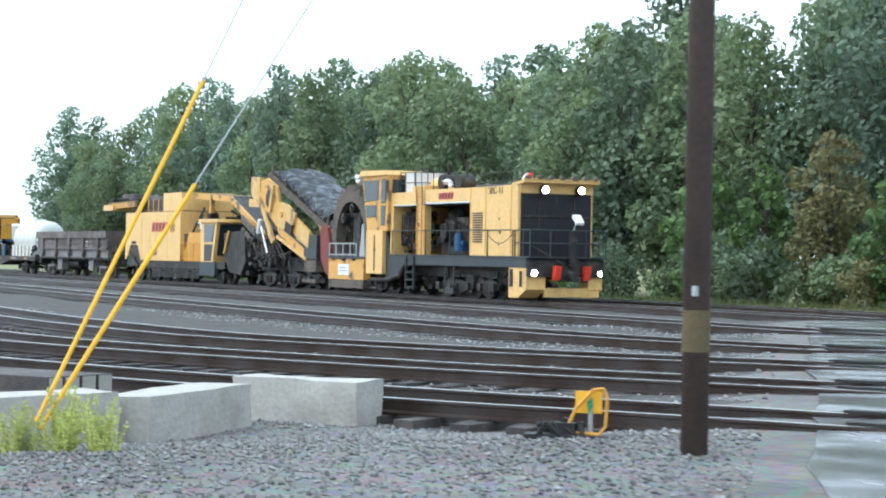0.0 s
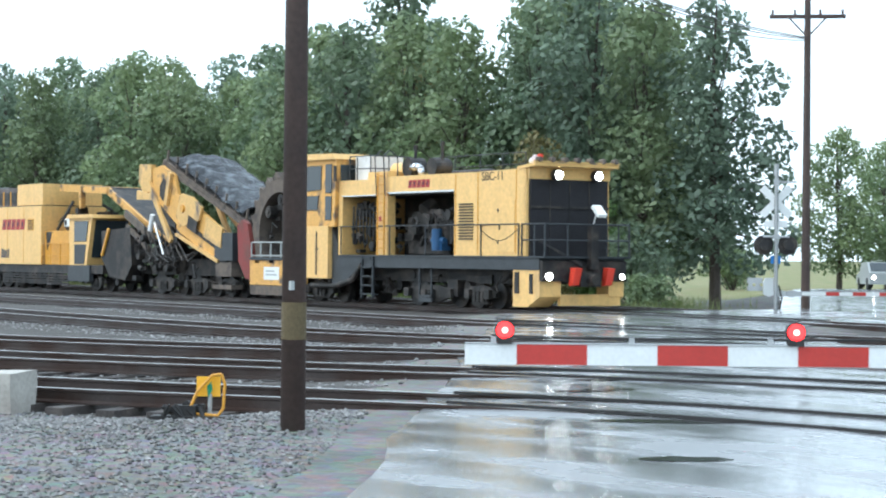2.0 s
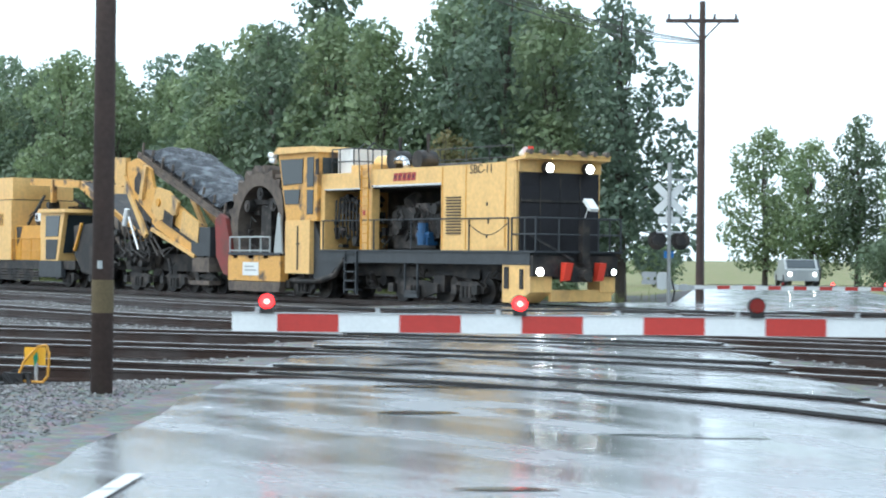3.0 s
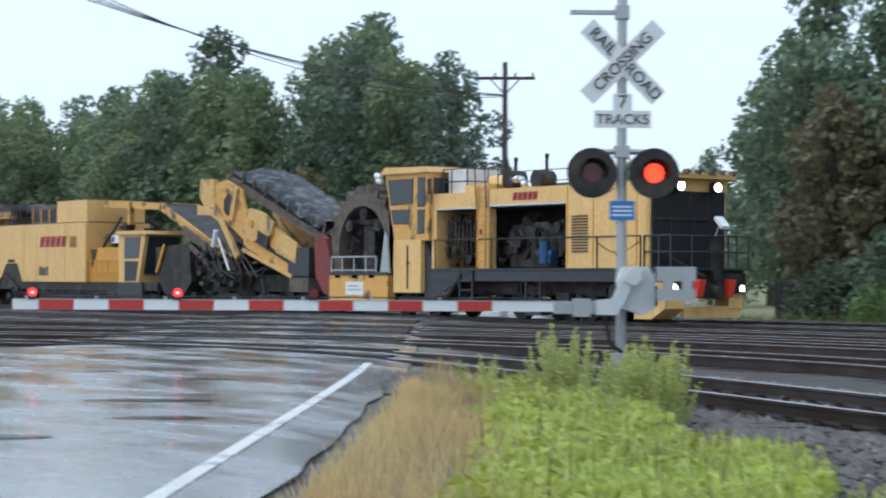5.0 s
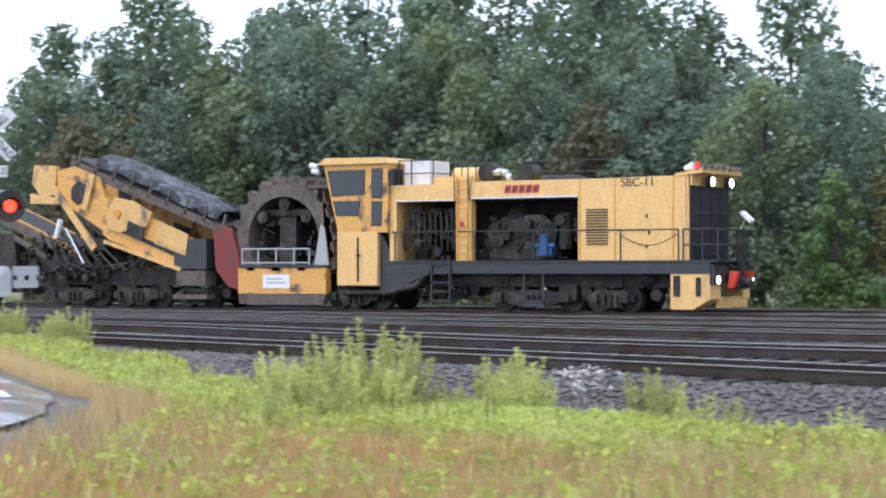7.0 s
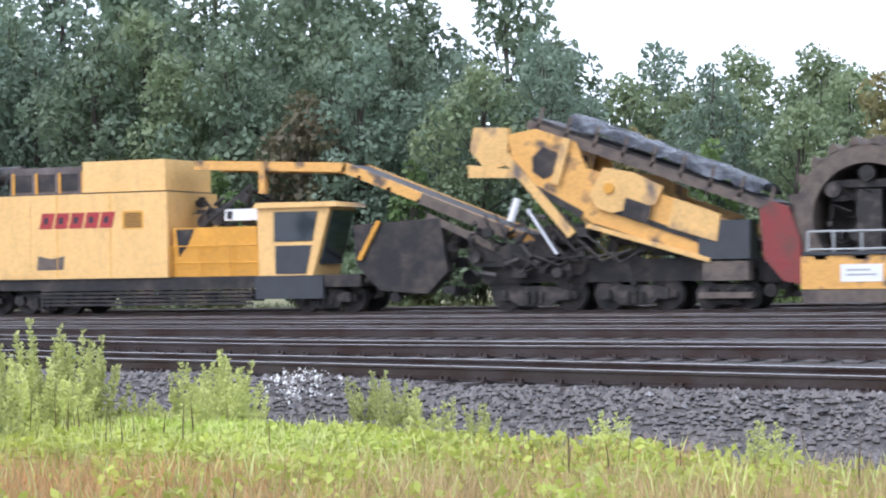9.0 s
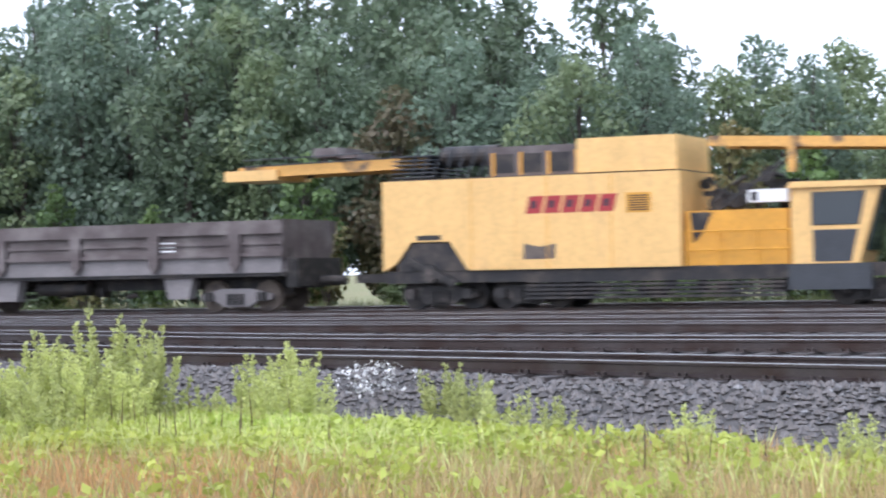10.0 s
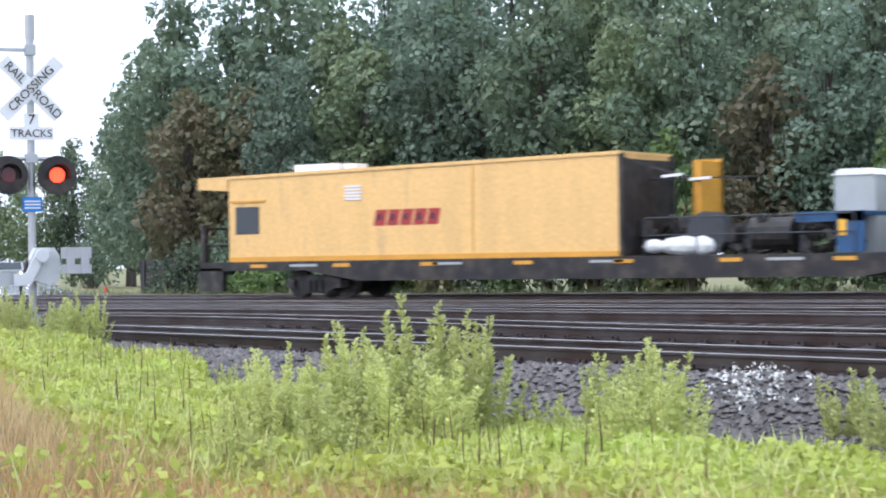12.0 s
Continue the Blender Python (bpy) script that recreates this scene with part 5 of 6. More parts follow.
def water_tank():
    u = thing("water_tank", "white ribbed polythene water tank strapped to a flat car", "tank")
    def shell(bm):
        n, prof = 28, [(-2.62, 0.55), (-2.55, 0.86), (-2.3, 1.0), (-1.75, 1.02), (-1.7, 0.98), (-1.5, 0.98), (-1.45, 1.03), (-0.9, 1.03), (-0.85, 0.98), (-0.6, 0.98), (-0.55, 1.03), (0.35, 1.03), (0.4, 0.98), (0.6, 0.98), (0.65, 1.03), (1.35, 1.03), (1.4, 0.98), (1.6, 0.98), (1.65, 1.02), (2.3, 1.0), (2.55, 0.86), (2.62, 0.55)]
        rings = []
        for x, r in prof:
            rings.append([bm.verts.new((0.95 * x, 1.05 * r * math.sin(2 * math.pi * i / n), 2.1 + 1.07 * r * math.cos(2 * math.pi * i / n))) for i in range(n)])
        for p, q in zip(rings, rings[1:]):
            for i in range(n):
                bm.faces.new((p[i], p[(i + 1) % n], q[(i + 1) % n], q[i]))
        bm.faces.new(rings[0])
        bm.faces.new(rings[-1][::-1])
    made("shell", TANKW, u, shell, "translucent white tank shell stained near its foot", smooth=True)
    made("hatch", TANKW, u, lambda bm: cyl(bm, (0.35, 0, 3.15), (0.35, 0, 3.3), 0.32, 20))
    for k in range(6):
        for y in (-1.12, 0.7):
            x = -2.1 + 0.84 * k
            made("foot", TANKW, u, lambda bm, x=x, y=y: prism(bm, [(x - 0.22, 1.08), (x + 0.22, 1.08), (x + 0.14, 1.75), (x - 0.14, 1.75)], y, y + 0.42), "", 0.03)
    for k in range(5):
        x = -1.68 + 0.84 * k
        made("hollow", TANKTAN, u, lambda bm, x=x: prism(bm, [(x - 0.2, 1.09), (x + 0.2, 1.09), (x + 0.2, 1.5), (x + 0.12, 1.66), (x - 0.12, 1.66), (x - 0.2, 1.5)], -1.05, -0.7), "tan-stained hollow between the feet")
    made("base_frame", SHADED_GRIME, u, lambda bm: (bx(bm, -2.6, 2.6, -0.9, 0.9, 1.08, 1.2), clutter(bm, -2.9, -2.3, -1.3, -0.9, 1.1, 1.9, 12, 71, 0.3), clutter(bm, 2.5, 2.9, -1.3, -0.9, 1.1, 1.7, 8, 72, 0.3)))
    return u


def toilet():
    u = thing("portable_toilet", "grey portable toilet cabin with a pale domed roof", "toilet cabin")
    made("cabin", CRATE_GREY, u, lambda bm: bx(bm, -0.54, 0.54, -0.54, 0.54, 1.08, 3.0), "grey plastic cabin", 0.05)
    made("roof", WHITE, u, lambda bm: prism(bm, [(-0.57, 3.0), (0.57, 3.0), (0.42, 3.16), (-0.42, 3.16)], -0.57, 0.57), "white domed roof", 0.04)
    made("door", CRATE_GREY, u, lambda bm: bx(bm, -0.36, 0.36, -0.56, -0.54, 1.2, 2.85), "", 0.01)
    made("notice", LOGO_RED, u, lambda bm: bx(bm, 0.1, 0.3, -0.572, -0.563, 1.75, 2.0))
    return u


def deck_gear():
    u = thing("compressor_skid", "dark machinery skid with a blue frame and hoses", "machinery")
    made("engine", SHADED_GRIME, u, lambda bm: (clutter(bm, -3.4, 0.4, -1.2, 0.8, 1.1, 2.0, 90, 81, 0.6), cyl(bm, (-2.6, -0.8, 1.6), (-1.4, -0.8, 1.6), 0.4, 16)), "dark engine and compressor")
    made("blue_frame", BLUE, u, lambda bm: (bx(bm, -1.2, 0.6, -1.3, -1.2, 1.85, 2.1), bx(bm, -0.1, 0.6, -1.3, -1.2, 1.1, 2.1), bx(bm, -1.2, 0.6, -1.2, 0.2, 2.0, 2.1)), "blue steel frame", 0.02)
    made("yellow_can", SAFETY, u, lambda bm: bx(bm, -0.05, 0.15, -1.32, -1.2, 1.5, 1.9))
    made("reel", GREY_STEEL, u, lambda bm: [cyl(bm, (-3.9, -0.9 + 0.5 * k, 1.65), (-3.9, -0.85 + 0.5 * k, 1.65), 0.55, 20) for k in range(2)])
    made("sack", WHITE, u, lambda bm: [bmesh.ops.create_icosphere(bm, subdivisions=2, radius=0.26 + 0.05 * k, matrix=Matrix.Translation((-5.4 + 0.45 * k, -0.9 + 0.2 * (k % 2), 1.32)) @ Matrix.Diagonal((1.2, 1, 0.75, 1))) for k in range(4)], "white sacks", smooth=True)
    return u


def container():
    """Origin at the front lower corner, -74.8 m."""
    u = thing("cabin_container", "long yellow office container with a window and rooftop unit", "container")
    L = -13.45
    made("body", YELLOW, u, lambda bm: (prism(bm, [(0, 1.1), (0, 4.08), (L, 3.86), (L, 1.1)], -1.46, 1.3),), "flat yellow container side with faint streaks", 0.02)
    made("eave", YELLOW, u, lambda bm: (prism(bm, [(0.02, 4.02), (0.02, 4.12), (L - 1.2, 3.88), (L - 1.2, 3.5), (L - 0.02, 3.42), (L - 0.02, 3.8)], -1.5, 1.35),), "yellow roof edge and end canopy")
    made("bottom_rail", YELLOW_DARK, u, lambda bm: bx(bm, L, 0, -1.48, 1.3, 1.08, 1.22))
    made("corner_post", BLACK, u, lambda bm: (bx(bm, -0.02, 0.1, -1.49, -1.35, 1.1, 4.05), bx(bm, -0.02, 0.1, 1.2, 1.35, 1.1, 4.05)), "black corner post")
    made("end_wall", BLACK, u, lambda bm: (bx(bm, 0.0, 0.06, -1.35, 1.2, 1.1, 3.9), clutter(bm, 0.1, 1.6, -1.0, 1.0, 1.15, 2.2, 40, 91, 0.6)))
    made("end_door", YELLOW_DARK, u, lambda bm: (bx(bm, 0.9, 1.7, 0.9, 1.05, 1.3, 3.9), bx(bm, 1.6, 1.7, -0.2, 1.0, 2.3, 3.8)), "open amber end door")
    made("end_strut", BLACK, u, lambda bm: (beam(bm, (0.1, -1.4, 3.9), (1.7, -0.2, 3.2), 0.07, 0.07), beam(bm, (0.1, 0, 3.3), (3.2, 0, 3.3), 0.05, 0.05)))
    made("lamp_tube", WHITE, u, lambda bm: (beam(bm, (0.9, -0.8, 3.35), (1.5, -0.8, 3.4), 0.08, 0.08), beam(bm, (1.6, -0.6, 3.25), (2.2, -0.6, 3.28), 0.08, 0.08)))
    w = window(u, [(L + 0.28, 2.0), (L + 1.15, 2.0), (L + 1.15, 2.85), (L + 0.28, 2.85)], -1.46, 0.03)
    made("vent", WHITE, u, lambda bm: [bx(bm, L + 4.4, L + 4.98, -1.49, -1.462, 2.98 + 0.1 * k, 3.04 + 0.1 * k) for k in range(5)], "white louvred vent")
    made("drip_rail", YELLOW_DARK, u, lambda bm: (bx(bm, L + 0.1, L + 1.4, -1.5, -1.46, 3.02, 3.08), bx(bm, L + 8.8, L + 8.83, -1.475, -1.458, 1.2, 3.9)))
    logo(u, L + 5.4, 2.14, 2.3, 0.5, -1.462)
    made("rooftop_unit", WHITE, u, lambda bm: (bx(bm, L + 2.0, L + 3.6, -0.8, 0.3, 3.92, 4.22), bx(bm, L + 3.7, L + 4.1, -0.6, 0.0, 3.94, 4.2)), "white rooftop air conditioner", 0.06)
    made("roof_ridge", YELLOW_DARK, u, lambda bm: [bx(bm, L + 0.5 + 0.42 * k, L + 0.6 + 0.42 * k, -1.45, 1.3, 3.88 + 0.0069 * k, 3.92 + 0.0069 * k) for k in range(31)])
    return u


def restack(u, foot, k):
    """Sets the height of everything above the floor of a car."""
    for me in {o.data.name: o.data for o in u.children_recursive if o.type == "MESH"}.values():
        for v in me.vertices:
            if v.co.z > foot:
                v.co.z = foot + (v.co.z - foot) * k
    return u


def split_pieces(*names):
    """Gives each loose piece of the parts so named a mesh of its own under the same thing."""
    for ob in [o for o in bpy.data.objects if o.name.split(".")[0] in names and o.type == "MESH" and o.parent]:
        bm = bmesh.new()
        bm.from_mesh(ob.data)
        left, pieces = set(bm.faces), []
        while left:
            todo, piece = [left.pop()], []
            while todo:
                f = todo.pop()
                piece.append(f)
                for v in f.verts:
                    for g in v.link_faces:
                        if g in left:
                            left.remove(g)
                            todo.append(g)
            pieces.append([[tuple(v.co) for v in f.verts] for f in piece])
        bm.free()
        if len(pieces) < 2 or len(pieces) > 12:
            continue
        base, par, me = ob.name.split(".")[0], ob.parent, ob.data.materials[0]
        tag = ob["label"] if "label" in ob else ""
        bpy.data.objects.remove(ob)
        for faces in pieces:
            bm = bmesh.new()
            seen = {}
            for f in faces:
                bm.faces.new([seen.setdefault(c, bm.verts.new(c)) if c not in seen else seen[c] for c in f])
            part(base, bm, me, par, tag)


CARS = [(power_unit(), 0.0), (conveyor_unit(), -17.0), (restack(control_car(), 1.06, 0.88), -25.2), (dump_car(), -45.9), (flat_car(), -60.2), (restack(water_tank(), 1.1, 1.05), -64.7), (toilet(), -68.75), (deck_gear(), -68.8), (restack(container(), 1.22, 0.90), -74.9)]
split_pieces("conveyor_boom", "rack", "boom_hole", "conveyor_belt", "step", "radiator_bar", "end_gear", "lamp_tube", "end_strut", "end_door", "reel", "sack", "hood_seam", "spring_set", "step_opening", "door_handle", "grille_pane", "grille_frame", "reflector", "stencil_bar", "boom_strut", "chute_plate", "data_panel", "vent", "corner_post", "drip_rail", "logo_panel", "logo_mark")


# ---- crossing equipment ----
def crossbuck(parent, z, size=1.2, y=-0.08, words=True):
    for s, word in ((1, ("RAIL", "ROAD")), (-1, ("CROSS", "ING"))):
        m = Matrix.Translation((0, y - (0.012 if s < 0 else 0), z)) @ Matrix.Rotation(radians(45 * s), 4, "Y")
        b = made("blade", SIGNW, parent, lambda bm, m=m: bx(bm, -size / 2, size / 2, -0.006, 0.006, -0.115, 0.115, m), "white crossbuck blade")
        if words:
            t = Matrix.Translation((0, y - 0.02 - (0.012 if s < 0 else 0), z)) @ Matrix.Rotation(radians(45 * s), 4, "Y") @ pose(0, 0, 0, 90, 0, 0)
            off = 0.37 if s > 0 else 0.0
            if s > 0:
                lettering(word[0], 0.19, INK, b, t @ Matrix.Translation((-0.34, 0, 0)), "lettering")
                lettering(word[1], 0.19, INK, b, t @ Matrix.Translation((0.34, 0, 0)), "lettering")
            else:
                lettering("CROSSING", 0.19, INK, b, t, "lettering")


def signal_mast(name, label, m, words=True, lit=1):
    u = thing(name, label, "crossing signal", "crossing signals", m)
    made("mast", GALV, u, lambda bm: (cyl(bm, (0, 0, 0), (0, 0, 4.85), 0.06, 14), cyl(bm, (0, 0, 0), (0, 0, 0.25), 0.13, 14)), "galvanised steel mast", smooth=False)
    made("footing", CONCRETE, u, lambda bm: bx(bm, -0.25, 0.25, -0.25, 0.25, -0.5, 0.02))
    made("bell_arm", GALV, u, lambda bm: (beam(bm, (-0.62, 0, 4.33), (0.05, 0, 4.33), 0.09, 0.05), cyl(bm, (0, 0, 4.5), (0, 0, 4.87), 0.075, 12), bx(bm, -0.08, 0.08, -0.1, 0.06, 4.25, 4.41)))
    crossbuck(u, 3.73, 1.22, -0.085, words)
    t = made("tracks_sign", SIGNW, u, lambda bm: (bx(bm, -0.34, 0.34, -0.085, -0.075, 2.94, 3.15), bx(bm, -0.115, 0.115, -0.085, -0.075, 3.15, 3.35)), "white track-count sign")
    if words:
        lettering("TRACKS", 0.17, INK, t, pose(0, -0.09, 3.04, 90, 0, 0), "lettering")
        lettering("7", 0.22, INK, t, pose(0, -0.09, 3.25, 90, 0, 0), "lettering")
    made("lamp_arm", GALV, u, lambda bm: (tube(bm, [(-0.40, 0, 2.66), (0.40, 0, 2.66)], 0.035, 8), bx(bm, -0.09, 0.09, -0.09, 0.09, 2.59, 2.73)))
    for x in (-0.37, 0.37):
        d = made("signal_disc", BLACK, u, lambda bm, x=x: (cyl(bm, (x, -0.16, 2.40), (x, -0.13, 2.40), 0.30, 28), cyl(bm, (x, -0.13, 2.40), (x, 0.1, 2.40), 0.16, 16)), "round black backing disc")
        def hood(bm, x=x):
            n = 16
            for i in range(n):
                a0, a1 = radians(-20 + 220 * i / n), radians(-20 + 220 * (i + 1) / n)
                p = [(x + 0.165 * math.cos(a), yy, 2.40 + 0.165 * math.sin(a)) for a in (a0, a1) for yy in (-0.16, -0.42)]
                v = [bm.verts.new(q) for q in p]
                bm.faces.new((v[0], v[1], v[3], v[2]))
            bmesh.ops.solidify(bm, geom=bm.faces[:], thickness=0.008)
        made("visor", BLACK, d, hood, "black visor")
        on = (x > 0) == (lit > 0)
        made("lens", ORANGELIT if on else REDOFF, d, lambda bm, x=x: cyl(bm, (x, -0.175, 2.40), (x, -0.16, 2.40), 0.115, 24), "lit red lens" if on else "dark red lens")
    b = made("notice_plate", SIGNBLUE, u, lambda bm: bx(bm, -0.15, 0.15, -0.085, -0.075, 1.84, 2.07), "small blue notice plate")
    made("notice_bar", SIGNW, b, lambda bm: [bx(bm, -0.12, 0.12, -0.089, -0.0855, 1.89 + 0.05 * k, 1.912 + 0.05 * k) for k in range(3)])
    return u


def gate(name, label, m, length=6.35, stripes=True):
    """A gate mechanism beside its mast with the arm lowered along -x."""
    u = thing(name, label, "crossing gate", "crossing gates", m)
    made("mechanism", mat("pale_grey_enamel", (0.55, 0.57, 0.56), 0.4, 0, 0.1, 4, 0.05), u, lambda bm: prism(bm, [(-0.08, 0.95), (0.0, 1.12), (0.28, 1.12), (0.36, 1.0), (0.36, 0.62), (0.2, 0.55), (-0.02, 0.62)], -0.35, -0.05), "pale grey rounded gate mechanism", 0.04)
    made("crank", mat("pale_enamel", (0.6, 0.62, 0.61), 0.4, 0, 0.1, 4, 0.05), u, lambda bm: (prism(bm, [(-0.35, 0.55), (-0.1, 0.55), (0.12, 0.98), (0.2, 1.08), (0.08, 1.12), (-0.02, 1.02), (-0.16, 0.74), (-0.35, 0.72)], -0.46, -0.37), cyl(bm, (0.08, -0.5, 1.0), (0.08, -0.36, 1.0), 0.1, 16)), "curved crank arm", 0.02)
    made("counterweight", GALV, u, lambda bm: (bx(bm, 0.36, 0.82, -0.5, -0.44, 0.95, 1.12), bx(bm, 0.36, 0.82, -0.5, -0.44, 0.72, 0.86), bx(bm, 0.44, 0.56, -0.52, -0.42, 0.72, 1.12), bx(bm, 0.66, 0.78, -0.52, -0.42, 0.72, 1.12)), "ribbed counterweight", 0.01)
    made("arm_root", GALV, u, lambda bm: (bx(bm, -0.85, -0.3, -0.44, -0.38, 0.56, 0.71), bx(bm, -0.62, -0.42, -0.5, -0.34, 0.53, 0.74)), "bolted aluminium arm socket", 0.01)
    made("cable", BLACK, u, lambda bm: tube(bm, [(-0.1, -0.1, 0.9), (-0.2, -0.1, 0.5), (-0.14, -0.1, 0.2), (0, -0.08, 0.1)], 0.025))
    arm = made("arm", SIGNW, u, lambda bm: bx(bm, -0.8 - length, -0.8, -0.43, -0.39, 0.585, 0.705), "white gate arm")
    x = -0.8 - length + 0.30
    while x < -1.4:
        made("stripe", SIGNRED, arm, lambda bm, x=x: bx(bm, x, x + 0.406, -0.434, -0.386, 0.587, 0.703), "red reflective stripe")
        x += 0.812
    made("arm_edge", GALV, arm, lambda bm: (bx(bm, -0.8 - length, -0.8, -0.437, -0.383, 0.705, 0.712), [bx(bm, -7.0 + 0.8 * k, -6.97 + 0.8 * k, -0.43, -0.39, 0.712, 0.745) for k in range(7)]))
    made("arm_wire", BLACK, arm, lambda bm: tube(bm, [(-0.8 - length + 0.3 + 0.4 * k, -0.41, 0.738 + 0.006 * (k % 2)) for k in range(15)], 0.008))
    for k, lit in ((0.23, 1), (1.91, 1), (3.49, 0)):
        x = -0.8 - length + k
        l = made("gate_lamp", BLACK, arm, lambda bm, x=x: (bx(bm, x - 0.045, x + 0.045, -0.455, -0.365, 0.705, 0.745), cyl(bm, (x, -0.44, 0.785), (x, -0.38, 0.785), 0.058, 16)))
        made("lens", REDLIT if lit else REDOFF, l, lambda bm, x=x: (cyl(bm, (x, -0.455, 0.785), (x, -0.365, 0.785), 0.05, 16),), "lit red lamp" if lit else "dark red lamp")
        if lit:
            # added disc, proud of the lens, draws the bright core of the glow
            made("bulb", REDCORE, l, lambda bm, x=x: cyl(bm, (x, -0.46, 0.785), (x, -0.36, 0.785), 0.018, 12), "added bright disc for the hot core of the lamp's glow")
    return u


MAST_M = pose(-18.75, -18.25, -0.32, 0, 0, 55.5)
sm = signal_mast("crossing_signal", "grey railroad crossing signal with crossbuck and one lit red lamp", MAST_M)
sm.scale = (1.33, 1.33, 1.33)
gt = gate("crossing_gate", "lowered red and white striped crossing gate with red lamps", MAST_M @ Matrix.Translation((0, 0, 0.22)))
gt.scale = (1.33, 1.33, 1.33)
FAR_M = pose(-56.5, 7.8, -0.45, 0, 0, 233.1)
signal_mast("crossing_signal", "distant crossing signal seen from behind across the tracks", FAR_M, False, -1)
gate("crossing_gate", "distant lowered striped crossing gate across the tracks", FAR_M @ Matrix.Translation((0, 0, 0.28)))

# wooden pole beside the road
pole = thing("utility_pole", "weathered brown wooden utility pole beside the road", "pole", m=pose(-26.5, -26.3, -0.06, 0.2, 0.5, 0))
made("shaft", POLEWOOD, pole, lambda bm: cyl(bm, (0, 0, -0.3), (0, 0, 11), 0.112, 20, 0.085), "weathered brown timber shaft", smooth=True)
made("lichen_band", mat("yellowed_timber", (0.10, 0.075, 0.035), 0.8, 0, 0.4, 3, 0.3), pole, lambda bm: cyl(bm, (0, 0, 0.82), (0, 0, 1.15), 0.1125, 20, 0.1115, False), "faded yellow paint band")
made("tag", CRATE_GREY, pole, lambda bm: bx(bm, 0.07, 0.11, -0.095, -0.06, 1.26, 1.34), "small grey tag")

# guy wires with yellow sleeves
guy = thing("guy_wire", "yellow-sleeved guy wires anchored in the ground", "guy wire")
A0 = Vector((-28.6, -31.2, -0.30))
D1, D2 = Vector((-0.04, 0.44, 0.88)), Vector((-0.10, 0.64, 0.95))
made("wire", GALV, guy, lambda bm: (tube(bm, [A0, A0 + D1 * 6.5], 0.008), tube(bm, [A0, A0 + D2 * 6.5], 0.008)))
made("sleeve", SAFETY, guy, lambda bm: (tube(bm, [A0 + D1 * 0.5, A0 + D1 * 3.6], 0.02), tube(bm, [A0 + D2 * 0.4, A0 + D2 * 2.45], 0.022)), "yellow plastic sleeve")


def block(x, y, rz, L, seed):
    u = thing("concrete_block", "weathered pale concrete barrier block on gravel", "concrete block", "barrier blocks", pose(x, y, ground_z(x, y) - 0.03, 0, 0, rz))
    def f(bm):
        bx(bm, -L / 2, L / 2, -0.26, 0.26, 0, 0.48)
        bmesh.ops.subdivide_edges(bm, edges=bm.edges[:], cuts=5, use_grid_fill=True)
        for v in bm.verts:
            v.co += Vector((noise.noise(v.co * 3 + Vector((seed, 0, 0))), noise.noise(v.co * 3 + Vector((0, seed, 0))), noise.noise(v.co * 2.5 + Vector((0, 0, seed))))) * 0.022
    made("block_body", CONCRETE, u, f, "", 0.0)
    return u


block(-32.6, -27.0, 35, 1.5, 1)
block(-31.5, -28.8, 135, 2.3, 2)
block(-30.3, -30.8, 112, 2.1, 3)

# stacked ties
for i in range(4):
    for j in range(2):
        u = thing("stacked_tie", "new dark timber tie with pale sawn end in a stack", "timber tie", "stacked ties", pose(-33.9 - i * 0.13, -29.3 + i * 0.22, -0.32 + j * 0.24, 0, 0, 30 + (i * 3 + j) % 3))
        made("timber", TIE, u, lambda bm: bx(bm, -2.6, 0, -0.115, 0.115, 0, 0.23), "", 0.01)
        made("sawn_end", mat("pale_sawn_timber", (0.34, 0.32, 0.28), 0.8, 0, 0.2, 8, 0.1), u, lambda bm: bx(bm, 0.001, 0.008, -0.10, 0.10, 0.012, 0.218), "pale sawn end")

# heap of dark stone behind the blocks
hb = bmesh.new()
hv = []
for i in range(25):
    row = []
    for j in range(25):
        x, y = (i / 12 - 1) * 2.3, (j / 12 - 1) * 2.3
        d = math.hypot(x, y)
        row.append(hb.verts.new((-36.2 + x, -31.2 + y, -0.36 + max(0, 0.80 - 0.42 * d) + 0.14 * noise.noise(Vector((x * 2.5, y * 2.5, 9))) + 0.06 * noise.noise(Vector((x * 9, y * 9, 2))))))
    hv.append(row)
for i in range(24):
    for j in range(24):
        hb.faces.new((hv[i][j], hv[i + 1][j], hv[i + 1][j + 1], hv[i][j + 1]))
tagged(part("stone_heap", hb, BALLAST), "heap of dark wet crushed stone", "stone heap")

# switch stand with its yellow target
sw = thing("switch_stand", "low switch stand with yellow target and bent lever", "switch stand", m=pose(-28.1, -26.35, -0.09, 0, 0, 50) @ Matrix.Scale(0.68, 4))
made("base", BLACK, sw, lambda bm: (bx(bm, -0.75, 0.4, -0.16, 0.16, 0, 0.09), bx(bm, -0.4, -0.1, -0.12, 0.12, 0.09, 0.24), clutter(bm, -0.6, 0.0, -0.15, 0.1, 0.05, 0.25, 10, 3, 0.2)))
made("target", SAFETY, sw, lambda bm: bx(bm, -0.12, 0.22, 0.03, 0.045, 0.36, 0.64), "yellow square target", 0.01)
made("green_target", mat("green_enamel", (0.02, 0.25, 0.12), 0.4), sw, lambda bm: prism(bm, [(0.06, 0.34), (0.12, 0.46), (0.10, 0.58), (0.04, 0.5)], -0.03, -0.02), "green target")
made("lever", YELLOW_DARK, sw, lambda bm: (tube(bm, [(-0.22, -0.05, 0.12), (-0.1, -0.05, 0.42), (0.12, -0.05, 0.66), (0.25, -0.05, 0.68), (0.30, -0.05, 0.55), (0.28, -0.05, 0.2), (0.2, -0.05, 0.1), (-0.15, -0.05, 0.12)], 0.022, 8),), "bent yellow lever")
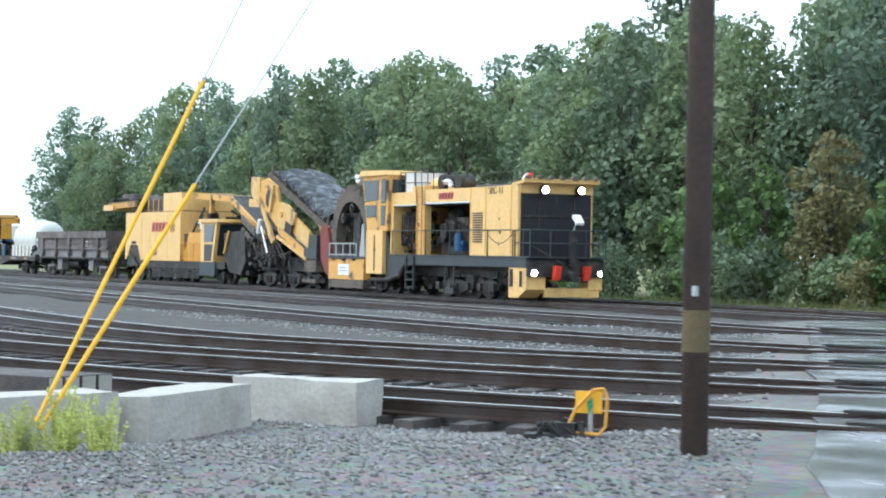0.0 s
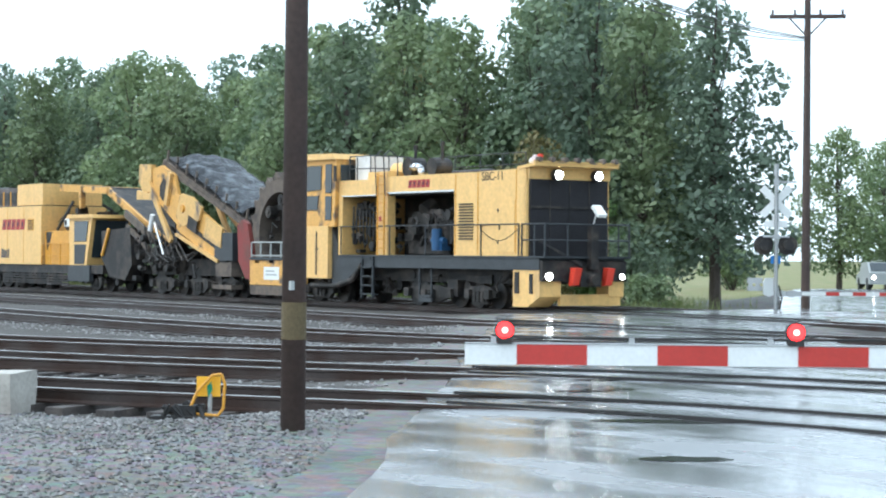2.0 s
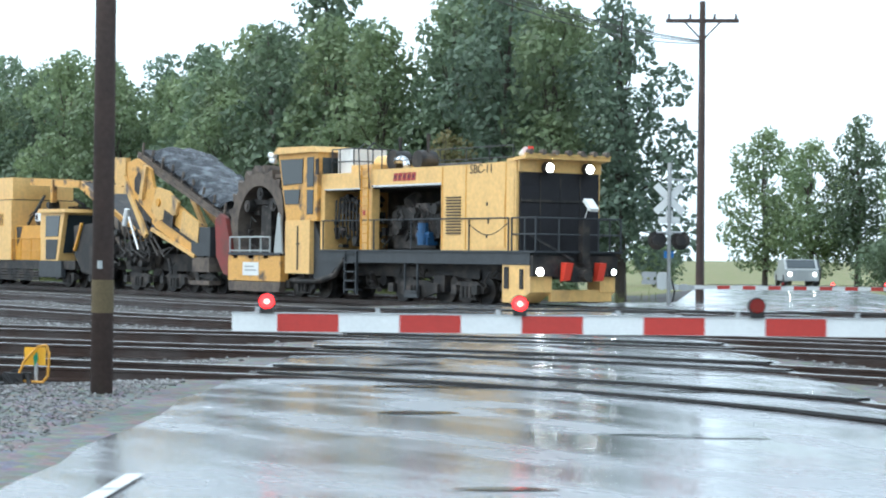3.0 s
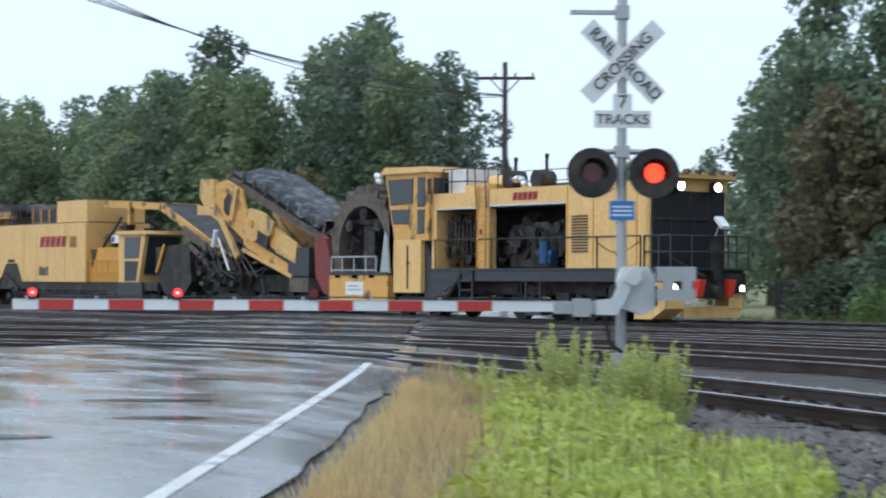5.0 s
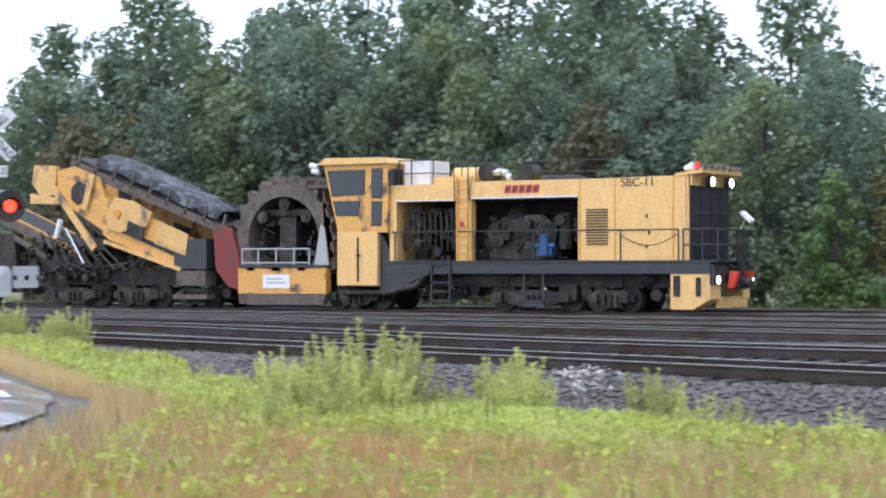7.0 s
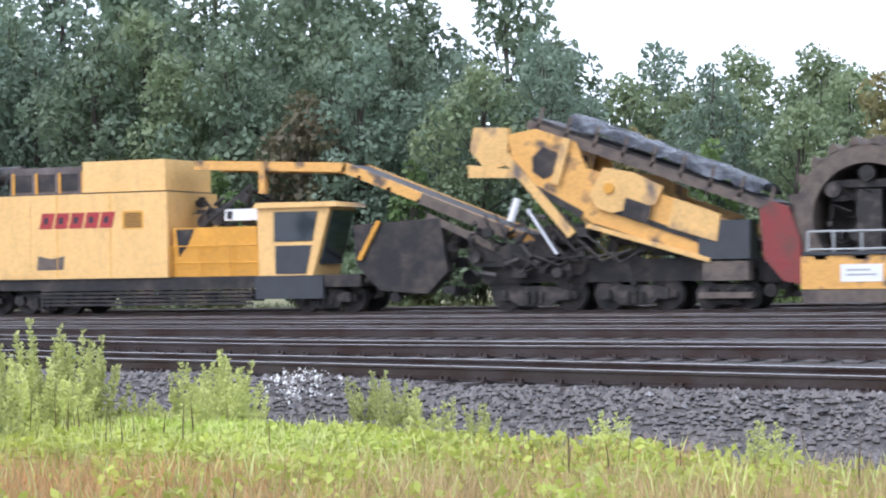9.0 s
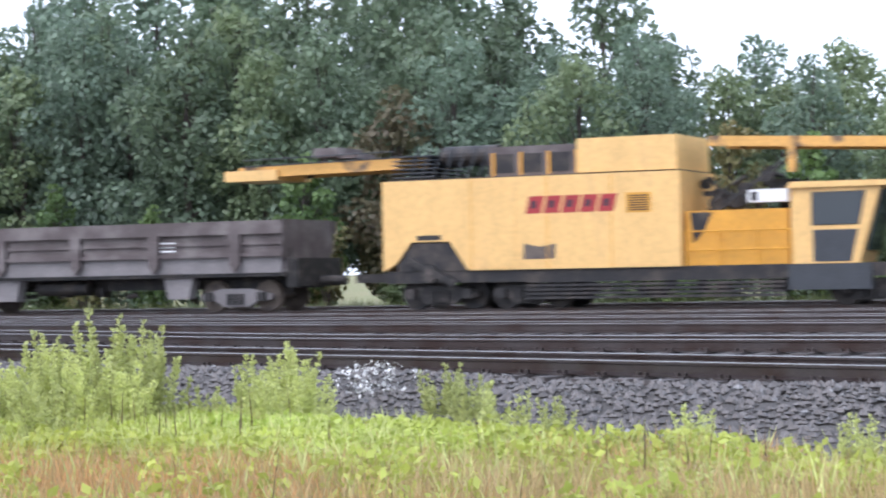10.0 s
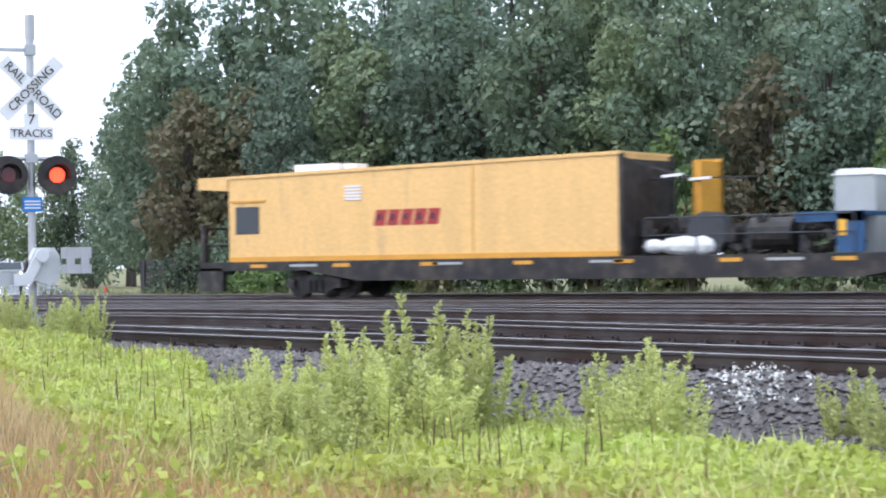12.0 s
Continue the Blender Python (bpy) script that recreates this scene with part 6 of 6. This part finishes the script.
made("spindle", GALV, sw, lambda bm: cyl(bm, (0.08, 0, 0.05), (0.08, 0, 0.4), 0.03, 10))


# distant line poles and wires
def line_pole(x, y, h, rz):
    u = thing("line_pole", "dark wooden line pole with crossarm", "pole", "line poles", pose(x, y, -0.4, 0, 0, rz))
    made("shaft", POLEWOOD, u, lambda bm: cyl(bm, (0, 0, 0), (0, 0, h), 0.15, 10, 0.1))
    made("crossarm", POLEWOOD, u, lambda bm: (bx(bm, -1.2, 1.2, -0.06, 0.06, h - 0.7, h - 0.58), [cyl(bm, (s, 0, h - 0.58), (s, 0, h - 0.42), 0.04, 8) for s in (-1.1, -0.4, 0.4, 1.1)]))
    made("brace", POLEWOOD, u, lambda bm: (beam(bm, (-0.6, 0, h - 0.66), (0, 0, h - 1.3), 0.04, 0.05), beam(bm, (0.6, 0, h - 0.66), (0, 0, h - 1.3), 0.04, 0.05)))
    return u


line_pole(-58.0, 10.5, 10.3, 50)
wires = thing("overhead_wires", "sagging black overhead wires", "wires")
def sag(bm, p, q, s, r=0.016):
    p, q = Vector(p), Vector(q)
    tube(bm, [p.lerp(q, k / 16) - Vector((0, 0, s * 4 * (k / 16) * (1 - k / 16))) for k in range(17)], r, 5)
for k, (dy, s) in enumerate(((0, 1.0), (0.5, 1.1), (1.0, 1.25), (1.6, 1.6))):
    made("wire", BLACK, wires, lambda bm, dy=dy, s=s: sag(bm, (-58 - dy * 0.4, 10.5 + dy * 0.4, 8.6), (-42.1 - dy * 0.3, -16.9 + dy, 8.6), 0.5 * s))

# dark shed and cone beyond the tracks
shed = thing("dark_bin", "black steel waste bin by the tree line", "waste bin", m=pose(-41.0, 10.6, -0.45, 0, 0, 8) @ Matrix.Scale(0.85, 4))
made("bin_body", BLACK, shed, lambda bm: prism(bm, [(-1.6, 0), (1.6, 0), (1.75, 2.0), (-1.75, 2.0)], -1.0, 1.0), "", 0.03)
made("bin_rib", GREY_STEEL, shed, lambda bm: [bx(bm, -1.5 + 0.6 * k, -1.42 + 0.6 * k, -1.05, -0.99, 0.1, 1.95) for k in range(6)])
cone = thing("traffic_cone", "small orange traffic cone with white collar", "traffic cone", m=pose(-43.0, 8.4, -0.45))
made("cone_body", RED_FLAG, cone, lambda bm: (cyl(bm, (0, 0, 0.03), (0, 0, 0.7), 0.17, 16, 0.03), bx(bm, -0.2, 0.2, -0.2, 0.2, 0, 0.04)))
made("collar", SIGNW, cone, lambda bm: cyl(bm, (0, 0, 0.32), (0, 0, 0.48), 0.108, 16, 0.082, False))

# two cars far along the road
def far_car(u0, v0, material, label):
    p = road_at(u0, v0)
    c = thing("car", label, "car", "cars on the road", Matrix.Translation((p.x, p.y, -0.02)) @ Euler((0, 0, math.atan2(ROAD_D.y, ROAD_D.x))).to_matrix().to_4x4())
    made("body", material, c, lambda bm: prism(bm, [(-2.2, 0.3), (2.2, 0.3), (2.25, 0.75), (1.2, 0.9), (0.6, 1.42), (-1.2, 1.45), (-1.9, 0.95), (-2.25, 0.9)], -0.88, 0.88), "", 0.06)
    made("windscreen", GLASS, c, lambda bm: (prism(bm, [(-1.86, 0.98), (-1.25, 1.4), (-1.27, 1.42), (-1.9, 1.0)], -0.75, 0.75), prism(bm, [(0.68, 1.36), (1.15, 0.95), (1.18, 0.97), (0.7, 1.4)], -0.75, 0.75)))
    for x in (-1.4, 1.4):
        for y in (-0.8, 0.8):
            made("wheel", RUBBER, c, lambda bm, x=x, y=y: cyl(bm, (x, y - 0.1, 0.32), (x, y + 0.1, 0.32), 0.32, 16))
    for y in (-0.65, 0.65):
        made("headlight", HEAD, c, lambda bm, y=y: cyl(bm, (-2.26, y, 0.66), (-2.22, y, 0.66), 0.08, 10), "lit headlight")


far_car(112, 3.0, CRATE_GREY, "silver car waiting far along the road")
far_car(120, 2.2, GREY_STEEL, "dark car waiting far along the road")


# ---- vegetation ----
def leaf_cloud(rg, centres, radii, n, leaf, flat=0.0):
    """Leaf quads scattered near the skins of overlapping lumps."""
    w = radii ** 2
    idx = rg.choice(len(centres), n, p=w / w.sum())
    d = rg.normal(size=(n, 3))
    d /= np.linalg.norm(d, axis=1)[:, None]
    rr = radii[idx] * (0.55 + 0.5 * rg.random(n) ** 0.6)
    p = centres[idx] + d * rr[:, None] * (1, 1, 0.85)
    nrm = d + rg.normal(size=(n, 3)) * 0.8 + (0, 0, 0.3)
    nrm /= np.linalg.norm(nrm, axis=1)[:, None]
    a = np.cross(nrm, rg.normal(size=(n, 3)))
    a /= np.linalg.norm(a, axis=1)[:, None]
    b = np.cross(nrm, a)
    s = (leaf * rg.uniform(0.5, 1.3, n))[:, None]
    a, b = a * s, b * s * 0.62
    return np.stack([p - a, p - 0.1 * a - b, p + a, p - 0.1 * a + b], 1)


def tree(name, label, h, spread, material, seed, n=5200, leaf=0.17, low=0.18, slim=False):
    rg = np.random.default_rng(seed)
    u = tagged(new(name), label, "tree", "trees beyond the tracks")
    bm = bmesh.new()
    top = Vector((rg.uniform(-0.3, 0.3), rg.uniform(-0.3, 0.3), h * 0.92))
    r0 = 0.016 * h + 0.04
    pts = [Vector((0, 0, -0.3)), Vector((0.1, 0.05, h * 0.25)), Vector((rg.uniform(-0.3, 0.3), rg.uniform(-0.3, 0.3), h * 0.55)), top]
    for k in range(3):
        cyl(bm, pts[k], pts[k + 1], r0 * (1 - k * 0.28), 8, r0 * (1 - (k + 1) * 0.28) if k < 2 else 0.02)
    centres, radii = [], []
    m = 22
    for k in range(m):
        f = low + (1 - low) * (k + 0.5) / m
        wide = spread * (math.sin(math.pi * min(1, (f - low) / (1 - low) * 0.86 + 0.14)) ** 0.7) * (0.5 if slim else 1)
        a = k * 2.4 + rg.uniform(-0.5, 0.5)
        rad = wide * rg.uniform(0.25, 0.8)
        c = np.array([rad * math.cos(a), rad * math.sin(a), h * f * 0.94])
        base = pts[1].lerp(top, max(0, (f - 0.3)) * 0.9)
        cyl(bm, base, Vector(c), 0.035 + 0.004 * h * (1 - f), 6, 0.012)
        centres.append(c)
        radii.append(spread * rg.uniform(0.30, 0.54) * (1.15 - 0.55 * f))
    part("trunk", bm, BARK, u, "grey-brown trunk and limbs")
    q = leaf_cloud(rg, np.array(centres), np.array(radii), n, leaf)
    quads("crown", q, material, u)
    return u


def shrub(name, label, h, spread, material, seed, n=1500, leaf=0.11):
    rg = np.random.default_rng(seed)
    u = tagged(new(name), label, "shrub", "shrubs along the trees")
    bm = bmesh.new()
    centres, radii = [], []
    for k in range(11):
        a, f = rg.uniform(0, 6.28), rg.random()
        c = np.array([spread * f * 0.8 * math.cos(a), spread * f * 0.8 * math.sin(a), h * rg.uniform(0.25, 0.85) * (1 - 0.35 * f)])
        cyl(bm, (0, 0, -0.2), Vector(c), 0.03, 5, 0.008)
        centres.append(c)
        radii.append(spread * rg.uniform(0.25, 0.45))
    part("stem", bm, BARK, u)
    quads("crown", leaf_cloud(rg, np.array(centres), np.array(radii), n, leaf), material, u)
    return u


KINDS = [
    (tree("tree", "tall deep green broadleaf tree", 12.0, 3.4, L_DARK, 11, 7000, 0.155), 12.0),
    (tree("tree", "tall green broadleaf tree with open crown", 11.0, 3.2, L_MID, 12, 6600, 0.15), 11.0),
    (tree("tree", "blue-green tree with dense crown", 12.5, 3.0, L_BLUE, 13, 7000, 0.15), 12.5),
    (tree("tree", "yellowing tree with thin crown", 10.0, 2.6, L_AUTUMN, 14, 4200), 10.0),
    (tree("tree", "bronze-leaved tree in early autumn", 9.5, 2.6, L_BRONZE, 15, 4200), 9.5),
    (tree("tree", "slender light green young tree", 6.5, 1.5, L_LIGHT, 16, 2600, 0.15, 0.12), 6.5),
    (tree("tree", "deep green tree with ragged crown", 13.0, 3.6, L_DARK, 17, 5600), 13.0),
    (tree("tree", "olive green tree in full leaf", 11.5, 3.0, L_MID, 18, 6600, 0.15), 11.5),
]
BUSHES = [
    shrub("shrub", "dense green leafy shrub at the wood's edge", 2.6, 1.7, L_MID, 31),
    shrub("shrub", "light green shrub at the wood's edge", 2.2, 1.6, L_LIGHT, 32),
    shrub("shrub", "dark shrub at the wood's edge", 3.2, 1.9, L_DARK, 33),
    shrub("shrub", "yellow-green thicket of thin saplings", 3.6, 1.3, L_AUTUMN, 34, 1100),
]
used = set()


def put(ob, x, y, s, rz):
    m = pose(x, y, ground_z(x, y) - 0.05, 0, 0, rz)
    if ob.name not in used:
        used.add(ob.name)
        c = ob
        ob.matrix_basis = m
    else:
        c = copy_thing(ob, m)
    c.scale = (s, s, s)
    return c


rv = random.Random(77)


def wood(x0, x1, y0, y1, step, mix, s0, s1, far=False):
    """Rows of trees filling a stretch of the wood."""
    x = x0
    while x < x1:
        y = rv.uniform(y0, y1)
        u, v = road_uv(x, y)
        if far or not (-3 < v < ROAD_W + 1.5):
            put(KINDS[rv.choice(mix)][0], x, y, rv.uniform(s0, s1), rv.uniform(0, 360))
        x += step * rv.uniform(0.7, 1.3)


wood(-180, -61, 11.5, 15, 3.3, (0, 1, 2, 7, 2, 1, 7), 0.9, 1.15)
wood(-175, -61, 17, 26, 3.0, (0, 2, 6, 1, 3, 7), 1.1, 1.4)
wood(-51, -15, 11, 14, 2.9, (0, 2, 1, 4, 7, 3), 0.75, 0.98)
wood(-51, -15, 15, 20, 2.7, (0, 6, 2, 0, 6, 1), 0.95, 1.18)
wood(-48, -16, 22, 32, 3.2, (0, 6, 2), 1.15, 1.4)
wood(-15, 36, 11, 14, 2.8, (2, 1, 2, 4, 7, 3, 1), 0.64, 0.82)
wood(-15, 38, 15, 21, 2.6, (2, 1, 2, 7, 1), 0.66, 0.86)
wood(-14, 38, 23, 30, 3.2, (2, 6, 2, 7), 0.72, 0.92)
wood(-108, -90, 58, 66, 3.6, (1, 2, 0, 7), 0.85, 1.05, True)
for x in np.arange(-170, 38, 2.0):
    y = rv.uniform(8.4, 10.5)
    if not (-3 < road_uv(x, y)[1] < ROAD_W + 3):
        put(BUSHES[rv.choice((0, 1, 2, 0, 2, 3))], x, y, rv.uniform(0.65, 1.2), rv.uniform(0, 360))
for x, y, k, s in ((-12, 10.0, 5, 0.85), (-2, 10.5, 5, 0.9), (9, 10.5, 3, 0.6), (-6.5, 8.7, 5, 0.8), (-19, 8.9, 5, 0.9), (3.5, 8.8, 5, 0.7), (13, 9.0, 5, 0.8), (-25, 8.7, 5, 0.65), (-75, 9.5, 5, 0.9), (-68, 9.6, 5, 0.8), (16, 11, 5, 0.7), (-30, 10, 5, 0.8), (-72, 10, 3, 0.7), (-80, 10, 5, 1.0)):
    put(KINDS[k][0], x, y, s, rv.uniform(0, 360))
for x in np.arange(-112, -84, 2.2):
    y = rv.uniform(52, 57)
    if not (-2 < road_uv(x, y)[1] < ROAD_W + 2):
        put(BUSHES[rv.choice((0, 2, 0, 1, 2))], x, y, rv.uniform(1.0, 1.5), rv.uniform(0, 360))


# grass along the far side of the tracks
def blades(name, n, place, h0, h1, width, material, label, seed, lean=0.35):
    rg = np.random.default_rng(seed)
    xy = np.array([place(rg) for _ in range(n)])
    z = np.array([ground_z(x, y) for x, y in xy]) - 0.02
    h = rg.uniform(h0, h1, n)
    a = rg.uniform(0, 2 * np.pi, n)
    d = np.c_[np.cos(a), np.sin(a), np.zeros(n)]
    w = np.c_[-np.sin(a), np.cos(a), np.zeros(n)] * (width * rg.uniform(0.6, 1.4, n))[:, None]
    p = np.c_[xy, z]
    mid = p + d * (h * lean * 0.3)[:, None] + np.c_[np.zeros((n, 2)), h * 0.6]
    tip = p + d * (h * lean)[:, None] + np.c_[np.zeros((n, 2)), h]
    q = np.stack([p - w * 0.6, mid + w * 0.5, tip, mid - w * 0.5], 1)
    ob = quads(name, q, material)
    return tagged(ob, label, "grass", kind="stuff")


def verge(rg):
    while True:
        x, y = rg.uniform(-110, 45), 3.0 + (7.2 + 5 * rg.random() ** 2 - 3.0) * (0.55 + 0.45 * rg.random())
        if not (-1 < road_uv(x, y)[1] < ROAD_W + 1):
            return x, max(y, 6.9)


def patch(rg, x0=-18.0, x1=24.0, y0=-45.0, y1=-21.0):
    while True:
        x, y = rg.uniform(x0, x1), rg.uniform(y0, y1)
        edge = grass_edge(x) + 0.9 * noise.noise(Vector((x * 0.5, 0, 5)))
        if y < edge and road_uv(x, y)[1] < -0.5 + 0.5 * noise.noise(Vector((x * 0.7, y * 0.7, 2))):
            return x, y


def by_noise(f, sgn, k=0.0):
    def g(rg):
        while True:
            x, y = f(rg)
            v = noise.noise(Vector((x * 0.22, y * 0.3, 8.0)))
            if sgn * (v - k) > 0.1 * rg.normal():
                return x, y
    return g


def road_verge(rg):
    while True:
        u, v = rg.uniform(-26 if rg.random() < 0.3 else -13, 0), -0.3 - 2.6 * rg.random() ** 1.5
        p = road_at(u, v)
        if p.y < t3(p.x) - 4.0:
            return p.x, p.y


def strip_right(rg):
    x = rg.uniform(-8, 34)
    return x, rg.uniform(-46, -33)


blades("grass", 30000, verge, 0.2, 0.75, 0.02, G_FAR, "long grass along the wood's edge", 51)
def ground_cover(n, place, seed):
    rg = np.random.default_rng(seed)
    c = np.array([(*place(rg), 0.0) for _ in range(n)])
    c[:, 2] = [ground_z(x, y) + 0.10 + 0.14 * rg.random() for x, y, _ in c]
    q = leaf_cloud(rg, c, np.full(n, 0.16), 15 * n, 0.048)
    return tagged(quads("ground_cover", q, G_LIME), "bright lime green leafy ground cover", "ground cover", kind="stuff")


def lush(rg):
    """The lime patch keeps away from the road's dry edge and from the strip of dry grass in front."""
    while True:
        x, y = patch(rg)
        dry = max(0.95 * smooth01(-35.6, -38.2, y + 1.6 * noise.noise(Vector((x * 0.35, y * 0.2, 7)))), 0.85 * smooth01(4.5, 8.5, x), smooth01(-2.2, -1.0, road_uv(x, y)[1]))
        if rg.random() > dry:
            return x, y


ground_cover(8500, by_noise(lush, 1, -0.25), 52)
blades("grass", 30000, by_noise(patch, -1, -0.08), 0.12, 0.42, 0.008, G_STRAW, "straw-coloured dry grass", 53)
blades("grass", 16000, lush, 0.15, 0.46, 0.018, G_WEED, "green grass among the weeds", 54)
def front_strip(rg):
    while True:
        x, y = patch(rg)
        if rg.random() < smooth01(-35.4, -38.4, y + 1.6 * noise.noise(Vector((x * 0.35, y * 0.2, 7)))) + 0.6 * smooth01(4.5, 9, x):
            return x, y


blades("grass", 36000, front_strip, 0.12, 0.42, 0.009, G_STRAW, "pale straw grass along the verge", 56)
blades("grass", 40000, by_noise(front_strip, 1, 0.0), 0.12, 0.38, 0.010, G_RUST, "rusty orange dry grass along the verge", 57)
blades("dead_stalk", 260, by_noise(lush, -1, -0.05), 0.4, 0.75, 0.012, G_DEAD, "dark brown dead stalks among the weeds", 58, 0.12)
blades("grass", 11000, road_verge, 0.1, 0.34, 0.009, G_STRAW, "dry grass along the road edge", 55)


def weed(seed, h, n):
    """A clump of tall feathery weeds: stems with small narrow leaves, denser to the tips."""
    rg = np.random.default_rng(seed)
    u = tagged(new("weed"), "tall feathery yellow-green weed clump", "weed", "weeds by the tracks")
    bm = bmesh.new()
    q = []
    for k in range(n):
        a, r = rg.uniform(0, 6.28), 0.30 * h * rg.random() ** 0.5
        p = np.array([r * 0.7 * math.cos(a), r * 0.7 * math.sin(a), 0])
        hh = h * rg.uniform(0.6, 1.05) * (1 - 0.35 * r / (0.3 * h))
        tip = p + np.array([r * 0.75 * math.cos(a) + rg.uniform(-0.05, 0.05), r * 0.6 * math.sin(a), hh])
        cyl(bm, p, tip, 0.008, 4, 0.003)
        m = int(165 * hh)
        f = rg.random(m) ** 0.75
        c = p + (tip - p) * f[:, None]
        ang = rg.uniform(0, 6.28, m)
        up = rg.uniform(0.2, 1.0, m)
        d = np.c_[np.cos(ang), np.sin(ang), up]
        d /= np.linalg.norm(d, axis=1)[:, None]
        ln = rg.uniform(0.035, 0.095, m) * (1.25 - 0.75 * f) * (0.6 + 0.5 * h)
        side = np.cross(d, rg.normal(size=(m, 3)))
        side /= np.linalg.norm(side, axis=1)[:, None]
        w = (ln * 0.22)[:, None]
        e = c + d * ln[:, None]
        q.append(np.stack([c, (c + e) / 2 + side * w, e, (c + e) / 2 - side * w], 1))
    tagged(part("stem", bm, G_WEED, u), kind="stuff")
    quads("foliage", np.concatenate(q), G_WEED, u)
    return u


WEEDS = [weed(61, 1.6, 30), weed(62, 1.05, 20), weed(63, 0.6, 16)]
for k, x, y, s in ((0, 2.2, -33.5, 0.92), (0, 2.8, -34.0, 0.80), (0, 1.6, -33.7, 0.78), (0, 1.1, -34.1, 0.66), (0, 2.4, -34.7, 0.76), (0, 3.1, -35.0, 0.66), (0, 1.7, -34.9, 0.64), (0, 2.3, -35.6, 0.6), (1, 3.2, -36.2, 0.8), (1, 2.7, -36.6, 0.7), (1, 3.7, -32.5, 1.0), (1, 4.0, -32.8, 0.95), (1, 3.4, -32.7, 0.9), (1, 4.3, -33.3, 0.85), (1, 4.1, -33.9, 0.8), (2, 3.0, -33.0, 1.1), (2, 5.2, -31.9, 1.1), (2, 5.7, -32.3, 1.0), (2, 6.6, -33.6, 1.2), (1, 7.6, -34.8, 0.6), (0, -11.0, -25.9, 0.62), (1, -10.3, -26.6, 0.85), (1, -9.7, -26.1, 0.8), (1, -9.0, -27.0, 0.8), (0, -8.8, -26.6, 0.6), (0, -10.0, -25.8, 0.5), (2, -11.9, -26.4, 1.0), (2, -8.4, -27.6, 1.0), (2, 8.8, -34.4, 1.0), (1, 10.6, -36.0, 0.6), (2, -6.0, -29.2, 1.0), (2, -1.4, -31.8, 1.0), (2, 12.5, -36.4, 1.1)):
    put(WEEDS[k], x, y, 1.12 * s, rv.uniform(0, 360))
for k in range(60):
    x, y = rv.uniform(-13, 32), 0
    y = grass_edge(x) - rv.uniform(-0.6, 4.5)
    if road_uv(x, y)[1] < -1.6 and math.hypot(x - 6, y + 39) > 4 and not (-8 < x < 8 and y < -31.5):
        put(WEEDS[2], x, y, rv.uniform(0.5, 1.0), rv.uniform(0, 360))
for x, y, k in ((-28.5, -30.8, 0.62), (-28.2, -30.6, 0.55), (-28.6, -31.1, 0.5)):
    put(WEEDS[1], x, y, k, rv.uniform(0, 360))
fl = np.random.default_rng(9)
c = np.c_[3.9 + fl.normal(0, 0.22, 160), -31.0 + fl.normal(0, 0.22, 160), ground_z(3.9, -31.0) + fl.uniform(0.05, 0.4, 160)]
quads("white_flowers", leaf_cloud(fl, c, np.full(160, 0.03), 420, 0.02), mat("white_petals", (0.7, 0.7, 0.66), 0.6, 0, 0.1, 5, 0))
tagged(bpy.data.objects["white_flowers"], "small patch of white flowers by the ballast", "flowers", kind="stuff")


def motions():
    """The train runs along its straight track; every car keeps its place behind the nose."""
    for car, back in CARS:
        walk(car, [(t, pose(s + back, 0, 0)) for t, s in TRAIN])


motions()
